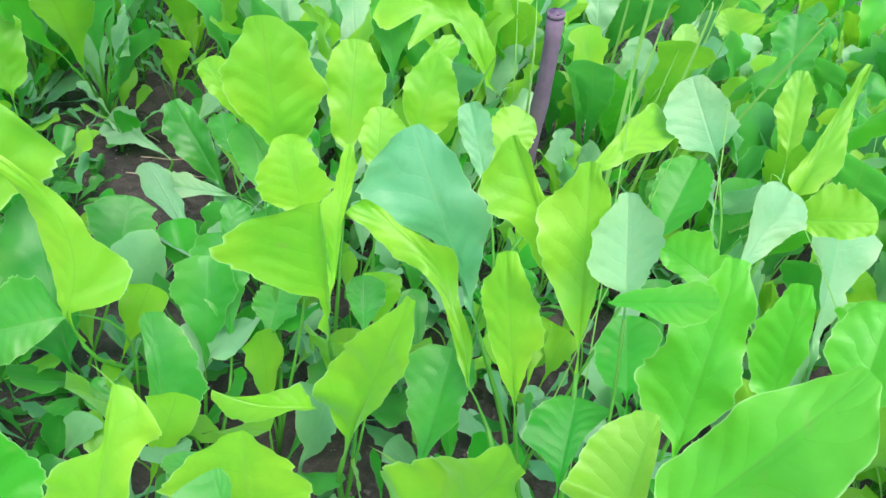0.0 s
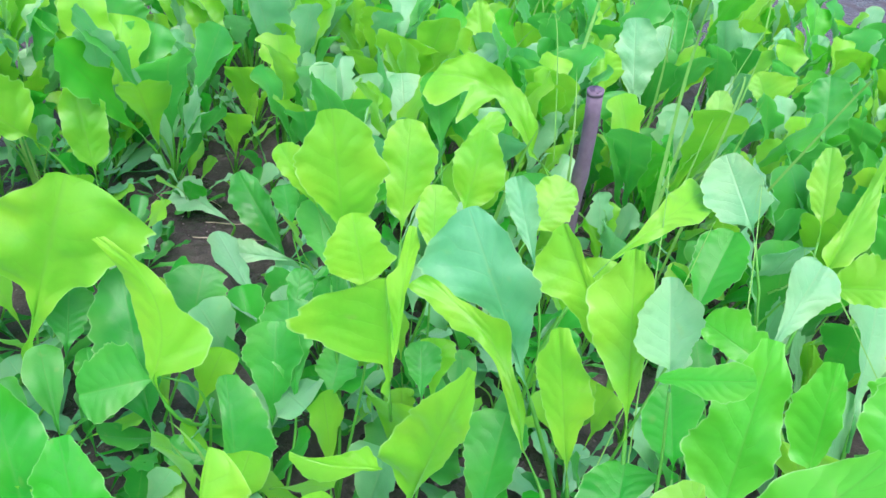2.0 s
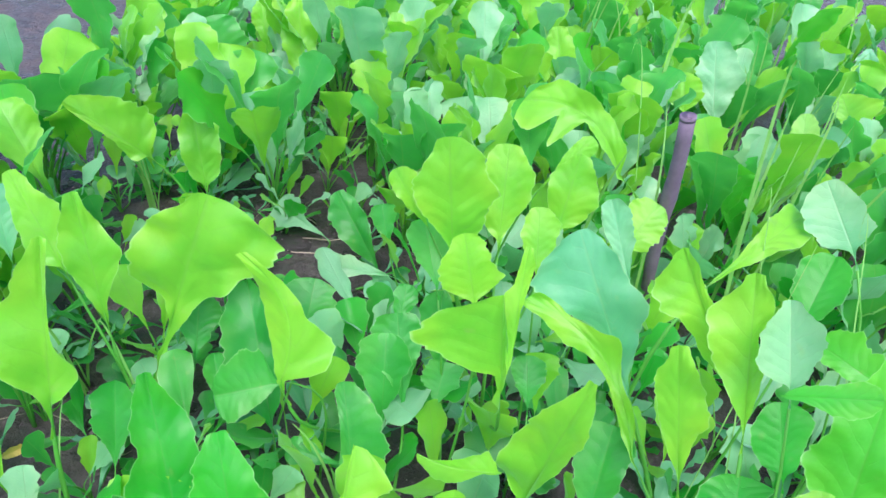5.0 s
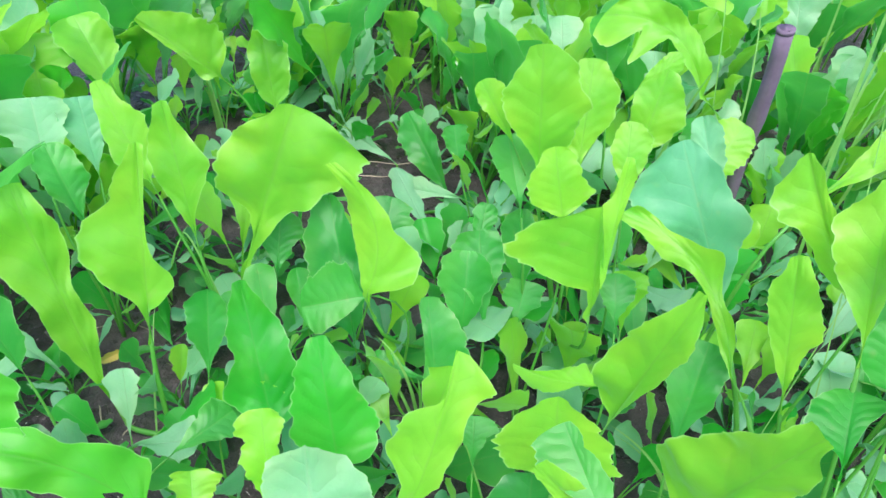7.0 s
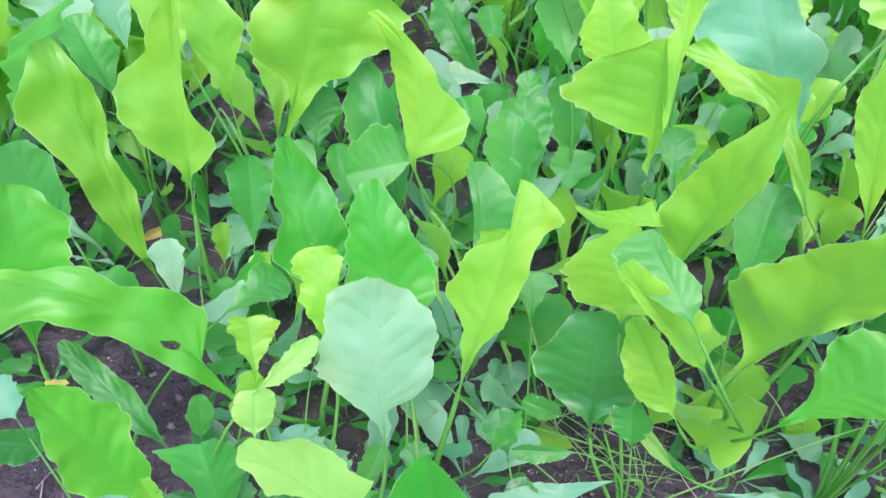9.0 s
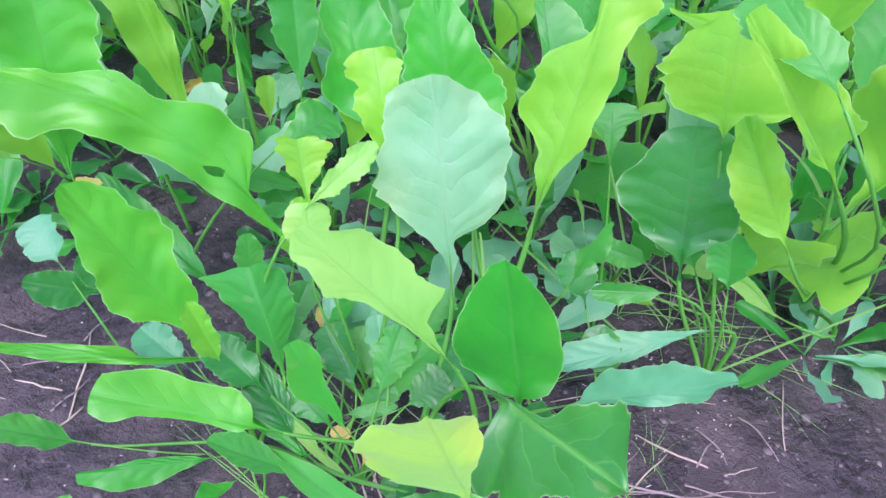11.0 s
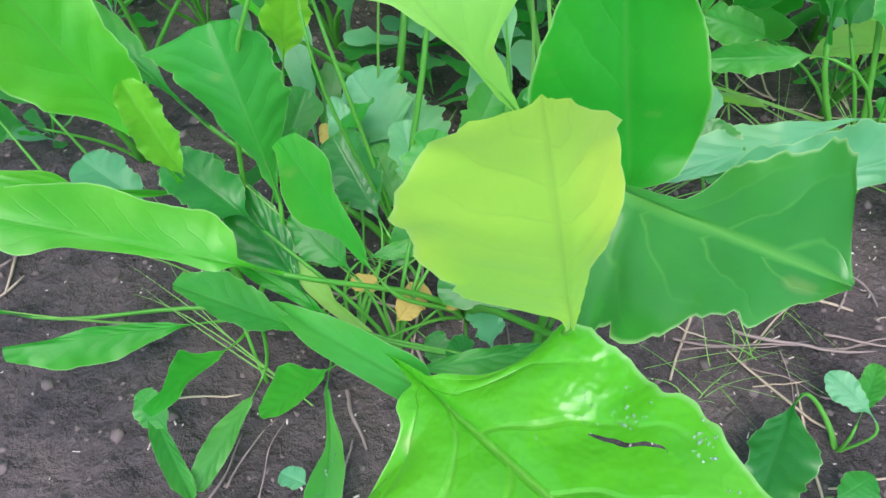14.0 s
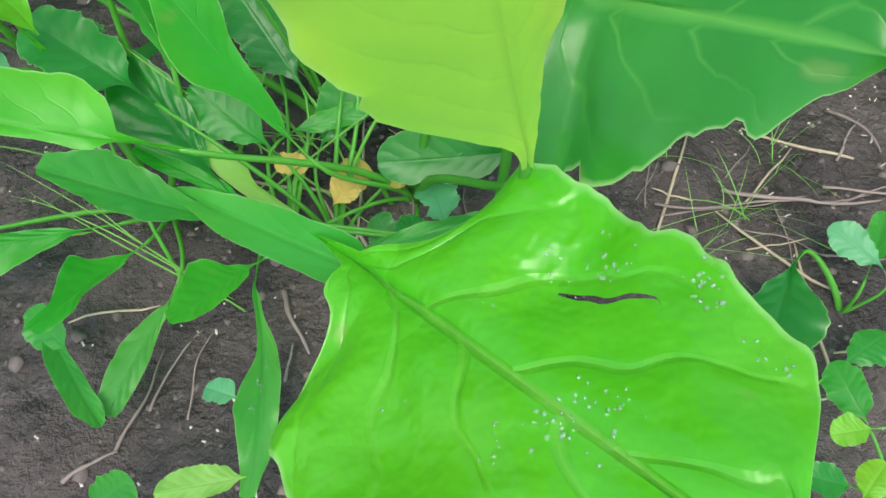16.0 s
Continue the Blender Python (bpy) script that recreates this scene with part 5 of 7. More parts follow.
leaf(p, "lush", (0.0951, 0.1613, 0.2174), (0.1028, 0.1945, 0.2333), (-0.333, -0.343, 0.878), 0.0200, 0.0169, 0.0010, cup=(8, 8), twist=0, bend=.015, wave=.014, blunt=.2, ser=.03, left=(0.07, 0.19, 0.31, 0.43, 0.67, 0.95, 1.00, 0.98, 0.96, 0.95, 0.93, 0.91, 0.82, 0.72, 0.61, 0.52, 0.43), right_side=(0.09, 0.12, 0.15, 0.18, 0.22, 0.27, 0.31, 0.36, 0.41, 0.46, 0.55, 0.66, 0.77, 0.89, 1.00, 0.98, 0.95), lobe=.03, seed=90)
leaf(p, "vivid", (0.2026, 0.1843, 0.2815), (0.2113, 0.1959, 0.3048), (-0.628, -0.577, 0.523), 0.0165, 0.0165, 0.0008, a=1.51, b=0.32, lobe=.3, seed=92)
leaf(p, "lush", (0.1388, 0.2161, 0.2135), (0.1354, 0.2459, 0.2402), (-0.364, -0.645, 0.672), 0.0167, 0.0172, 0.0009, cup=(8, 8), twist=0, bend=.015, wave=.014, blunt=.2, ser=.04, left=(0.09, 0.38, 0.66, 0.74, 0.82, 0.90, 0.97, 1.00, 0.99, 0.98, 0.96, 0.87, 0.77, 0.68, 0.58, 0.49, 0.39), right_side=(0.09, 0.33, 0.44, 0.49, 0.55, 0.61, 0.66, 0.72, 0.79, 0.86, 0.93, 1.00, 0.99, 0.92, 0.85, 0.77, 0.64), lobe=.03, seed=93)
leaf(p, "bright", (0.0813, 0.2115, 0.2084), (0.0589, 0.2242, 0.2878), (-0.109, -0.986, 0.128), 0.0134, 0.0159, 0.0008, cup=(8, 8), twist=0, bend=.015, wave=.014, blunt=.2, left=(0.11, 0.21, 0.31, 0.42, 0.51, 0.58, 0.65, 0.73, 0.79, 0.86, 0.93, 1.00, 0.98, 0.80, 0.61, 0.40, 0.33), right_side=(0.09, 0.20, 0.30, 0.41, 0.53, 0.69, 0.84, 1.00, 0.96, 0.91, 0.86, 0.80, 0.72, 0.65, 0.53, 0.39, 0.29), lobe=.03, ser=.10, seed=94)
p = plant(0.1469, 0.1027, "tall beet plant with vivid green leaves in soil")
leaf(p, "vivid", (0.1317, 0.1575, 0.2557), (0.1346, 0.1889, 0.3273), (-0.513, -0.778, 0.362), 0.0223, 0.0139, 0.0008, wave=.02, cup=(8, 8), twist=0, bend=.015, blunt=.2, quilt=1.2, left=(0.07, 0.50, 0.75, 0.90, 0.98, 1.00, 0.97, 0.89, 0.80, 0.76, 0.71, 0.66, 0.56, 0.46, 0.36, 0.26, 0.22), right_side=(0.11, 0.29, 0.46, 0.64, 0.84, 1.00, 0.99, 0.98, 0.96, 0.90, 0.83, 0.79, 0.78, 0.73, 0.56, 0.40, 0.33), lobe=.03, ser=.10, seed=86)
leaf(p, "vivid", (0.1833, 0.1462, 0.2784), (0.1933, 0.1802, 0.3235), (-0.631, -0.546, 0.551), 0.0150, 0.0150, 0.0008, a=1.23, b=0.44, lobe=.3, seed=91)
p = plant(0.1980, 0.1589, "tall beet plant with vivid green leaves in soil")
leaf(p, "vivid", (0.1698, 0.1734, 0.2708), (0.1622, 0.1858, 0.3225), (-0.541, -0.832, 0.121), 0.0135, 0.0069, 0.0008, cup=(8, 8), twist=0, bend=.015, wave=.014, blunt=.2, left=(0.11, 0.59, 0.70, 0.78, 0.87, 0.94, 0.96, 0.97, 0.99, 1.00, 0.99, 0.89, 0.78, 0.67, 0.56, 0.45, 0.38), right_side=(0.22, 0.36, 0.51, 0.64, 0.73, 0.81, 0.89, 0.98, 1.00, 0.99, 0.98, 0.98, 0.89, 0.78, 0.62, 0.43, 0.31), lobe=.03, ser=.10, seed=87)
leaf(p, "vivid", (0.1586, 0.2175, 0.2871), (0.1324, 0.2398, 0.2916), (-0.461, -0.662, 0.592), 0.0082, 0.0152, 0.0008, a=.4, b=.3, seed=111)
p = plant(-0.0066, 0.4528, "tall beet plant with yellow-green leaves in soil")
leaf(p, "bright", (0.0270, 0.4930, 0.1780), (0.0347, 0.5204, 0.2433), (-0.122, -0.910, 0.396), 0.0210, 0.0289, 0.0011, cup=(8, 8), twist=0, bend=.015, wave=.014, blunt=.2, left=(0.07, 0.23, 0.39, 0.54, 0.70, 0.77, 0.83, 0.88, 0.94, 1.00, 0.97, 0.91, 0.85, 0.70, 0.54, 0.43, 0.35), right_side=(0.05, 0.32, 0.58, 0.73, 0.80, 0.87, 0.94, 1.00, 0.97, 0.93, 0.90, 0.80, 0.70, 0.60, 0.50, 0.42, 0.33), lobe=.03, ser=.10, seed=98)
p = plant(-0.0338, 0.5116, "tall beet plant with yellow-green leaves in soil")
leaf(p, "bright", (0.0106, 0.5345, 0.2013), (0.0476, 0.5536, 0.2460), (-0.091, -0.886, 0.454), 0.0085, 0.0118, 0.0008, a=1.37, b=0.38, lobe=.3, seed=99)
p = plant(-0.0439, 0.2983, "tall beet plant with yellow-green and fresh green leaves in soil")
leaf(p, "bright", (-0.0428, 0.3369, 0.2028), (-0.0576, 0.3560, 0.2471), (0.098, -0.901, 0.422), 0.0233, 0.0243, 0.0010, cup=(8, 8), twist=0, bend=.015, wave=.014, blunt=.2, left=(0.06, 0.26, 0.45, 0.64, 0.77, 0.86, 0.95, 1.00, 0.96, 0.92, 0.89, 0.82, 0.71, 0.60, 0.50, 0.41, 0.33), right_side=(0.06, 0.28, 0.51, 0.72, 0.90, 1.00, 0.93, 0.85, 0.78, 0.72, 0.68, 0.64, 0.60, 0.56, 0.50, 0.42, 0.33), lobe=.03, ser=.10, seed=100)
leaf(p, "mid", (-0.0590, 0.3255, 0.1021), (-0.0563, 0.3514, 0.1253), (0.052, -0.669, 0.742), 0.0162, 0.0162, 0.0008, a=0.95, b=0.26, lobe=.3, seed=125)
leaf(p, "mid", (-0.0576, 0.3572, 0.1009), (-0.0686, 0.3889, 0.1668), (-0.050, -0.904, 0.426), 0.0182, 0.0145, 0.0008, a=1.23, b=0.44, lobe=.3, seed=141)
p = plant(-0.0518, 0.3305, "upright beet plant with fresh green leaves in soil")
leaf(p, "mid", (-0.0735, 0.3755, 0.1823), (-0.0912, 0.4123, 0.2172), (0.040, -0.679, 0.733), 0.0175, 0.0219, 0.0008, a=1.23, b=0.44, lobe=.3, seed=101)
p = plant(0.1262, 0.5858, "tall beet plant with yellow-green leaves in soil")
leaf(p, "bright", (0.0925, 0.6070, 0.1849), (-0.0191, 0.6418, 0.2371), (-0.091, -0.908, 0.410), 0.0550, 0.0274, 0.0011, bend=.1, twist=0, wave=.014, blunt=.2, cup=(20, 16), side_bend=0.206, left=(0.03, 0.07, 0.11, 0.14, 0.18, 0.18, 0.16, 0.14, 0.13, 0.59, 1.00, 0.25, 0.48, 0.70, 0.67, 0.52, 0.39), right_side=(0.67, 0.64, 0.62, 0.59, 0.60, 0.63, 0.66, 0.70, 0.73, 0.76, 0.78, 0.84, 0.90, 0.96, 1.00, 0.92, 0.84), lobe=.03, ser=.10, seed=103)
p = plant(0.0224, 0.5752, "tall beet plant with fresh green leaves in soil")
leaf(p, "mid", (0.0007, 0.6197, 0.1682), (-0.0154, 0.6525, 0.2364), (-0.030, -0.904, 0.427), 0.0207, 0.0232, 0.0009, a=1.37, b=0.38, lobe=.3, seed=104)
p = plant(0.0629, 0.4781, "upright beet plant with yellow-green leaves in soil")
leaf(p, "bright", (0.0966, 0.5150, 0.1523), (0.1236, 0.5448, 0.1919), (-0.127, -0.750, 0.649), 0.0244, 0.0222, 0.0010, a=.4, b=.3, seed=105)
p = plant(0.1103, 0.3838, "tall beet plant with blue-green leaves in soil")
leaf(p, "grey", (0.0841, 0.4264, 0.1815), (0.0603, 0.4651, 0.2327), (-0.178, -0.823, 0.539), 0.0124, 0.0162, 0.0008, ser=.12, a=1.23, b=0.44, lobe=.3, seed=106)
p = plant(0.0810, 0.3149, "tall beet plant with yellow-green leaves in soil")
leaf(p, "bright", (0.1181, 0.3484, 0.2474), (0.1869, 0.4106, 0.2747), (0.109, -0.499, 0.860), 0.0128, 0.0163, 0.0008, ser=.1, a=1.51, b=0.32, lobe=.3, seed=107)
p = plant(0.2439, 0.3290, "tall beet plant with fresh green leaves in soil")
leaf(p, "skylit", (0.2096, 0.3714, 0.2724), (0.1913, 0.4111, 0.3042), (-0.483, -0.672, 0.562), 0.0242, 0.0184, 0.0012, cup=(8, 8), twist=0, bend=.015, wave=.014, blunt=.2, left=(0.06, 0.30, 0.54, 0.74, 0.80, 0.87, 0.93, 1.00, 0.98, 0.94, 0.89, 0.85, 0.80, 0.71, 0.61, 0.52, 0.44), right_side=(0.08, 0.34, 0.61, 0.83, 1.00, 0.97, 0.95, 0.92, 0.89, 0.87, 0.83, 0.77, 0.71, 0.65, 0.58, 0.48, 0.39), lobe=.03, ser=.10, seed=108)
leaf(p, "bright", (0.2654, 0.3882, 0.2742), (0.2619, 0.4149, 0.3198), (-0.517, -0.755, 0.403), 0.0126, 0.0100, 0.0009, cup=(8, 8), twist=0, bend=.015, wave=.014, blunt=.2, left=(0.12, 0.29, 0.47, 0.64, 0.72, 0.79, 0.85, 0.92, 0.98, 1.00, 0.92, 0.84, 0.76, 0.69, 0.58, 0.47, 0.36), right_side=(0.15, 0.38, 0.61, 0.73, 0.77, 0.80, 0.84, 0.88, 0.91, 0.93, 0.96, 0.98, 1.00, 0.90, 0.74, 0.57, 0.41), lobe=.03, ser=.10, seed=110)
p = plant(0.2198, 0.2626, "tall beet plant with vivid green leaves in soil")
leaf(p, "bright", (0.2403, 0.3246, 0.2779), (0.2610, 0.3566, 0.3503), (-0.552, -0.693, 0.464), 0.0080, 0.0140, 0.0008, cup=(8, 8), twist=0, bend=.015, wave=.014, blunt=.2, left=(0.19, 0.85, 1.00, 0.89, 0.78, 0.67, 0.56, 0.52, 0.48, 0.44, 0.40, 0.40, 0.41, 0.41, 0.42, 0.40, 0.33), right_side=(0.11, 0.54, 0.70, 0.81, 0.93, 1.00, 0.88, 0.76, 0.65, 0.53, 0.42, 0.30, 0.20, 0.17, 0.15, 0.12, 0.10), lobe=.03, ser=.10, seed=109)
p = plant(0.1650, 0.2299, "tall beet plant with whitish green leaves in soil")
leaf(p, "skylit", (0.1950, 0.2699, 0.2557), (0.2224, 0.3065, 0.2920), (-0.380, -0.491, 0.784), 0.0139, 0.0162, 0.0008, ser=.1, a=1.51, b=0.32, lobe=.3, seed=112)
p = plant(-0.3545, 0.5785, "upright beet plant with yellow-green leaves in soil")
leaf(p, "bright", (-0.4102, 0.5759, 0.1357), (-0.4734, 0.5466, 0.1998), (0.617, -0.738, 0.271), 0.0147, 0.0428, 0.0010, cup=(8, 8), twist=0, bend=.015, wave=.014, blunt=.2, left=(1.00, 0.97, 0.86, 0.75, 0.64, 0.52, 0.42, 0.42, 0.42, 0.43, 0.41, 0.39, 0.37, 0.34, 0.32, 0.26, 0.21), right_side=(0.23, 0.53, 0.80, 0.87, 0.94, 1.00, 0.97, 0.93, 0.90, 0.87, 0.85, 0.78, 0.64, 0.50, 0.40, 0.33, 0.26), lobe=.03, ser=.10, seed=114)
leaf(p, "bright", (-0.3498, 0.5816, 0.1045), (-0.3704, 0.6073, 0.1856), (0.370, -0.854, 0.365), 0.0185, 0.0250, 0.0011, cup=(8, 8), twist=0, bend=.015, wave=.014, blunt=.2, left=(0.08, 0.39, 0.70, 0.79, 0.86, 0.92, 0.99, 1.00, 0.99, 0.97, 0.96, 0.95, 0.93, 0.80, 0.67, 0.55, 0.46), right_side=(0.06, 0.33, 0.59, 0.74, 0.79, 0.84, 0.88, 0.93, 0.97, 0.99, 0.99, 1.00, 0.94, 0.80, 0.65, 0.55, 0.44), lobe=.03, ser=.10, seed=115)
p = plant(-0.4021, 0.7421, "upright beet plant with pale yellow-green leaves in soil")
leaf(p, "skylit", (-0.3917, 0.7590, 0.0788), (-0.3803, 0.8045, 0.1691), (0.315, -0.863, 0.395), 0.0267, 0.0484, 0.0015, cup=(8, 8), twist=0, bend=.015, wave=.014, blunt=.2, left=(0.06, 0.22, 0.39, 0.53, 0.66, 0.79, 0.93, 0.96, 0.98, 0.99, 1.00, 1.00, 0.86, 0.71, 0.58, 0.48, 0.39), right_side=(0.03, 0.10, 0.17, 0.24, 0.39, 0.54, 0.68, 0.80, 0.86, 0.93, 1.00, 0.93, 0.83, 0.74, 0.57, 0.39, 0.30), lobe=.03, ser=.10, seed=116)
p = plant(-0.4144, 0.4514, "upright beet plant with yellow-green leaves in soil")
leaf(p, "bright", (-0.4540, 0.4711, 0.1427), (-0.5014, 0.4948, 0.2172), (0.483, -0.698, 0.529), 0.0261, 0.0286, 0.0011, a=1.51, b=0.32, lobe=.3, seed=117)
p = plant(-0.1703, 0.5471, "upright beet plant with fresh green leaves in soil")
leaf(p, "mid", (-0.1499, 0.5583, 0.0518), (-0.2044, 0.5911, 0.1199), (0.216, -0.801, 0.559), 0.0241, 0.0155, 0.0008, cup=(8, 8), twist=0, bend=.015, wave=.014, blunt=.2, left=(0.06, 0.18, 0.31, 0.43, 0.53, 0.62, 0.71, 0.81, 0.90, 0.96, 0.98, 1.00, 0.98, 0.82, 0.66, 0.51, 0.43), right_side=(0.10, 0.18, 0.27, 0.35, 0.44, 0.55, 0.66, 0.77, 0.88, 1.00, 1.00, 0.96, 0.93, 0.89, 0.74, 0.57, 0.47), lobe=.03, ser=.10, seed=118)
p = plant(-0.2194, 0.6056, "low beet plant with whitish green leaves in soil")
leaf(p, "skylit", (-0.2275, 0.6120, 0.0451), (-0.2906, 0.6396, 0.0573), (-0.147, -0.660, 0.736), 0.0218, 0.0222, 0.0008, cup=(8, 8), twist=0, bend=.015, wave=.014, blunt=.2, left=(0.07, 0.11, 0.15, 0.19, 0.24, 0.28, 0.32, 0.44, 0.60, 0.76, 0.91, 1.00, 0.96, 0.91, 0.87, 0.82, 0.75), right_side=(0.07, 0.09, 0.12, 0.15, 0.17, 0.20, 0.25, 0.41, 0.56, 0.72, 0.87, 1.00, 0.96, 0.93, 0.89, 0.84, 0.70), lobe=.03, ser=.10, seed=119)
p = plant(-0.1098, 0.5149, "upright beet plant with fresh green and blue-green leaves in soil")
leaf(p, "mid", (-0.1354, 0.5332, 0.1018), (-0.1483, 0.5543, 0.1356), (0.161, -0.809, 0.565), 0.0129, 0.0140, 0.0008, a=0.95, b=0.26, lobe=.3, seed=120)
leaf(p, "skylit", (-0.1332, 0.5145, 0.0755), (-0.1982, 0.5030, 0.0840), (0.214, -0.760, 0.614), 0.0105, 0.0145, 0.0008, cup=(8, 8), twist=0, bend=.015, wave=.014, blunt=.2, left=(0.14, 0.18, 0.21, 0.24, 0.28, 0.31, 0.41, 0.53, 0.65, 0.77, 0.90, 1.00, 0.94, 0.89, 0.81, 0.68, 0.54), right_side=(0.10, 0.20, 0.29, 0.39, 0.48, 0.58, 0.68, 0.78, 0.88, 0.98, 1.00, 0.98, 0.96, 0.83, 0.67, 0.52, 0.36), lobe=.03, ser=.10, seed=121)
p = plant(-0.0949, 0.2884, "upright beet plant with fresh green leaves in soil")
leaf(p, "mid", (-0.0989, 0.3120, 0.0830), (-0.1056, 0.3509, 0.1457), (0.166, -0.830, 0.533), 0.0225, 0.0207, 0.0009, a=1.37, b=0.38, lobe=.3, seed=124)
p = plant(-0.3827, 0.2937, "upright beet plant with whitish green and fresh green leaves in soil")
leaf(p, "skylit", (-0.4311, 0.3242, 0.1622), (-0.4477, 0.3524, 0.2163), (0.582, -0.634, 0.509), 0.0300, 0.0279, 0.0012, a=1.51, b=0.32, lobe=.3, seed=127)
leaf(p, "mid", (-0.3971, 0.3063, 0.1456), (-0.4259, 0.3256, 0.1958), (0.555, -0.618, 0.557), 0.0150, 0.0180, 0.0008, a=1.09, b=0.50, lobe=.3, seed=128)
leaf(p, "grey", (-0.4056, 0.3485, 0.1646), (-0.4226, 0.3709, 0.2120), (0.541, -0.668, 0.511), 0.0186, 0.0186, 0.0008, ser=.1, a=0.95, b=0.26, lobe=.3, seed=130)
p = plant(-0.5026, 0.4081, "upright beet plant with yellow-green leaves in soil")
leaf(p, "bright", (-0.5158, 0.4372, 0.1438), (-0.5292, 0.4668, 0.2073), (0.592, -0.676, 0.439), 0.0388, 0.0363, 0.0016, a=1.37, b=0.38, lobe=.3, seed=129)
p = plant(-0.0657, 0.1421, "upright beet plant with fresh green leaves in soil")
leaf(p, "mid", (-0.0758, 0.1911, 0.1109), (-0.0799, 0.2114, 0.1292), (-0.055, -0.675, 0.736), 0.0140, 0.0140, 0.0008, a=1.37, b=0.38, lobe=.3, seed=139)
p = plant(-0.3895, 0.1923, "low beet plant with withered yellow leaves in soil")
leaf(p, "yellow", (-0.3544, 0.2279, 0.0818), (-0.3426, 0.2400, 0.0843), (0.467, -0.597, 0.653), 0.0040, 0.0040, 0.0000, a=.5, b=.4, seed=147)
p = plant(-0.1589, 0.0346, "low beet plant with withered yellow and deep green leaves in soil")
leaf(p, "deep", (-0.1208, 0.0403, 0.0452), (-0.1609, 0.0353, 0.0445), (0.10, -0.75, 0.65), 0.0080, 0.0100, 0.0000, a=.5, b=.4, ser=.08, lobe=.1, wave=.006, quilt=.5, seed=210)
leaf(p, "yellow", (-0.1821, 0.0345, 0.0424), (-0.1928, 0.0339, 0.0446), (0.202, -0.440, 0.875), 0.0034, 0.0039, 0.0000, a=.5, b=.4, seed=148)
leaf(p, "deep", (-0.1856, 0.0540, 0.0600), (-0.2036, 0.0728, 0.0781), (0.232, -0.551, 0.802), 0.0105, 0.0109, 0.0008, a=.7, b=.4, ser=.2, pucker=.012, seed=165)
p = plant(-0.0075, -0.0457, "low beet plant with fresh green leaves in soil")
leaf(p, "mid", (-0.0182, -0.0247, 0.0145), (-0.0247, -0.0091, 0.0163), (-0.434, -0.277, 0.857), 0.0059, 0.0059, 0.0008, a=.6, b=.5, seed=149)
leaf(p, "mid", (-0.0267, -0.0438, 0.0155), (-0.0397, -0.0425, 0.0196), (0.260, -0.300, 0.918), 0.0043, 0.0048, 0.0008, a=.6, b=.5, seed=151)
p = plant(0.0082, -0.0230, "low beet plant with yellow-green leaves in soil")
leaf(p, "bright", (-0.0190, -0.0286, 0.0177), (-0.0295, -0.0308, 0.0170), (-0.025, -0.157, 0.987), 0.0039, 0.0048, 0.0008, a=.6, b=.5, seed=150)
p = plant(-0.0383, -0.0219, "low beet plant with fresh green leaves in soil")
leaf(p, "mid", (-0.0198, -0.0083, 0.0146), (-0.0066, 0.0016, 0.0141), (0.019, 0.028, 0.999), 0.0047, 0.0061, 0.0008, a=.6, b=.5, seed=152)
p = plant(-0.0391, -0.0662, "low beet plant with yellow-green leaves in soil")
leaf(p, "bright", (-0.0234, -0.0466, 0.0166), (-0.0161, -0.0374, 0.0171), (-0.232, 0.138, 0.963), 0.0048, 0.0048, 0.0008, a=.6, b=.5, seed=153)
p = plant(-0.1565, -0.0505, "low beet plant with pale yellow-green leaves in soil")
leaf(p, "pale", (-0.1831, -0.0575, 0.0406), (-0.2048, -0.0632, 0.0409), (0.065, -0.206, 0.976), 0.0038, 0.0049, 0.0000, a=.5, b=.4, seed=154)
p = plant(-0.2345, -0.0889, "low beet plant with fresh green leaves in soil")
leaf(p, "mid", (-0.2183, -0.0678, 0.0428), (-0.2121, -0.0596, 0.0402), (0.481, -0.086, 0.872), 0.0054, 0.0054, 0.0000, a=.5, b=.4, seed=155)
p = plant(-0.0760, 0.0700, "low beet plant with deep green leaves in soil")
leaf(p, "deep", (-0.0599, 0.0877, 0.0552), (-0.0724, 0.1069, 0.0674), (-0.202, -0.616, 0.762), 0.0103, 0.0103, 0.0008, a=.5, b=.4, seed=156)
leaf(p, "deep", (-0.0816, 0.0533, 0.0398), (-0.0998, 0.0662, 0.0448), (-0.127, -0.511, 0.850), 0.0100, 0.0100, 0.0008, a=.5, b=.4, seed=157)
p = plant(0.0010, 0.1499, "low beet plant with fresh green leaves in soil")
leaf(p, "mid", (-0.0490, 0.1502, 0.0738), (-0.0736, 0.1503, 0.0816), (0.182, -0.792, 0.583), 0.0073, 0.0073, 0.0008, a=.5, b=.4, seed=159)
p = plant(-0.2239, 0.1300, "low beet plant with fresh green leaves in soil")
leaf(p, "mid", (-0.2524, 0.1531, 0.0658), (-0.2735, 0.1702, 0.0816), (0.163, -0.555, 0.816), 0.0104, 0.0104, 0.0008, a=.5, b=.4, ser=.2, seed=160)
p = plant(-0.3186, 0.0557, "low beet plant with blue-green leaves in soil")
leaf(p, "grey", (-0.3560, 0.0822, 0.0801), (-0.3737, 0.0946, 0.0934), (0.405, -0.331, 0.852), 0.0110, 0.0110, 0.0008, a=.5, b=.4, seed=161)
p = plant(-0.2397, 0.0880, "upright beet plant with fresh green and yellow-green leaves in soil")
leaf(p, "mid", (-0.2539, 0.0956, 0.0714), (-0.2547, 0.1070, 0.0970), (0.438, -0.817, 0.375), 0.0068, 0.0079, 0.0008, a=.5, b=.4, seed=162)
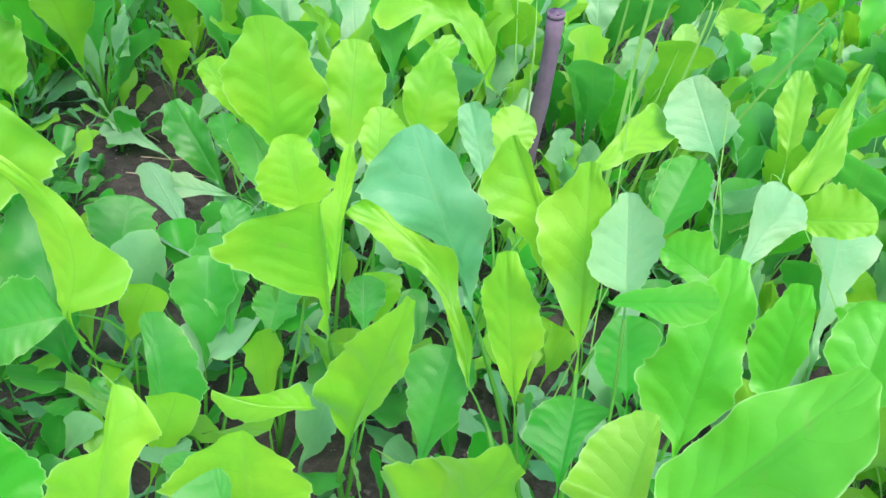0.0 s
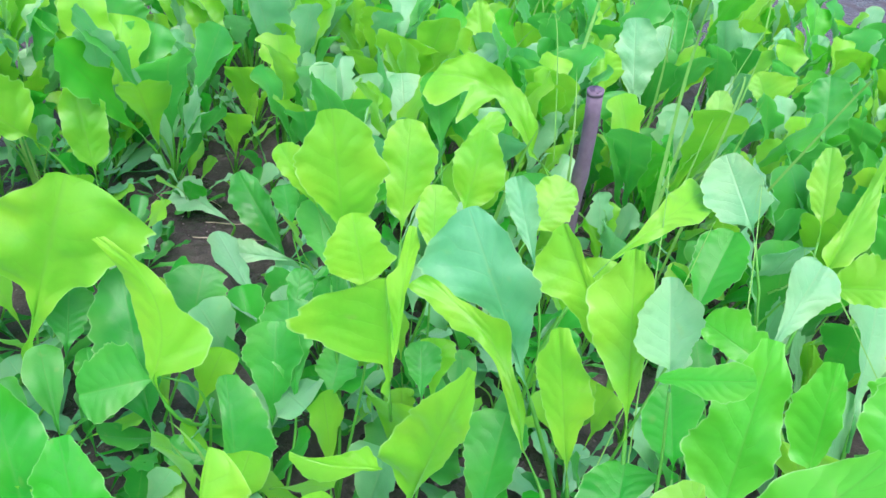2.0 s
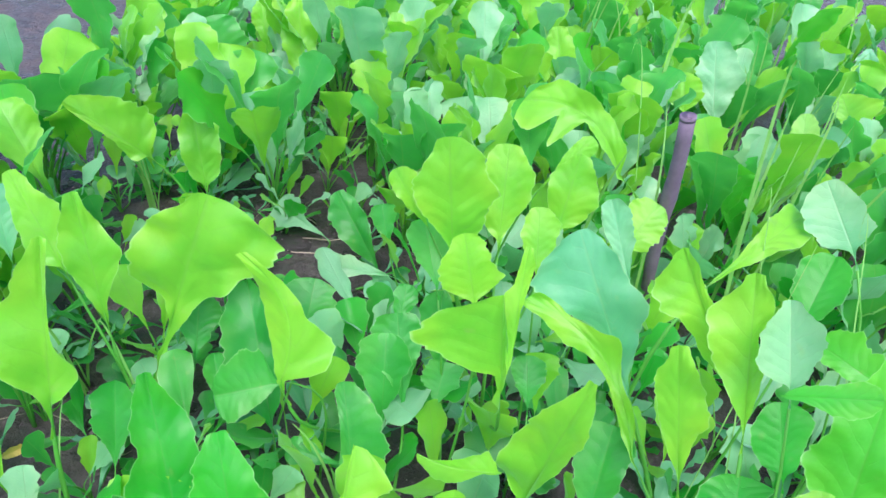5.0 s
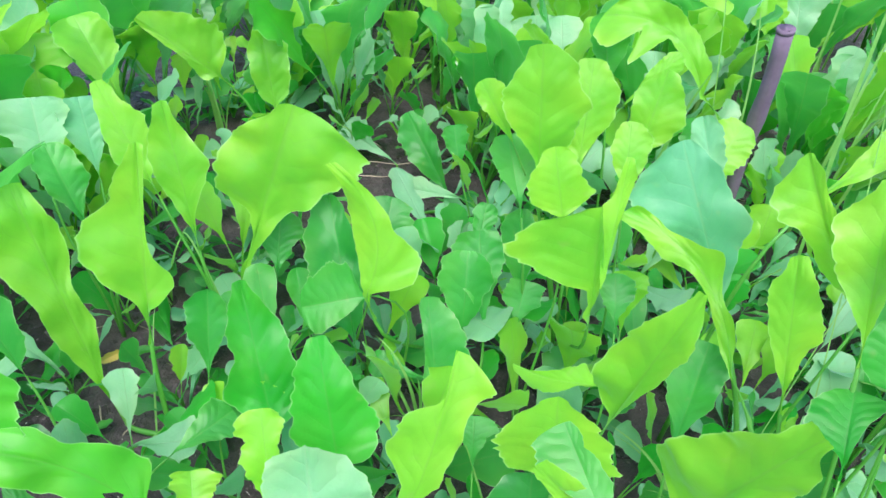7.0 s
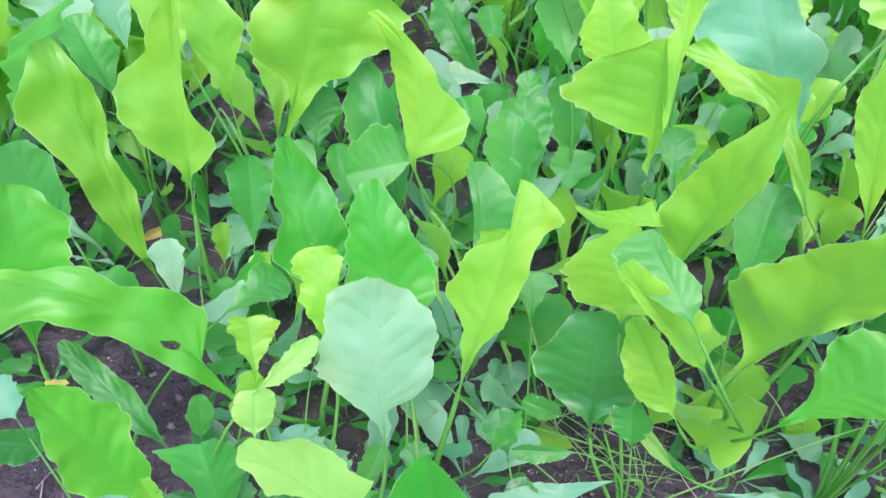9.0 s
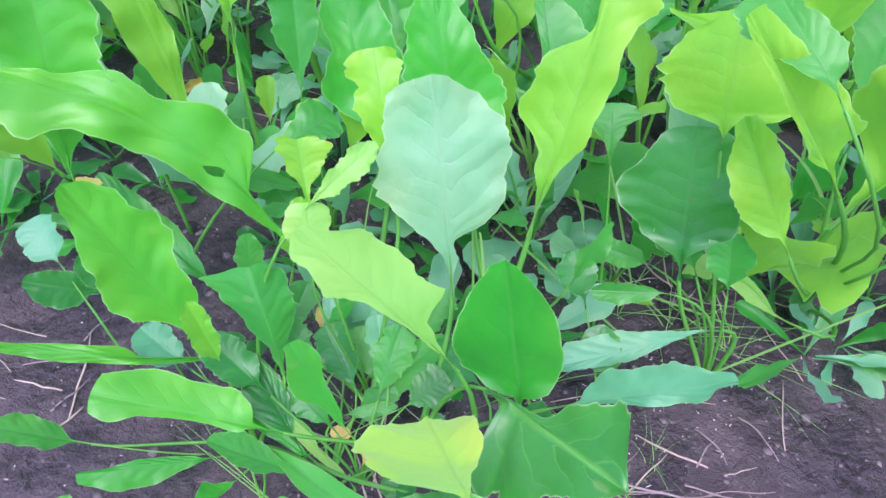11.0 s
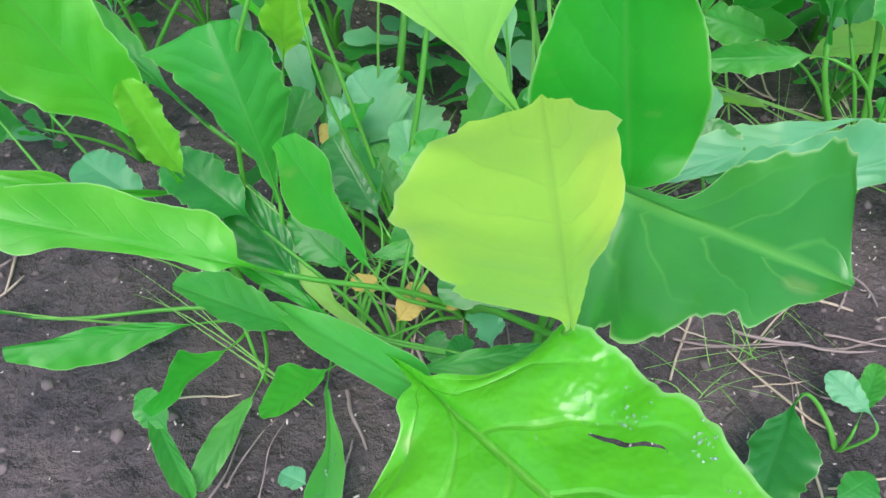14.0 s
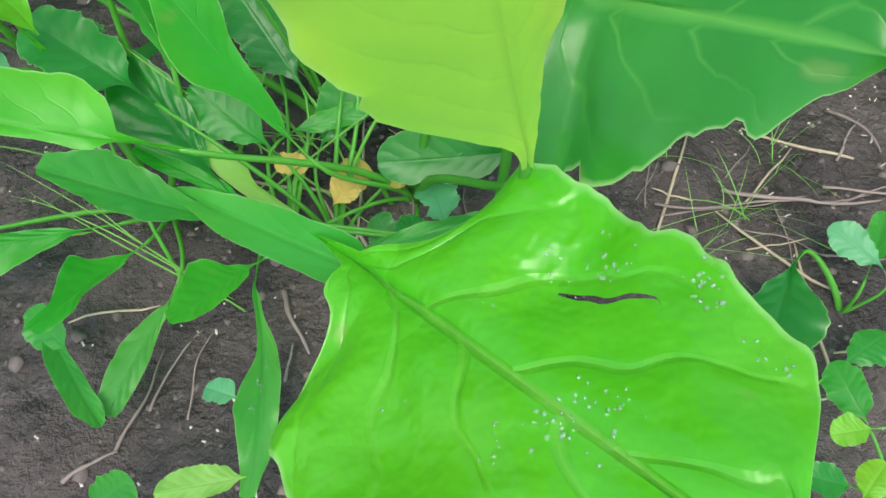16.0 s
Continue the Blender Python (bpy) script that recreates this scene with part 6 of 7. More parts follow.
leaf(p, "bright", (-0.2277, 0.0998, 0.0901), (-0.2166, 0.1030, 0.1341), (0.223, -0.975, 0.014), 0.0080, 0.0095, 0.0008, a=.5, b=.4, seed=163)
leaf(p, "yellow", (-0.2709, 0.0541, 0.1800), (-0.2776, 0.0496, 0.1848), (0.697, -0.570, 0.435), 0.0016, 0.0020, 0.0000, a=.5, b=.4, seed=181)
p = plant(-0.1002, -0.0362, "low beet plant with fresh green leaves in soil")
leaf(p, "mid", (-0.1461, -0.0164, 0.0699), (-0.2109, 0.0115, 0.0616), (-0.236, -0.268, 0.934), 0.0066, 0.0075, 0.0000, a=.45, b=.7, cup=(25, 20), ser=.03, wave=.01, bend=.02, wing=.05, quilt=.2, seed=164)
p = plant(-0.1932, 0.0374, "low beet plant with fresh green leaves in soil")
leaf(p, "mid", (-0.2110, 0.0580, 0.0639), (-0.2231, 0.0719, 0.0784), (0.305, -0.547, 0.780), 0.0082, 0.0082, 0.0008, a=.7, b=.4, ser=.2, seed=171)
p = plant(-0.1102, 0.0650, "low beet plant with fresh green leaves in soil")
leaf(p, "mid", (-0.1242, 0.0941, 0.0630), (-0.1328, 0.1119, 0.0785), (-0.001, -0.655, 0.755), 0.0085, 0.0085, 0.0008, a=.7, b=.4, ser=.2, seed=175)
p = plant(-0.2193, -0.0009, "low beet plant with deep green leaves in soil")
leaf(p, "deep", (-0.2444, 0.0424, 0.0685), (-0.2534, 0.0580, 0.0769), (0.307, -0.304, 0.902), 0.0108, 0.0098, 0.0008, a=.7, b=.4, ser=.2, seed=176)
p = plant(-0.0596, 0.0791, "low beet plant with deep green leaves in soil")
leaf(p, "deep", (-0.0793, 0.1179, 0.0758), (-0.0880, 0.1350, 0.0916), (-0.145, -0.710, 0.689), 0.0103, 0.0103, 0.0008, a=.7, b=.4, seed=177)
p = plant(-0.2857, 0.0546, "upright beet plant with deep green leaves in soil")
leaf(p, "deep", (-0.3102, 0.0664, 0.0875), (-0.3235, 0.0728, 0.1053), (0.588, -0.510, 0.628), 0.0107, 0.0107, 0.0008, a=.7, b=.4, seed=180)
p = plant(-0.1428, 0.2956, "upright beet plant with fresh green leaves in soil")
leaf(p, "mid", (-0.1708, 0.2837, 0.1438), (-0.2136, 0.2713, 0.1335), (0.102, -0.820, 0.564), 0.0202, 0.0294, 0.0011, cup=(10, 12), twist=0, blunt=.2, left=(0.07, 0.28, 0.47, 0.60, 0.74, 0.83, 0.92, 1.00, 0.77), right_side=(0.05, 0.79, 0.98, 0.99, 1.00, 0.88, 0.75, 0.61, 0.43), lobe=.05, ser=.12, seed=190)
p = plant(-0.4242, 0.9027, "upright beet plant with fresh green leaves in soil")
leaf(p, "mid", (-0.4370, 0.8848, 0.1156), (-0.4775, 0.8931, 0.1832), (0.489, -0.781, 0.388), 0.0133, 0.0425, 0.0011, cup=(10, 12), twist=0, blunt=.2, left=(0.11, 0.27, 0.43, 0.57, 0.71, 0.83, 0.92, 1.00, 0.83), right_side=(0.04, 0.67, 0.85, 1.00, 1.00, 0.99, 0.96, 0.83, 0.69), lobe=.05, ser=.12, seed=191)
p = plant(-0.5024, 0.8836, "upright beet plant with yellow-green leaves in soil")
leaf(p, "bright", (-0.5310, 0.8933, 0.1095), (-0.5705, 0.9162, 0.1894), (0.382, -0.821, 0.424), 0.0215, 0.0247, 0.0011, cup=(10, 12), twist=0, blunt=.2, left=(0.07, 0.27, 0.47, 0.67, 0.83, 1.00, 0.81, 0.58, 0.40), right_side=(0.06, 0.63, 0.96, 1.00, 0.98, 0.86, 0.73, 0.58, 0.37), lobe=.05, ser=.12, seed=192)
p = plant(-0.5765, 0.8546, "upright beet plant with blue-green leaves in soil")
leaf(p, "grey", (-0.5726, 0.8334, 0.1035), (-0.5858, 0.8542, 0.1561), (0.435, -0.795, 0.424), 0.0234, 0.0345, 0.0011, cup=(10, 12), twist=0, blunt=.2, left=(0.06, 0.98, 0.98, 0.99, 1.00, 0.91, 0.78, 0.64, 0.47), right_side=(0.04, 0.38, 0.71, 1.00, 0.96, 0.92, 0.80, 0.60, 0.42), lobe=.05, ser=.12, seed=193)
p = plant(-0.4629, 0.7939, "upright beet plant with whitish green leaves in soil")
leaf(p, "skylit", (-0.4847, 0.7645, 0.0979), (-0.5031, 0.7785, 0.1417), (0.392, -0.816, 0.425), 0.0294, 0.0305, 0.0012, cup=(10, 12), twist=0, blunt=.2, left=(0.05, 0.32, 0.59, 0.87, 1.00, 0.98, 0.95, 0.93, 0.90), right_side=(0.05, 0.55, 0.86, 1.00, 0.90, 0.80, 0.70, 0.52, 0.32), lobe=.05, ser=.12, seed=194)
p = plant(-0.3276, 0.8930, "upright beet plant with yellow-green leaves in soil")
leaf(p, "bright", (-0.3334, 0.9027, 0.1049), (-0.3536, 0.9497, 0.2138), (0.199, -0.886, 0.420), 0.0302, 0.0279, 0.0011, cup=(10, 12), twist=0, blunt=.2, left=(0.05, 0.32, 0.60, 0.77, 0.89, 1.00, 0.84, 0.68, 0.47), right_side=(0.05, 0.36, 0.67, 0.84, 0.92, 1.00, 0.97, 0.79, 0.60), lobe=.05, ser=.12, seed=195)
p = plant(-0.4274, 0.9806, "upright beet plant with yellow-green leaves in soil")
leaf(p, "bright", (-0.4000, 0.9524, 0.1239), (-0.4210, 0.9796, 0.1955), (0.300, -0.859, 0.414), 0.0208, 0.0264, 0.0011, cup=(10, 12), twist=0, blunt=.2, left=(0.07, 0.25, 0.42, 0.60, 0.76, 0.90, 1.00, 0.68, 0.36), right_side=(0.06, 0.25, 0.45, 0.65, 0.78, 0.91, 1.00, 0.68, 0.36), lobe=.05, ser=.12, seed=196)
p = plant(-0.2511, 0.9990, "upright beet plant with fresh green leaves in soil")
leaf(p, "mid", (-0.2780, 0.9776, 0.1284), (-0.2860, 1.0049, 0.1912), (0.204, -0.888, 0.412), 0.0287, 0.0332, 0.0012, cup=(10, 12), twist=0, blunt=.2, left=(0.05, 0.38, 0.70, 0.90, 0.95, 1.00, 0.87, 0.61, 0.36), right_side=(0.05, 0.48, 0.90, 0.95, 1.00, 0.92, 0.76, 0.58, 0.38), lobe=.05, ser=.12, seed=197)
p = plant(-0.2306, 0.8673, "upright beet plant with pale yellow-green leaves in soil")
leaf(p, "pale", (-0.2110, 0.8743, 0.1153), (-0.2030, 0.9264, 0.2237), (0.267, -0.876, 0.402), 0.0171, 0.0156, 0.0010, cup=(10, 12), twist=0, blunt=.2, left=(0.09, 0.72, 0.95, 0.98, 1.00, 0.95, 0.84, 0.71, 0.48), right_side=(0.10, 0.89, 0.85, 0.81, 0.85, 0.92, 1.00, 0.92, 0.60), lobe=.05, ser=.12, seed=198)
p = plant(0.0387, 1.0440, "upright beet plant with yellow-green leaves in soil")
leaf(p, "bright", (0.0586, 1.0246, 0.1192), (0.0339, 1.0622, 0.2002), (-0.037, -0.911, 0.411), 0.0281, 0.0255, 0.0011, cup=(10, 12), twist=0, blunt=.2, left=(0.05, 0.43, 0.80, 1.00, 0.93, 0.86, 0.78, 0.53, 0.29), right_side=(0.06, 0.51, 0.95, 0.98, 0.99, 1.00, 0.88, 0.74, 0.56), lobe=.05, ser=.12, seed=199)
p = plant(0.2729, 0.9377, "upright beet plant with whitish green leaves in soil")
leaf(p, "skylit", (0.2713, 0.9101, 0.1388), (0.2531, 0.9641, 0.2406), (-0.288, -0.867, 0.408), 0.0259, 0.0393, 0.0012, cup=(10, 12), twist=0, blunt=.2, left=(0.06, 0.32, 0.58, 0.75, 0.87, 1.00, 0.87, 0.73, 0.50), right_side=(0.04, 0.37, 0.63, 0.76, 0.90, 1.00, 0.81, 0.62, 0.43), lobe=.05, ser=.12, seed=200)
p = plant(0.3743, 1.1621, "upright beet plant with fresh green leaves in soil")
leaf(p, "mid", (0.3978, 1.1657, 0.1374), (0.3834, 1.2016, 0.2024), (-0.294, -0.863, 0.411), 0.0254, 0.0279, 0.0011, cup=(10, 12), twist=0, blunt=.2, left=(0.06, 0.39, 0.73, 1.00, 0.98, 0.95, 0.91, 0.62, 0.33), right_side=(0.05, 0.57, 1.00, 0.97, 0.94, 0.92, 0.78, 0.55, 0.32), lobe=.05, ser=.12, seed=201)
p = plant(0.3364, 0.7517, "upright beet plant with pale yellow-green leaves in soil")
leaf(p, "pale", (0.3349, 0.7362, 0.1568), (0.3269, 0.7726, 0.2229), (-0.373, -0.831, 0.412), 0.0168, 0.0170, 0.0010, cup=(10, 12), twist=0, blunt=.2, left=(0.09, 0.41, 0.72, 0.91, 0.95, 1.00, 0.97, 0.67, 0.36), right_side=(0.09, 0.37, 0.64, 0.84, 0.89, 0.95, 1.00, 0.77, 0.45), lobe=.05, ser=.12, seed=202)
p = plant(0.4706, 0.9062, "upright beet plant with yellow-green leaves in soil")
leaf(p, "bright", (0.4616, 0.9003, 0.1586), (0.4386, 0.9345, 0.2015), (-0.436, -0.803, 0.406), 0.0172, 0.0473, 0.0012, cup=(10, 12), twist=0, blunt=.2, left=(0.09, 0.35, 0.55, 0.67, 0.79, 0.91, 1.00, 0.68, 0.36), right_side=(0.03, 0.44, 0.65, 0.83, 1.00, 0.83, 0.64, 0.44, 0.24), lobe=.05, ser=.12, seed=203)
p = plant(0.5992, 1.1400, "upright beet plant with blue-green leaves in soil")
leaf(p, "grey", (0.5832, 1.1428, 0.1514), (0.5707, 1.1777, 0.2086), (-0.387, -0.823, 0.416), 0.0218, 0.0173, 0.0010, cup=(10, 12), twist=0, blunt=.2, left=(0.07, 0.62, 0.83, 0.88, 0.92, 0.96, 1.00, 0.69, 0.37), right_side=(1.00, 0.95, 0.90, 0.85, 0.80, 0.75, 0.59, 0.42, 0.26), lobe=.05, ser=.12, seed=204)
p = plant(0.5201, 0.8535, "upright beet plant with fresh green leaves in soil")
leaf(p, "mid", (0.5199, 0.8361, 0.1524), (0.5111, 0.8815, 0.2274), (-0.505, -0.763, 0.404), 0.0277, 0.0333, 0.0012, cup=(10, 12), twist=0, blunt=.2, left=(0.05, 0.41, 0.77, 0.94, 0.97, 1.00, 0.95, 0.76, 0.56), right_side=(0.05, 0.44, 0.77, 0.88, 1.00, 0.99, 0.84, 0.69, 0.47), lobe=.05, ser=.12, seed=205)
p = plant(0.2245, 0.9069, "upright beet plant with yellow-green leaves in soil")
leaf(p, "bright", (0.2212, 0.8919, 0.1560), (0.2111, 0.9176, 0.2038), (-0.296, -0.866, 0.403), 0.0273, 0.0265, 0.0011, cup=(10, 12), twist=0, blunt=.2, left=(0.05, 0.36, 0.67, 0.97, 1.00, 1.00, 1.00, 0.86, 0.54), right_side=(0.06, 0.42, 0.78, 1.00, 0.96, 0.91, 0.87, 0.62, 0.35), lobe=.05, ser=.12, seed=206)
p = plant(0.5431, 1.3599, "upright beet plant with yellow-green leaves in soil")
leaf(p, "bright", (0.5513, 1.3444, 0.1375), (0.5522, 1.3757, 0.2023), (-0.254, -0.869, 0.424), 0.0245, 0.0295, 0.0011, cup=(10, 12), twist=0, blunt=.2, left=(0.06, 0.41, 0.75, 1.00, 0.97, 0.94, 0.87, 0.59, 0.32), right_side=(0.05, 0.60, 0.97, 0.98, 0.99, 1.00, 0.84, 0.60, 0.35), lobe=.05, ser=.12, seed=207)
p = plant(0.2776, 0.3600, "upright beet plant with yellow-green leaves in soil")
leaf(p, "bright", (0.2778, 0.3627, 0.2389), (0.3140, 0.3404, 0.2605), (-0.639, -0.662, 0.390), 0.0253, 0.0114, 0.0010, cup=(10, 12), twist=0, blunt=.2, left=(0.06, 0.49, 0.72, 0.88, 1.00, 0.88, 0.76, 0.60, 0.38), right_side=(0.13, 0.43, 0.74, 0.94, 0.97, 1.00, 0.94, 0.83, 0.63), lobe=.05, ser=.12, seed=208)
p = plant(-0.3263, 0.7186, "upright beet plant with whitish green leaves in soil")
leaf(p, "skylit", (-0.3222, 0.6954, 0.0891), (-0.2835, 0.7279, 0.1111), (0.451, -0.802, 0.392), 0.0047, 0.0108, 0.0009, cup=(10, 12), twist=0, blunt=.2, left=(0.32, 0.32, 0.33, 0.41, 0.62, 0.82, 1.00, 0.68, 0.37), right_side=(0.14, 0.51, 0.89, 1.00, 0.98, 0.94, 0.74, 0.54, 0.34), lobe=.05, ser=.12, seed=209)


# ---- the rest of the bed ----
def rosette(name, label, category, group, seed, leaves, size, mats, el=(0.85, 1.42), lean=(0.12, 0.55), rise=(0.45, 0.9), width=(0.26, 0.40), detail=(26, 8), stalked=True):
    """A plant with its leaves in a loose rosette, standing on the origin."""
    rnd = random.Random(seed)
    root = new(name)
    root.empty_display_size = 0.02
    tagged(root, label, category, group)
    for i in range(leaves):
        az = 6.283 * i / leaves + rnd.uniform(-0.5, 0.5)
        ln_ = rnd.uniform(*lean)
        h = size * rnd.uniform(*rise)
        base = Vector((math.cos(az) * ln_ * h * 0.9, math.sin(az) * ln_ * h * 0.9, h))
        ln = size * rnd.uniform(0.5, 0.85)
        e = rnd.uniform(*el)
        tip = base + Vector((math.cos(az) * math.cos(e), math.sin(az) * math.cos(e), math.sin(e))) * ln
        w = ln * rnd.uniform(*width)
        nrm = Vector((-math.cos(az) * math.sin(e), -math.sin(az) * math.sin(e), math.cos(e) + 0.3))
        nrm += Vector((rnd.uniform(-0.6, 0.6), rnd.uniform(-0.6, 0.6), 0))
        leaf(root, rnd.choice(mats), base, tip, nrm, w, w * rnd.uniform(0.8, 1.1), 0.0016 * size / 0.12 if stalked else 0, a=rnd.uniform(0.95, 1.6) if stalked else rnd.uniform(1.1, 1.8), b=rnd.uniform(0.22, 0.45), lobe=rnd.uniform(0.15, 0.4),
             bend=rnd.uniform(-0.03, 0.08), ser=rnd.uniform(0.12, 0.26), wave=rnd.uniform(0.015, 0.04), seed=seed * 31 + i,
             rows=detail[0], cols=detail[1], droop=rnd.choice([0, 0, 0, 0, 0.06]))
    return root


def strew(kinds, spots, rnd, lo, hi):
    """Sets copies of the kinds on the spots, turned and sized at random."""
    for i, (px, py) in enumerate(spots):
        m = Matrix.Translation((px, py, ground_z(px, py))) @ pose(0, 0, 0, rnd.uniform(-7, 7), rnd.uniform(-7, 7), rnd.uniform(0, 360)) @ Matrix.Scale(rnd.uniform(lo, hi), 4)
        k = kinds[i % len(kinds)]
        if i < len(kinds):
            k.matrix_basis = m
        else:
            copy_thing(k, m).matrix_basis = m


def pooled(name, label, kinds, spots, rnd):
    """The plants past those near the walk, in one mesh."""
    slots = list(LEAF.values()) + [STALK]
    stock = []
    for k in kinds:
        vs, fs, ms, us, ps, o = [], [], [], [], [], 0
        for ob in k.children_recursive:
            me = ob.data
            co = np.empty(len(me.vertices) * 3, np.float32)
            me.vertices.foreach_get("co", co)
            vs.append(co.reshape(-1, 3))
            uv = np.zeros(len(me.loops) * 2, np.float32)
            if me.uv_layers:
                me.uv_layers[0].data.foreach_get("uv", uv)
            us.append(uv)
            run = np.zeros(len(me.vertices), np.float32)
            if "vein" in me.attributes:
                me.attributes["vein"].data.foreach_get("value", run)
            ps.append(run)
            fs += [tuple(v + o for v in p.vertices) for p in me.polygons]
            ms += [slots.index(me.materials[0])] * len(me.polygons)
            o += len(me.vertices)
        stock.append((np.concatenate(vs), fs, ms, np.concatenate(us), np.concatenate(ps)))
    verts, faces, mats, uvs, runs, base = [], [], [], [], [], 0
    for i, (px, py) in enumerate(spots):
        co, fs, ms, uv, run = stock[i % len(stock)]
        az, sc = rnd.uniform(0, 6.283), rnd.uniform(0.8, 1.2)
        turn = np.array([[math.cos(az), -math.sin(az), 0], [math.sin(az), math.cos(az), 0], [0, 0, 1]]) * sc
        verts.append(co @ turn.T + (px, py, ground_z(px, py)))
        faces += [tuple(v + base for v in f) for f in fs]
        mats += ms
        uvs.append(uv)
        runs.append(run)
        base += len(co)
    me = bpy.data.meshes.new(name)
    me.from_pydata(np.concatenate(verts).tolist(), [], faces)
    me.uv_layers.new(name="UVMap").data.foreach_set("uv", np.concatenate(uvs))
    me.attributes.new("vein", "FLOAT", "POINT").data.foreach_set("value", np.concatenate(runs))
    me.polygons.foreach_set("material_index", mats)
    for m in slots:
        me.materials.append(m)
    me.shade_smooth()
    tagged(new(name, me), label, "leafy plants", kind="stuff")


def in_bed(x, y):
    """Whether a spot lies inside the bed, which bare soil borders on its two far sides."""
    ragged = 0.05 * noise.noise(Vector((x * 3.0, y * 3.0, 8.8)))
    low = -0.61 - (0.12 * (y - 0.75) if y > 0.75 else 0.45 * (0.75 - y))
    k = min(1.0, max(0.0, (y - 1.1) / 0.35))
    high = 1.5 * (1 - k) + (0.50 + 0.30 * (2.4 - y)) * k
    return low + ragged < x < high + ragged


def near_walk(x, y):
    """Whether a spot lies among the plants set one by one above."""
    return -0.46 < x < 0.30 and y < 0.60 or x * x + (y + 0.08) ** 2 < 0.10


def sow():
    rnd = random.Random(5)
    # the whitish and brighter greens stand in for sky sheen on distant leaf tops
    far = [rosette("beet_plant", "leafy beet plant with upright yellow-green leaves", "leafy plant", "beet plants in the bed", 100 + k, rnd.choice([6, 7, 8, 9]),
                   rnd.uniform(0.115, 0.155), ["mid", "bright", "bright", "skylit", "vivid", "mid", "bright", "skylit"], (0.92, 1.45), (0.10, 0.42), (0.3, 0.85), (0.2, 0.33)) for k in range(12)]
    placed = [ob.location[:2] for ob in bpy.data.objects if ob.name.startswith("beet_plant") and ob.location.y > 0.5]
    spots = []
    y = 0.18
    while y < 3.0:
        x = -1.7
        while x < 2.2:
            px, py = x + rnd.uniform(-0.04, 0.04), y + rnd.uniform(-0.04, 0.04)
            if in_bed(px, py) and not near_walk(px, py) and not bare(px, py) and all((px - a) ** 2 + (py - b) ** 2 > 0.0014 for a, b in placed):
                spots.append((px, py))
            x += 0.074 + 0.018 * y
        y += 0.072 + 0.018 * y
    spots.sort(key=lambda p: math.hypot(p[0], p[1] + 0.05))
    strew(far, spots[:230], rnd, 0.8, 1.2)
    pooled("distant_beet_plants", "distant rows of leafy green beet plants", far, spots[230:], rnd)
    low = [rosette("low_weed", "low weed with small green leaves between beet plants", "weed", "weeds between the beet plants", 300 + k, rnd.choice([5, 6, 7]),
                   rnd.uniform(0.045, 0.07), ["lush", "deep", "mid", "grey"], (0.1, 0.95), (0.2, 0.6), (0.04, 0.25), (0.12, 0.22), (12, 6), False) for k in range(6)]
    spots = []
    for n in range(1600):
        px, py = (rnd.uniform(-0.5, 0.4), rnd.uniform(0.08, 0.7)) if n % 4 else (rnd.uniform(-0.75, 0.75), rnd.uniform(0.1, 1.0))
        if len(spots) < 225 and not bare(px, py) and in_bed(px, py) and all((px - a) ** 2 + (py - b) ** 2 > 0.0007 for a, b in spots):
            spots.append((px, py))
    strew(low, spots, rnd, 0.6, 1.25)
    young = [rosette("young_beet_plant", "young beet plant with deep green leaves in shade of taller plants", "leafy plant", "young beet plants", 400 + k, rnd.choice([5, 6, 7]),
                     rnd.uniform(0.065, 0.085), ["lush", "skylit", "mid", "bright"], (0.5, 1.3), (0.2, 0.8), (0.35, 0.8), (0.24, 0.36), (14, 8)) for k in range(6)]
    spots = []
    for n in range(1200):
        px, py = rnd.uniform(-0.48, 0.34), rnd.uniform(0.17, 0.66)
        if len(spots) < 75 and not bare(px, py) and all((px - a) ** 2 + (py - b) ** 2 > 0.003 for a, b in spots):
            spots.append((px, py))
    for n in range(900):
        px, py = rnd.uniform(-0.52, 0.1), rnd.uniform(0.62, 1.15)
        if len(spots) < 130 and not bare(px, py) and all((px - a) ** 2 + (py - b) ** 2 > 0.0026 for a, b in spots):
            spots.append((px, py))
    strew(young, spots, rnd, 0.75, 1.15)


BARE = ((-0.20, 0.55, 0.06), (-0.215, 0.475, 0.06), (-0.212, 0.37, 0.05), (-0.23, 0.60, 0.055), (-0.29, 0.69, 0.03), (-0.167, 0.50, 0.05), (-0.21, 0.345, 0.045), (-0.38, 0.45, 0.05), (-0.073, 0.225, 0.04),
        (-0.162, 0.385, 0.045), (-0.006, 0.15, 0.04), (0.0, 0.09, 0.075), (-0.05, 0.04, 0.06), (-0.36, 0.0, 0.09), (-0.27, -0.02, 0.08), (-0.17, 0.03, 0.04),
        (0.198, 0.72, 0.03), (-0.39, 0.27, 0.03), (-0.13, 0.24, 0.02), (-0.145, 0.30, 0.03), (0.06, 0.0, 0.1))


def bare(x, y):
    """Bare patches of soil between the plants."""
    return any((x - a) ** 2 + (y - b) ** 2 < 0.85 * r * r for a, b, r in BARE)


sow()


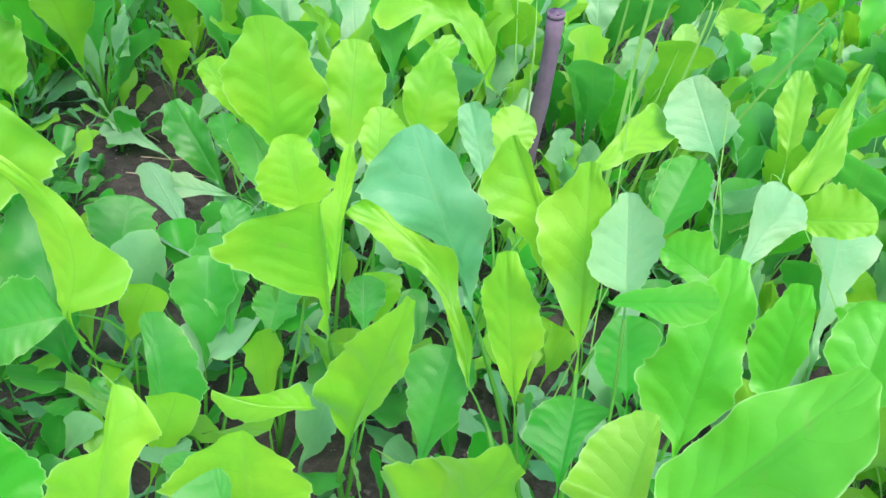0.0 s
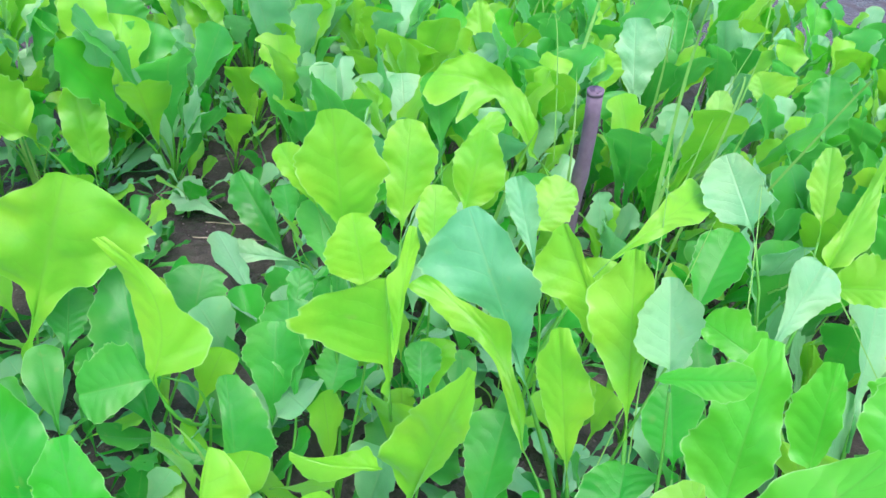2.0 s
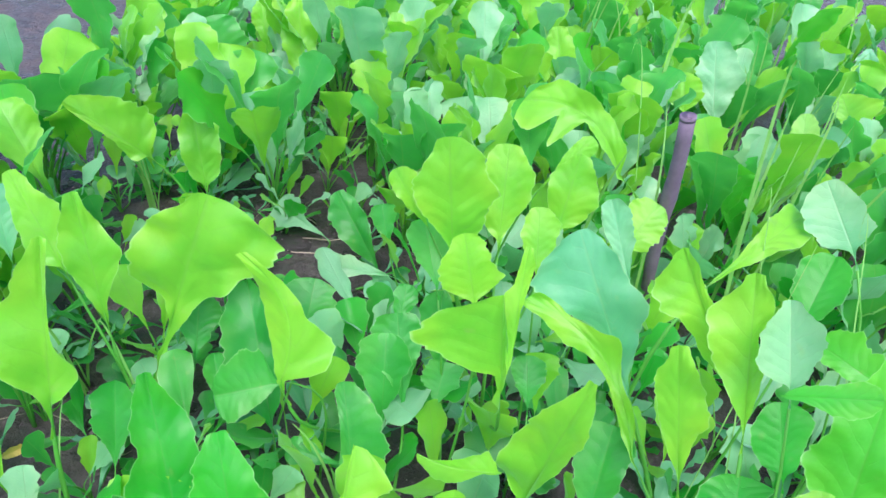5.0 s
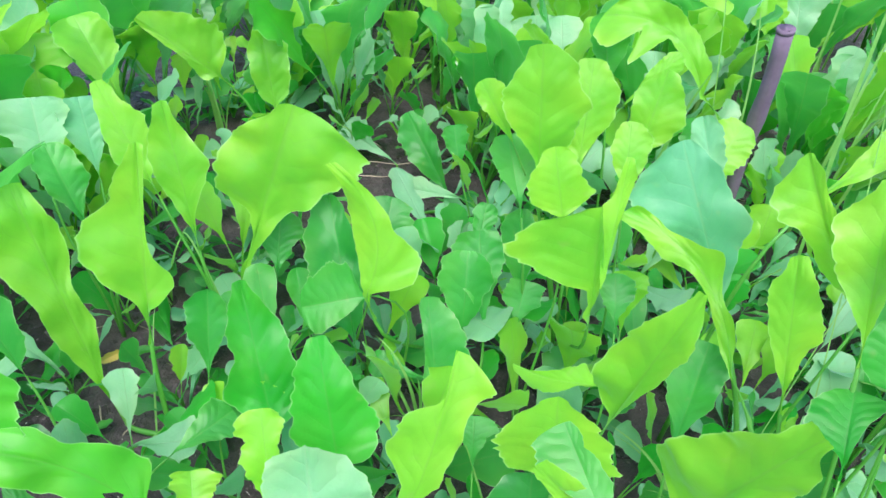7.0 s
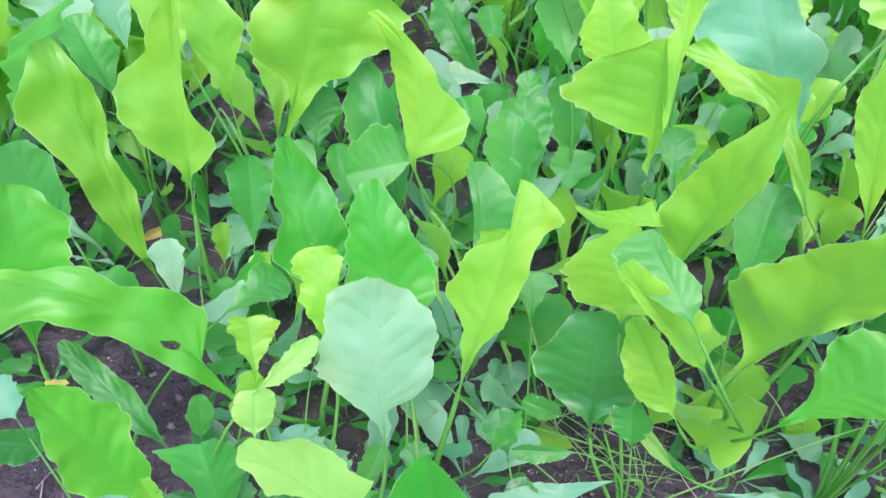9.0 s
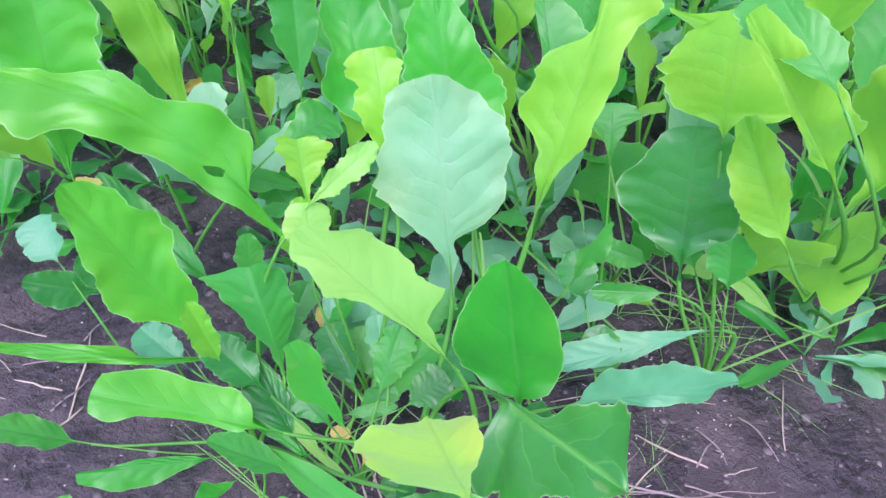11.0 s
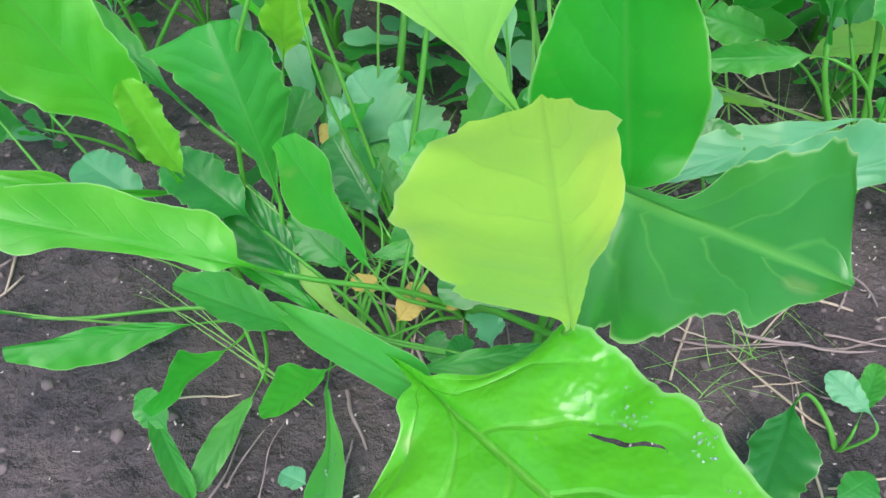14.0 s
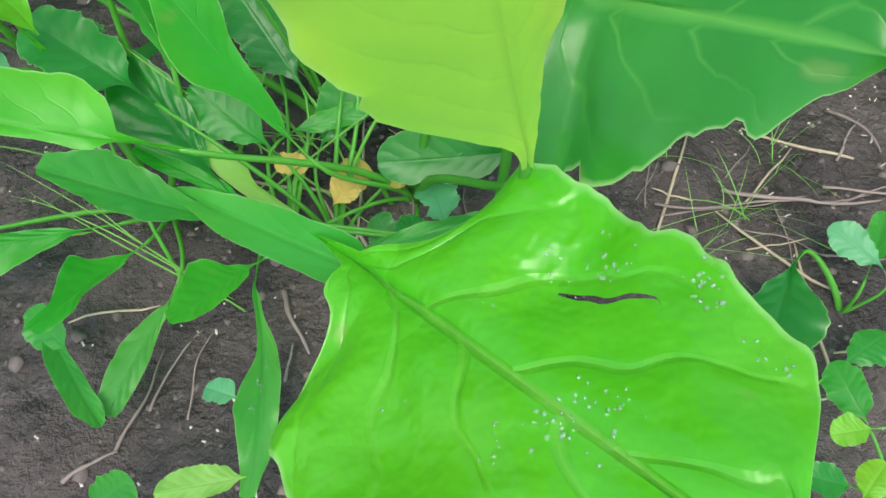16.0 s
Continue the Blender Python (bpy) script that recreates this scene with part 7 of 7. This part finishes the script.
# ---- stick, grass, straw and soil crumbs ----
def stick():
    foot, top = Vector((0.166, 0.598, 0.0)), Vector((0.125, 0.552, 0.281))
    foot.z = ground_z(foot.x, foot.y) - 0.03
    pts, radii = [], []
    for i in range(15):
        t = i / 14
        p = foot.lerp(top, t) + Vector((noise.noise(Vector((t * 3, 1, 0))), noise.noise(Vector((t * 3, 5, 0))), 0)) * 0.003
        knot = 0.0012 * math.exp(-(((t - 0.72) / 0.03) ** 2)) + 0.0010 * math.exp(-(((t - 0.45) / 0.03) ** 2))
        pts.append(p)
        radii.append(0.0062 + 0.0012 * t + knot + 0.0004 * noise.noise(Vector((t * 9, 2, 2))))
    root = new("stick")
    tagged(root, "upright weathered purple-brown wooden stick pushed into soil", "stick")
    part("shaft", tube_mesh("shaft", pts, radii, 14), BARK, root)
    d = (pts[-1] - pts[-2]).normalized()
    part("cut_end", tube_mesh("cut_end", [pts[-1] - d * 0.003, pts[-1] + d * 0.0012, pts[-1] + d * 0.0014, pts[-1] - d * 0.0006], [0.0076, 0.0078, 0.0058, 0.0030], 14), BARK, root, "frayed dark cut end")


stick()


def grass_blade(points, width, mat=None, fold=0.25):
    """A long grass blade along a curve through the points, folded along its middle."""
    pts = [Vector(p) for p in points]
    n, verts, faces = 12, [], []
    for i in range(n + 1):
        t = i / n
        p = pts[0] * (1 - t) ** 2 + pts[1] * 2 * t * (1 - t) + pts[2] * t * t
        d = ((pts[1] - pts[0]) * (1 - t) + (pts[2] - pts[1]) * t).normalized()
        side = d.cross(Vector((0.35, -1, 0.25))).normalized()
        up = side.cross(d).normalized()
        w = width * (1 - t) ** 0.6 * min(1, 0.5 + t * 3)
        verts += [tuple(p - side * w + up * w * fold), tuple(p), tuple(p + side * w + up * w * fold)]
    for i in range(n):
        for j in range(2):
            faces.append((i * 3 + j, i * 3 + j + 1, i * 3 + j + 4, i * 3 + j + 3))
    return verts, faces


def joined(name, pieces, mat):
    verts, faces = [], []
    for v, f in pieces:
        o = len(verts)
        verts += v
        faces += [tuple(k + o for k in q) for q in f]
    me = bpy.data.meshes.new(name)
    me.from_pydata(verts, [], faces)
    me.shade_smooth()
    me.materials.append(mat)
    return me


def tuft(seed, x, y, blades, height, spread, label="thin green grass tuft growing between beet plants"):
    rnd = random.Random(seed)
    root = new("grass_tuft")
    root.location = (x, y, ground_z(x, y))
    tagged(root, label, "grass", "grass tufts in the bed")
    for i in range(blades):
        az, h, s = rnd.uniform(0, 6.28), height * rnd.uniform(0.5, 1.0), spread * rnd.uniform(0.3, 1.0)
        foot = (rnd.uniform(-0.008, 0.008), rnd.uniform(-0.008, 0.008), -0.003)
        end = (math.cos(az) * s, math.sin(az) * s, h)
        mid = (end[0] * 0.25, end[1] * 0.25, h * rnd.uniform(0.6, 1.0))
        part("blade", joined("blade", [grass_blade([foot, mid, end], rnd.uniform(0.0009, 0.0019) * min(1.0, height / 0.09))], GRASS), GRASS, root)
    return root


def grass():
    rnd = random.Random(77)
    for k in range(26):
        x, y = rnd.uniform(-0.45, 0.55), rnd.uniform(0.15, 1.1)
        if not bare(x, y):
            tuft(500 + k, x, y, rnd.choice([5, 6, 8]), rnd.uniform(0.05, 0.14), rnd.uniform(0.03, 0.09))
    # low tufts round the plants in front
    for k, (x, y) in enumerate(((-0.21, 0.05), (-0.185, 0.06), (-0.24, 0.03), (-0.02, 0.16), (0.02, 0.15), (-0.05, 0.17), (-0.10, 0.09))):
        tuft(600 + k, x, y, 5 if y < 0.07 else 12, 0.045 if y < 0.1 else 0.028, 0.07 if y < 0.1 else 0.11)
    for k, (x, y) in enumerate(((-0.07, 0.07), (-0.045, 0.045), (-0.03, 0.07), (-0.06, 0.03))):
        tuft(620 + k, x, y, 11, 0.018, 0.035, "wispy pale grass seedlings on damp soil")


grass()


def tall_grass(foot, mid, top, width, label):
    root = new("tall_grass")
    root.location = foot
    o = Vector(foot)
    tagged(root, label, "grass", "tall grass in the bed")
    part("blade", joined("blade", [grass_blade([(0, 0, -0.004), Vector(mid) - o, Vector(top) - o], width)], GRASS), GRASS, root)


tall_grass((0.233, 0.531, 0.000), (0.192, 0.591, 0.388), (0.209, 0.566, 0.334), 0.0031, "pale green grass blade rising between beet plants")
tall_grass((0.271, 0.612, 0.000), (0.269, 0.579, 0.363), (0.263, 0.596, 0.290), 0.0027, "pale green grass blade rising between beet plants")
tall_grass((0.164, 0.863, 0.000), (0.187, 0.936, 0.335), (0.197, 0.926, 0.294), 0.0038, "pale green grass blade rising between beet plants")
tall_grass((0.162, 0.692, 0.000), (0.110, 0.809, 0.358), (0.102, 0.767, 0.259), 0.0011, "thin green grass blade rising between beet plants")
tall_grass((0.285, 0.609, 0.000), (0.375, 0.553, 0.404), (0.356, 0.563, 0.310), 0.0027, "pale green grass blade rising between beet plants")
tall_grass((0.209, 0.156, 0.000), (0.173, 0.368, 0.411), (0.191, 0.343, 0.294), 0.0008, "upright green grass blade rising between beet plants")
tall_grass((0.169, 0.244, 0.000), (0.145, 0.426, 0.384), (0.146, 0.384, 0.281), 0.0008, "thin green grass blade rising between beet plants")
tall_grass((0.121, 0.261, 0.000), (0.193, 0.387, 0.358), (0.175, 0.355, 0.258), 0.0008, "thin green grass blade rising between beet plants")
tall_grass((0.488, 0.285, 0.000), (0.131, 0.331, 0.411), (0.238, 0.309, 0.252), 0.0006, "thin green grass blade rising between beet plants")
tall_grass((-0.199, 0.104, 0.024), (-0.193, 0.111, 0.140), (-0.179, 0.119, 0.153), 0.0006, "pale green grass blade rising between beet plants")
tall_grass((-0.120, 0.088, 0.017), (-0.135, 0.114, 0.135), (-0.135, 0.113, 0.117), 0.0011, "pale green grass blade rising between beet plants")
tall_grass((-0.134, 0.099, 0.018), (-0.137, 0.122, 0.125), (-0.143, 0.123, 0.120), 0.0008, "pale green grass blade rising between beet plants")
tall_grass((-0.204, -0.004, 0.025), (-0.246, 0.009, 0.042), (-0.270, 0.021, 0.046), 0.0005, "thin green grass blade rising between beet plants")
tall_grass((-0.203, -0.003, 0.024), (-0.247, 0.011, 0.043), (-0.264, 0.034, 0.049), 0.0004, "thin green grass blade rising between beet plants")
tall_grass((-0.160, 0.025, 0.021), (-0.234, 0.047, 0.086), (-0.232, 0.050, 0.080), 0.0004, "thin green grass blade rising between beet plants")
tall_grass((-0.249, 0.019, 0.027), (-0.286, 0.005, 0.038), (-0.327, 0.001, 0.051), 0.0009, "blue-green grass blade rising between beet plants")
tall_grass((-0.219, 0.017, 0.025), (-0.151, 0.049, 0.068), (-0.154, 0.050, 0.058), 0.0005, "thin green grass blade rising between beet plants")
tall_grass((-0.125, 0.050, 0.017), (-0.063, 0.075, 0.063), (-0.065, 0.062, 0.049), 0.0005, "thin green grass blade rising between beet plants")
tall_grass((-0.039, 0.179, 0.004), (-0.086, 0.195, 0.138), (-0.082, 0.193, 0.121), 0.0009, "pale green grass blade rising between beet plants")
tall_grass((-0.143, 0.189, 0.019), (-0.113, 0.191, 0.087), (-0.107, 0.186, 0.105), 0.0009, "pale green grass blade rising between beet plants")
tall_grass((-0.037, 0.105, 0.003), (0.118, 0.150, 0.143), (0.111, 0.141, 0.128), 0.0013, "pale green grass blade rising between beet plants")
tall_grass((-0.029, 0.139, 0.002), (-0.155, 0.176, 0.077), (-0.131, 0.177, 0.062), 0.0009, "thin green grass blade rising between beet plants")
tall_grass((0.036, 0.172, 0.000), (-0.075, 0.151, 0.060), (-0.108, 0.161, 0.039), 0.0010, "thin green grass blade rising between beet plants")
tall_grass((-0.307, 0.202, 0.028), (-0.324, 0.254, 0.106), (-0.324, 0.265, 0.113), 0.0009, "pale green grass blade rising between beet plants")
tall_grass((-0.272, 0.293, 0.028), (-0.326, 0.329, 0.154), (-0.327, 0.322, 0.133), 0.0014, "pale green grass blade rising between beet plants")
tall_grass((-0.197, -0.008, 0.024), (-0.240, 0.012, 0.047), (-0.268, 0.021, 0.060), 0.0004, "thin green grass blade rising between beet plants")
tall_grass((-0.198, -0.007, 0.024), (-0.246, 0.013, 0.052), (-0.266, 0.013, 0.053), 0.0004, "thin green grass blade rising between beet plants")
tall_grass((-0.214, 0.022, 0.025), (-0.182, 0.043, 0.052), (-0.179, 0.053, 0.034), 0.0005, "thin green grass blade rising between beet plants")
tall_grass((-0.088, 0.030, 0.012), (-0.054, 0.037, 0.026), (-0.048, 0.038, 0.022), 0.0003, "thin green grass blade rising between beet plants")


def far_grass():
    """Pale blades that stand above the plants further off."""
    rnd = random.Random(41)
    for k in range(46):
        x, y = rnd.uniform(0.05, 0.62), rnd.uniform(0.5, 1.25)
        z, h = ground_z(x, y), rnd.uniform(0.17, 0.30)
        dx, dy = rnd.uniform(-0.07, 0.07), rnd.uniform(-0.05, 0.05)
        tall_grass((x, y, z), (x + dx * 0.2, y + dy * 0.2, z + h * 0.7), (x + dx, y + dy, z + h), rnd.uniform(0.0016, 0.0038), "pale green grass blade rising between beet plants")


far_grass()


def straw_bits():
    """Loose straw on the soil, each piece a thing of its own."""
    rnd = random.Random(9)
    zones = ((-0.01, 0.09, 0.09), (-0.05, 0.05, 0.06), (-0.19, 0.05, 0.05), (-0.23, 0.6, 0.1), (-0.17, 0.45, 0.08), (-0.35, 0.05, 0.08), (-0.38, 0.27, 0.08), (0.02, 0.2, 0.08), (0.2, 0.7, 0.08), (-0.08, 0.22, 0.06))
    for k in range(84):
        zx, zy, zr = zones[k % len(zones)]
        x, y, az, ln = zx + rnd.gauss(0, zr * 0.6), zy + rnd.gauss(0, zr * 0.6), rnd.uniform(0, 3.14), rnd.uniform(0.012, 0.06)
        r = rnd.uniform(0.0003, 0.0007)
        pts = []
        for i in range(6):
            t = i / 5 - 0.5
            px, py = x + math.cos(az) * ln * t + rnd.gauss(0, 0.0003), y + math.sin(az) * ln * t + rnd.gauss(0, 0.0003)
            pts.append((px, py, ground_z(px, py) + r * 0.8 + abs(t) * 0.002 * (k % 3)))
        me = tube_mesh("straw", pts, [r * 0.8, r, r, r, r * 0.9, r * 0.5], 6)
        me.materials.append(STRAW)
        tagged(new("straw", me), "dry pale straw stem lying on the soil", "straw", "straw on the soil")


def twig(x0, y0, x1, y1, r, lift, name="twig"):
    """A dry twig on the soil."""
    rnd = random.Random(int(x0 * 9999) + int(y1 * 777))
    pts, n = [], 16
    d = math.hypot(x1 - x0, y1 - y0)
    bow, turn = d * rnd.uniform(0.02, 0.06) * rnd.choice((-1, 1)), rnd.uniform(0, 6.28)
    for i in range(n):
        t = i / (n - 1)
        off = bow * math.sin(3.14 * t) + 0.012 * d * math.sin(9 * t + turn)
        x, y = x0 + (x1 - x0) * t - (y1 - y0) / d * off, y0 + (y1 - y0) * t + (x1 - x0) / d * off
        near = [ground_z(x + (x1 - x0) * q, y + (y1 - y0) * q) for q in (-0.15, -0.08, 0.0, 0.08, 0.15)]
        pts.append((x, y, 0.6 * sum(near) / 5 + 0.4 * max(near) + r * 0.8 + lift * math.sin(3.14 * t)))
    me = tube_mesh(name, pts, [0.62 * r * (1 - 0.5 * i / (n - 1)) * (1 + 0.12 * math.sin(23 * i / n + turn)) for i in range(n)], 7)
    me.materials.append(CUT_WOOD)
    tagged(new(name, me), "thin dry grey-brown twig lying on damp soil", "twig", "twigs on the soil")


twig(-0.0713, 0.0454, 0.0080, 0.0605, 0.0009, 0.002)
twig(-0.0480, 0.0535, 0.0089, 0.0570, 0.0013, 0.003)
twig(-0.0694, 0.0423, -0.0162, 0.0564, 0.0006, 0.001)
twig(-0.0453, 0.0602, -0.0337, 0.0766, 0.0005, 0.004)
twig(-0.0042, 0.0945, 0.0129, 0.0772, 0.0010, 0.003)
twig(-0.0412, 0.0397, -0.0122, 0.0334, 0.0005, 0.001)
twig(-0.0296, 0.0501, -0.0247, 0.0274, 0.0004, 0.001)
twig(-0.0773, 0.0466, -0.0682, 0.0654, 0.0004, 0.006)
twig(-0.0743, 0.0448, -0.0723, 0.0671, 0.0004, 0.006)
twig(-0.2266, -0.0514, -0.2216, -0.0203, 0.0009, 0.001)
twig(-0.2207, -0.0393, -0.2112, -0.0134, 0.0007, 0.001)
twig(-0.2083, -0.0411, -0.2086, -0.0131, 0.0005, 0.001)
twig(-0.2379, -0.0607, -0.2258, -0.0513, 0.0011, 0.001)
twig(-0.1895, 0.0009, -0.1762, -0.0200, 0.0014, 0.001)
twig(-0.1831, -0.0279, -0.1820, -0.0171, 0.0009, 0.001)
twig(-0.1552, 0.0449, -0.1516, 0.0316, 0.0008, 0.001)
twig(-0.1362, 0.0432, -0.1329, 0.0278, 0.0006, 0.001)
twig(-0.0101, 0.0608, 0.0351, 0.0590, 0.0009, 0.002)
twig(-0.0082, 0.0542, 0.0363, 0.0665, 0.0007, 0.001)
twig(-0.0042, 0.0719, 0.0080, 0.0923, 0.0009, 0.002)
twig(0.0202, 0.1074, 0.0391, 0.0835, 0.0009, 0.002)
twig(-0.3464, 0.0209, -0.3370, 0.0450, 0.0011, 0.002)
twig(-0.3784, 0.0433, -0.3484, 0.0597, 0.0007, 0.002)
twig(-0.3229, -0.0498, -0.3201, -0.0306, 0.0008, 0.001)
twig(-0.0146, 0.0346, 0.0087, 0.0343, 0.0007, 0.001)
twig(-0.3547, 0.0660, -0.3466, 0.0825, 0.0009, 0.001)
twig(0.0010, 0.1625, 0.0233, 0.1464, 0.0009, 0.001)
twig(-0.1806, 0.3910, -0.1510, 0.3574, 0.0010, 0.002)
straw_bits()


def crumbs():
    """Crumbs of soil and grit."""
    rnd = random.Random(21)
    pieces = []
    for k in range(5200):
        if k % 2:
            x, y = rnd.gauss(-0.1, 0.2), rnd.uniform(-0.12, 0.35)
        else:
            x, y = rnd.uniform(-0.8, 0.7), rnd.uniform(0.0, 1.2)
        r = rnd.choice([0.0005, 0.0006, 0.0008, 0.001, 0.0016, 0.001, 0.0012, 0.0009, 0.0025]) * rnd.uniform(0.6, 1.3)
        z = ground_z(x, y)
        v = []
        for dz, rr, n in ((-0.5, 0.9, 5), (0.1, 1.0, 5), (0.45, 0.5, 5)):
            for i in range(n):
                t = 6.283 * i / n + dz
                q = r * rr * rnd.uniform(0.55, 1.4)
                v.append((x + math.cos(t) * q, y + math.sin(t) * q, z + r * dz))
        f = [tuple(range(10, 15))]
        for lv in range(2):
            for i in range(5):
                j = (i + 1) % 5
                f.append((lv * 5 + i, lv * 5 + j, lv * 5 + 5 + j, lv * 5 + 5 + i))
        pieces.append((v, f))
    me = joined("soil_crumbs", pieces, CRUMB)
    tagged(new("soil_crumbs", me), "loose crumbs of grey-brown soil and grit", "soil", kind="stuff")


crumbs()


def grit():
    """Pale grains and flecks of dry straw and shell."""
    rnd = random.Random(33)
    pieces = []
    for k in range(1100):
        x, y = (rnd.gauss(-0.12, 0.13), rnd.uniform(-0.1, 0.25)) if k % 3 else (rnd.uniform(-0.45, 0.4), rnd.uniform(0.1, 0.8))
        az, ln, w = rnd.uniform(0, 6.28), rnd.choice([0.0004, 0.0005, 0.0006, 0.0008, 0.0014]) * rnd.uniform(0.6, 1.3), rnd.uniform(0.0002, 0.0004)
        z = ground_z(x, y) + 0.0003
        c, s = math.cos(az), math.sin(az)
        v = [(x + c * p - s * q, y + s * p + c * q, z + h) for p, q, h in ((-ln, -w, 0), (ln, -w, 0), (ln * 0.8, w, 0), (-ln * 0.9, w, 0), (-ln * 0.6, -w * 0.5, w), (ln * 0.7, 0, w * 1.2), (-ln * 0.5, w * 0.6, w))]
        pieces.append((v, [(0, 1, 5, 4), (1, 2, 5), (2, 3, 6, 5), (3, 0, 4, 6), (4, 5, 6)]))
    me = joined("pale_grit", pieces, GRIT)
    tagged(new("pale_grit", me), "pale grains and flecks scattered on damp soil", "grit", kind="stuff")


grit()


def drops(ob, rows, cols, wing, spots, size, label, seed):
    """Water drops lying on a leaf. spots: places along and across the blade, and how many lie there."""
    rnd = random.Random(seed)
    me, o = ob.data, Vector(ob.parent.location)
    pieces = []
    along = [(1 + wing) * (0.35 * q + 0.65 * (0.5 - 0.5 * math.cos(math.pi * q))) - wing for q in (i / rows for i in range(rows + 1))]
    for cs, cu, n in spots:
        for _ in range(n):
            at = cs + rnd.gauss(0, 0.022)
            i = min(range(1, rows), key=lambda q: abs(along[q] - at))
            j = min(cols - 1, max(1, round((cu + rnd.gauss(0, 0.06) + 1) * cols / 2)))
            v = me.vertices[i * (cols + 1) + j]
            r = rnd.uniform(*size)
            up = v.normal if v.normal.z > 0 else -v.normal
            e1 = up.cross(Vector((1, 0, 0))).normalized()
            e2 = up.cross(e1)
            c = o + v.co + e1 * rnd.uniform(-0.001, 0.001) + e2 * rnd.uniform(-0.001, 0.001)
            ring, f = [], []
            for q, hh in ((1.0, -0.15), (0.95, 0.25), (0.7, 0.5), (0.3, 0.66)):
                for k in range(8):
                    t = 6.2832 * k / 8
                    ring.append(tuple(c + (e1 * math.cos(t) + e2 * math.sin(t)) * (r * q) + up * (r * hh)))
            for lv in range(3):
                for k in range(8):
                    k2 = (k + 1) % 8
                    f.append((lv * 8 + k, lv * 8 + k2, lv * 8 + 8 + k2, lv * 8 + 8 + k))
            f += [tuple(range(24, 32)), tuple(range(7, -1, -1))]
            pieces.append((ring, f))
    tagged(new("water_drops", joined("water_drops", pieces, WATER)), label, "water", kind="stuff")


drops(big_leaf, 170, 130, 0.3, ((0.51, -0.73, 20), (0.44, -0.62, 8), (0.69, -0.83, 24), (0.64, 0.05, 30), (0.71, -0.05, 14), (0.60, 0.22, 10), (0.82, -0.80, 10), (0.35, 0.35, 5), (0.4, -0.2, 4)), (0.00015, 0.0005), "small clear water drops lying on the large leaf", 3)
drops(KNOWN[21], 58, 20, 0.24, ((0.5, 0.1, 9), (0.62, 0.2, 7), (0.4, -0.2, 4)), (0.00012, 0.0003), "small clear water drops on a low leaf", 5)
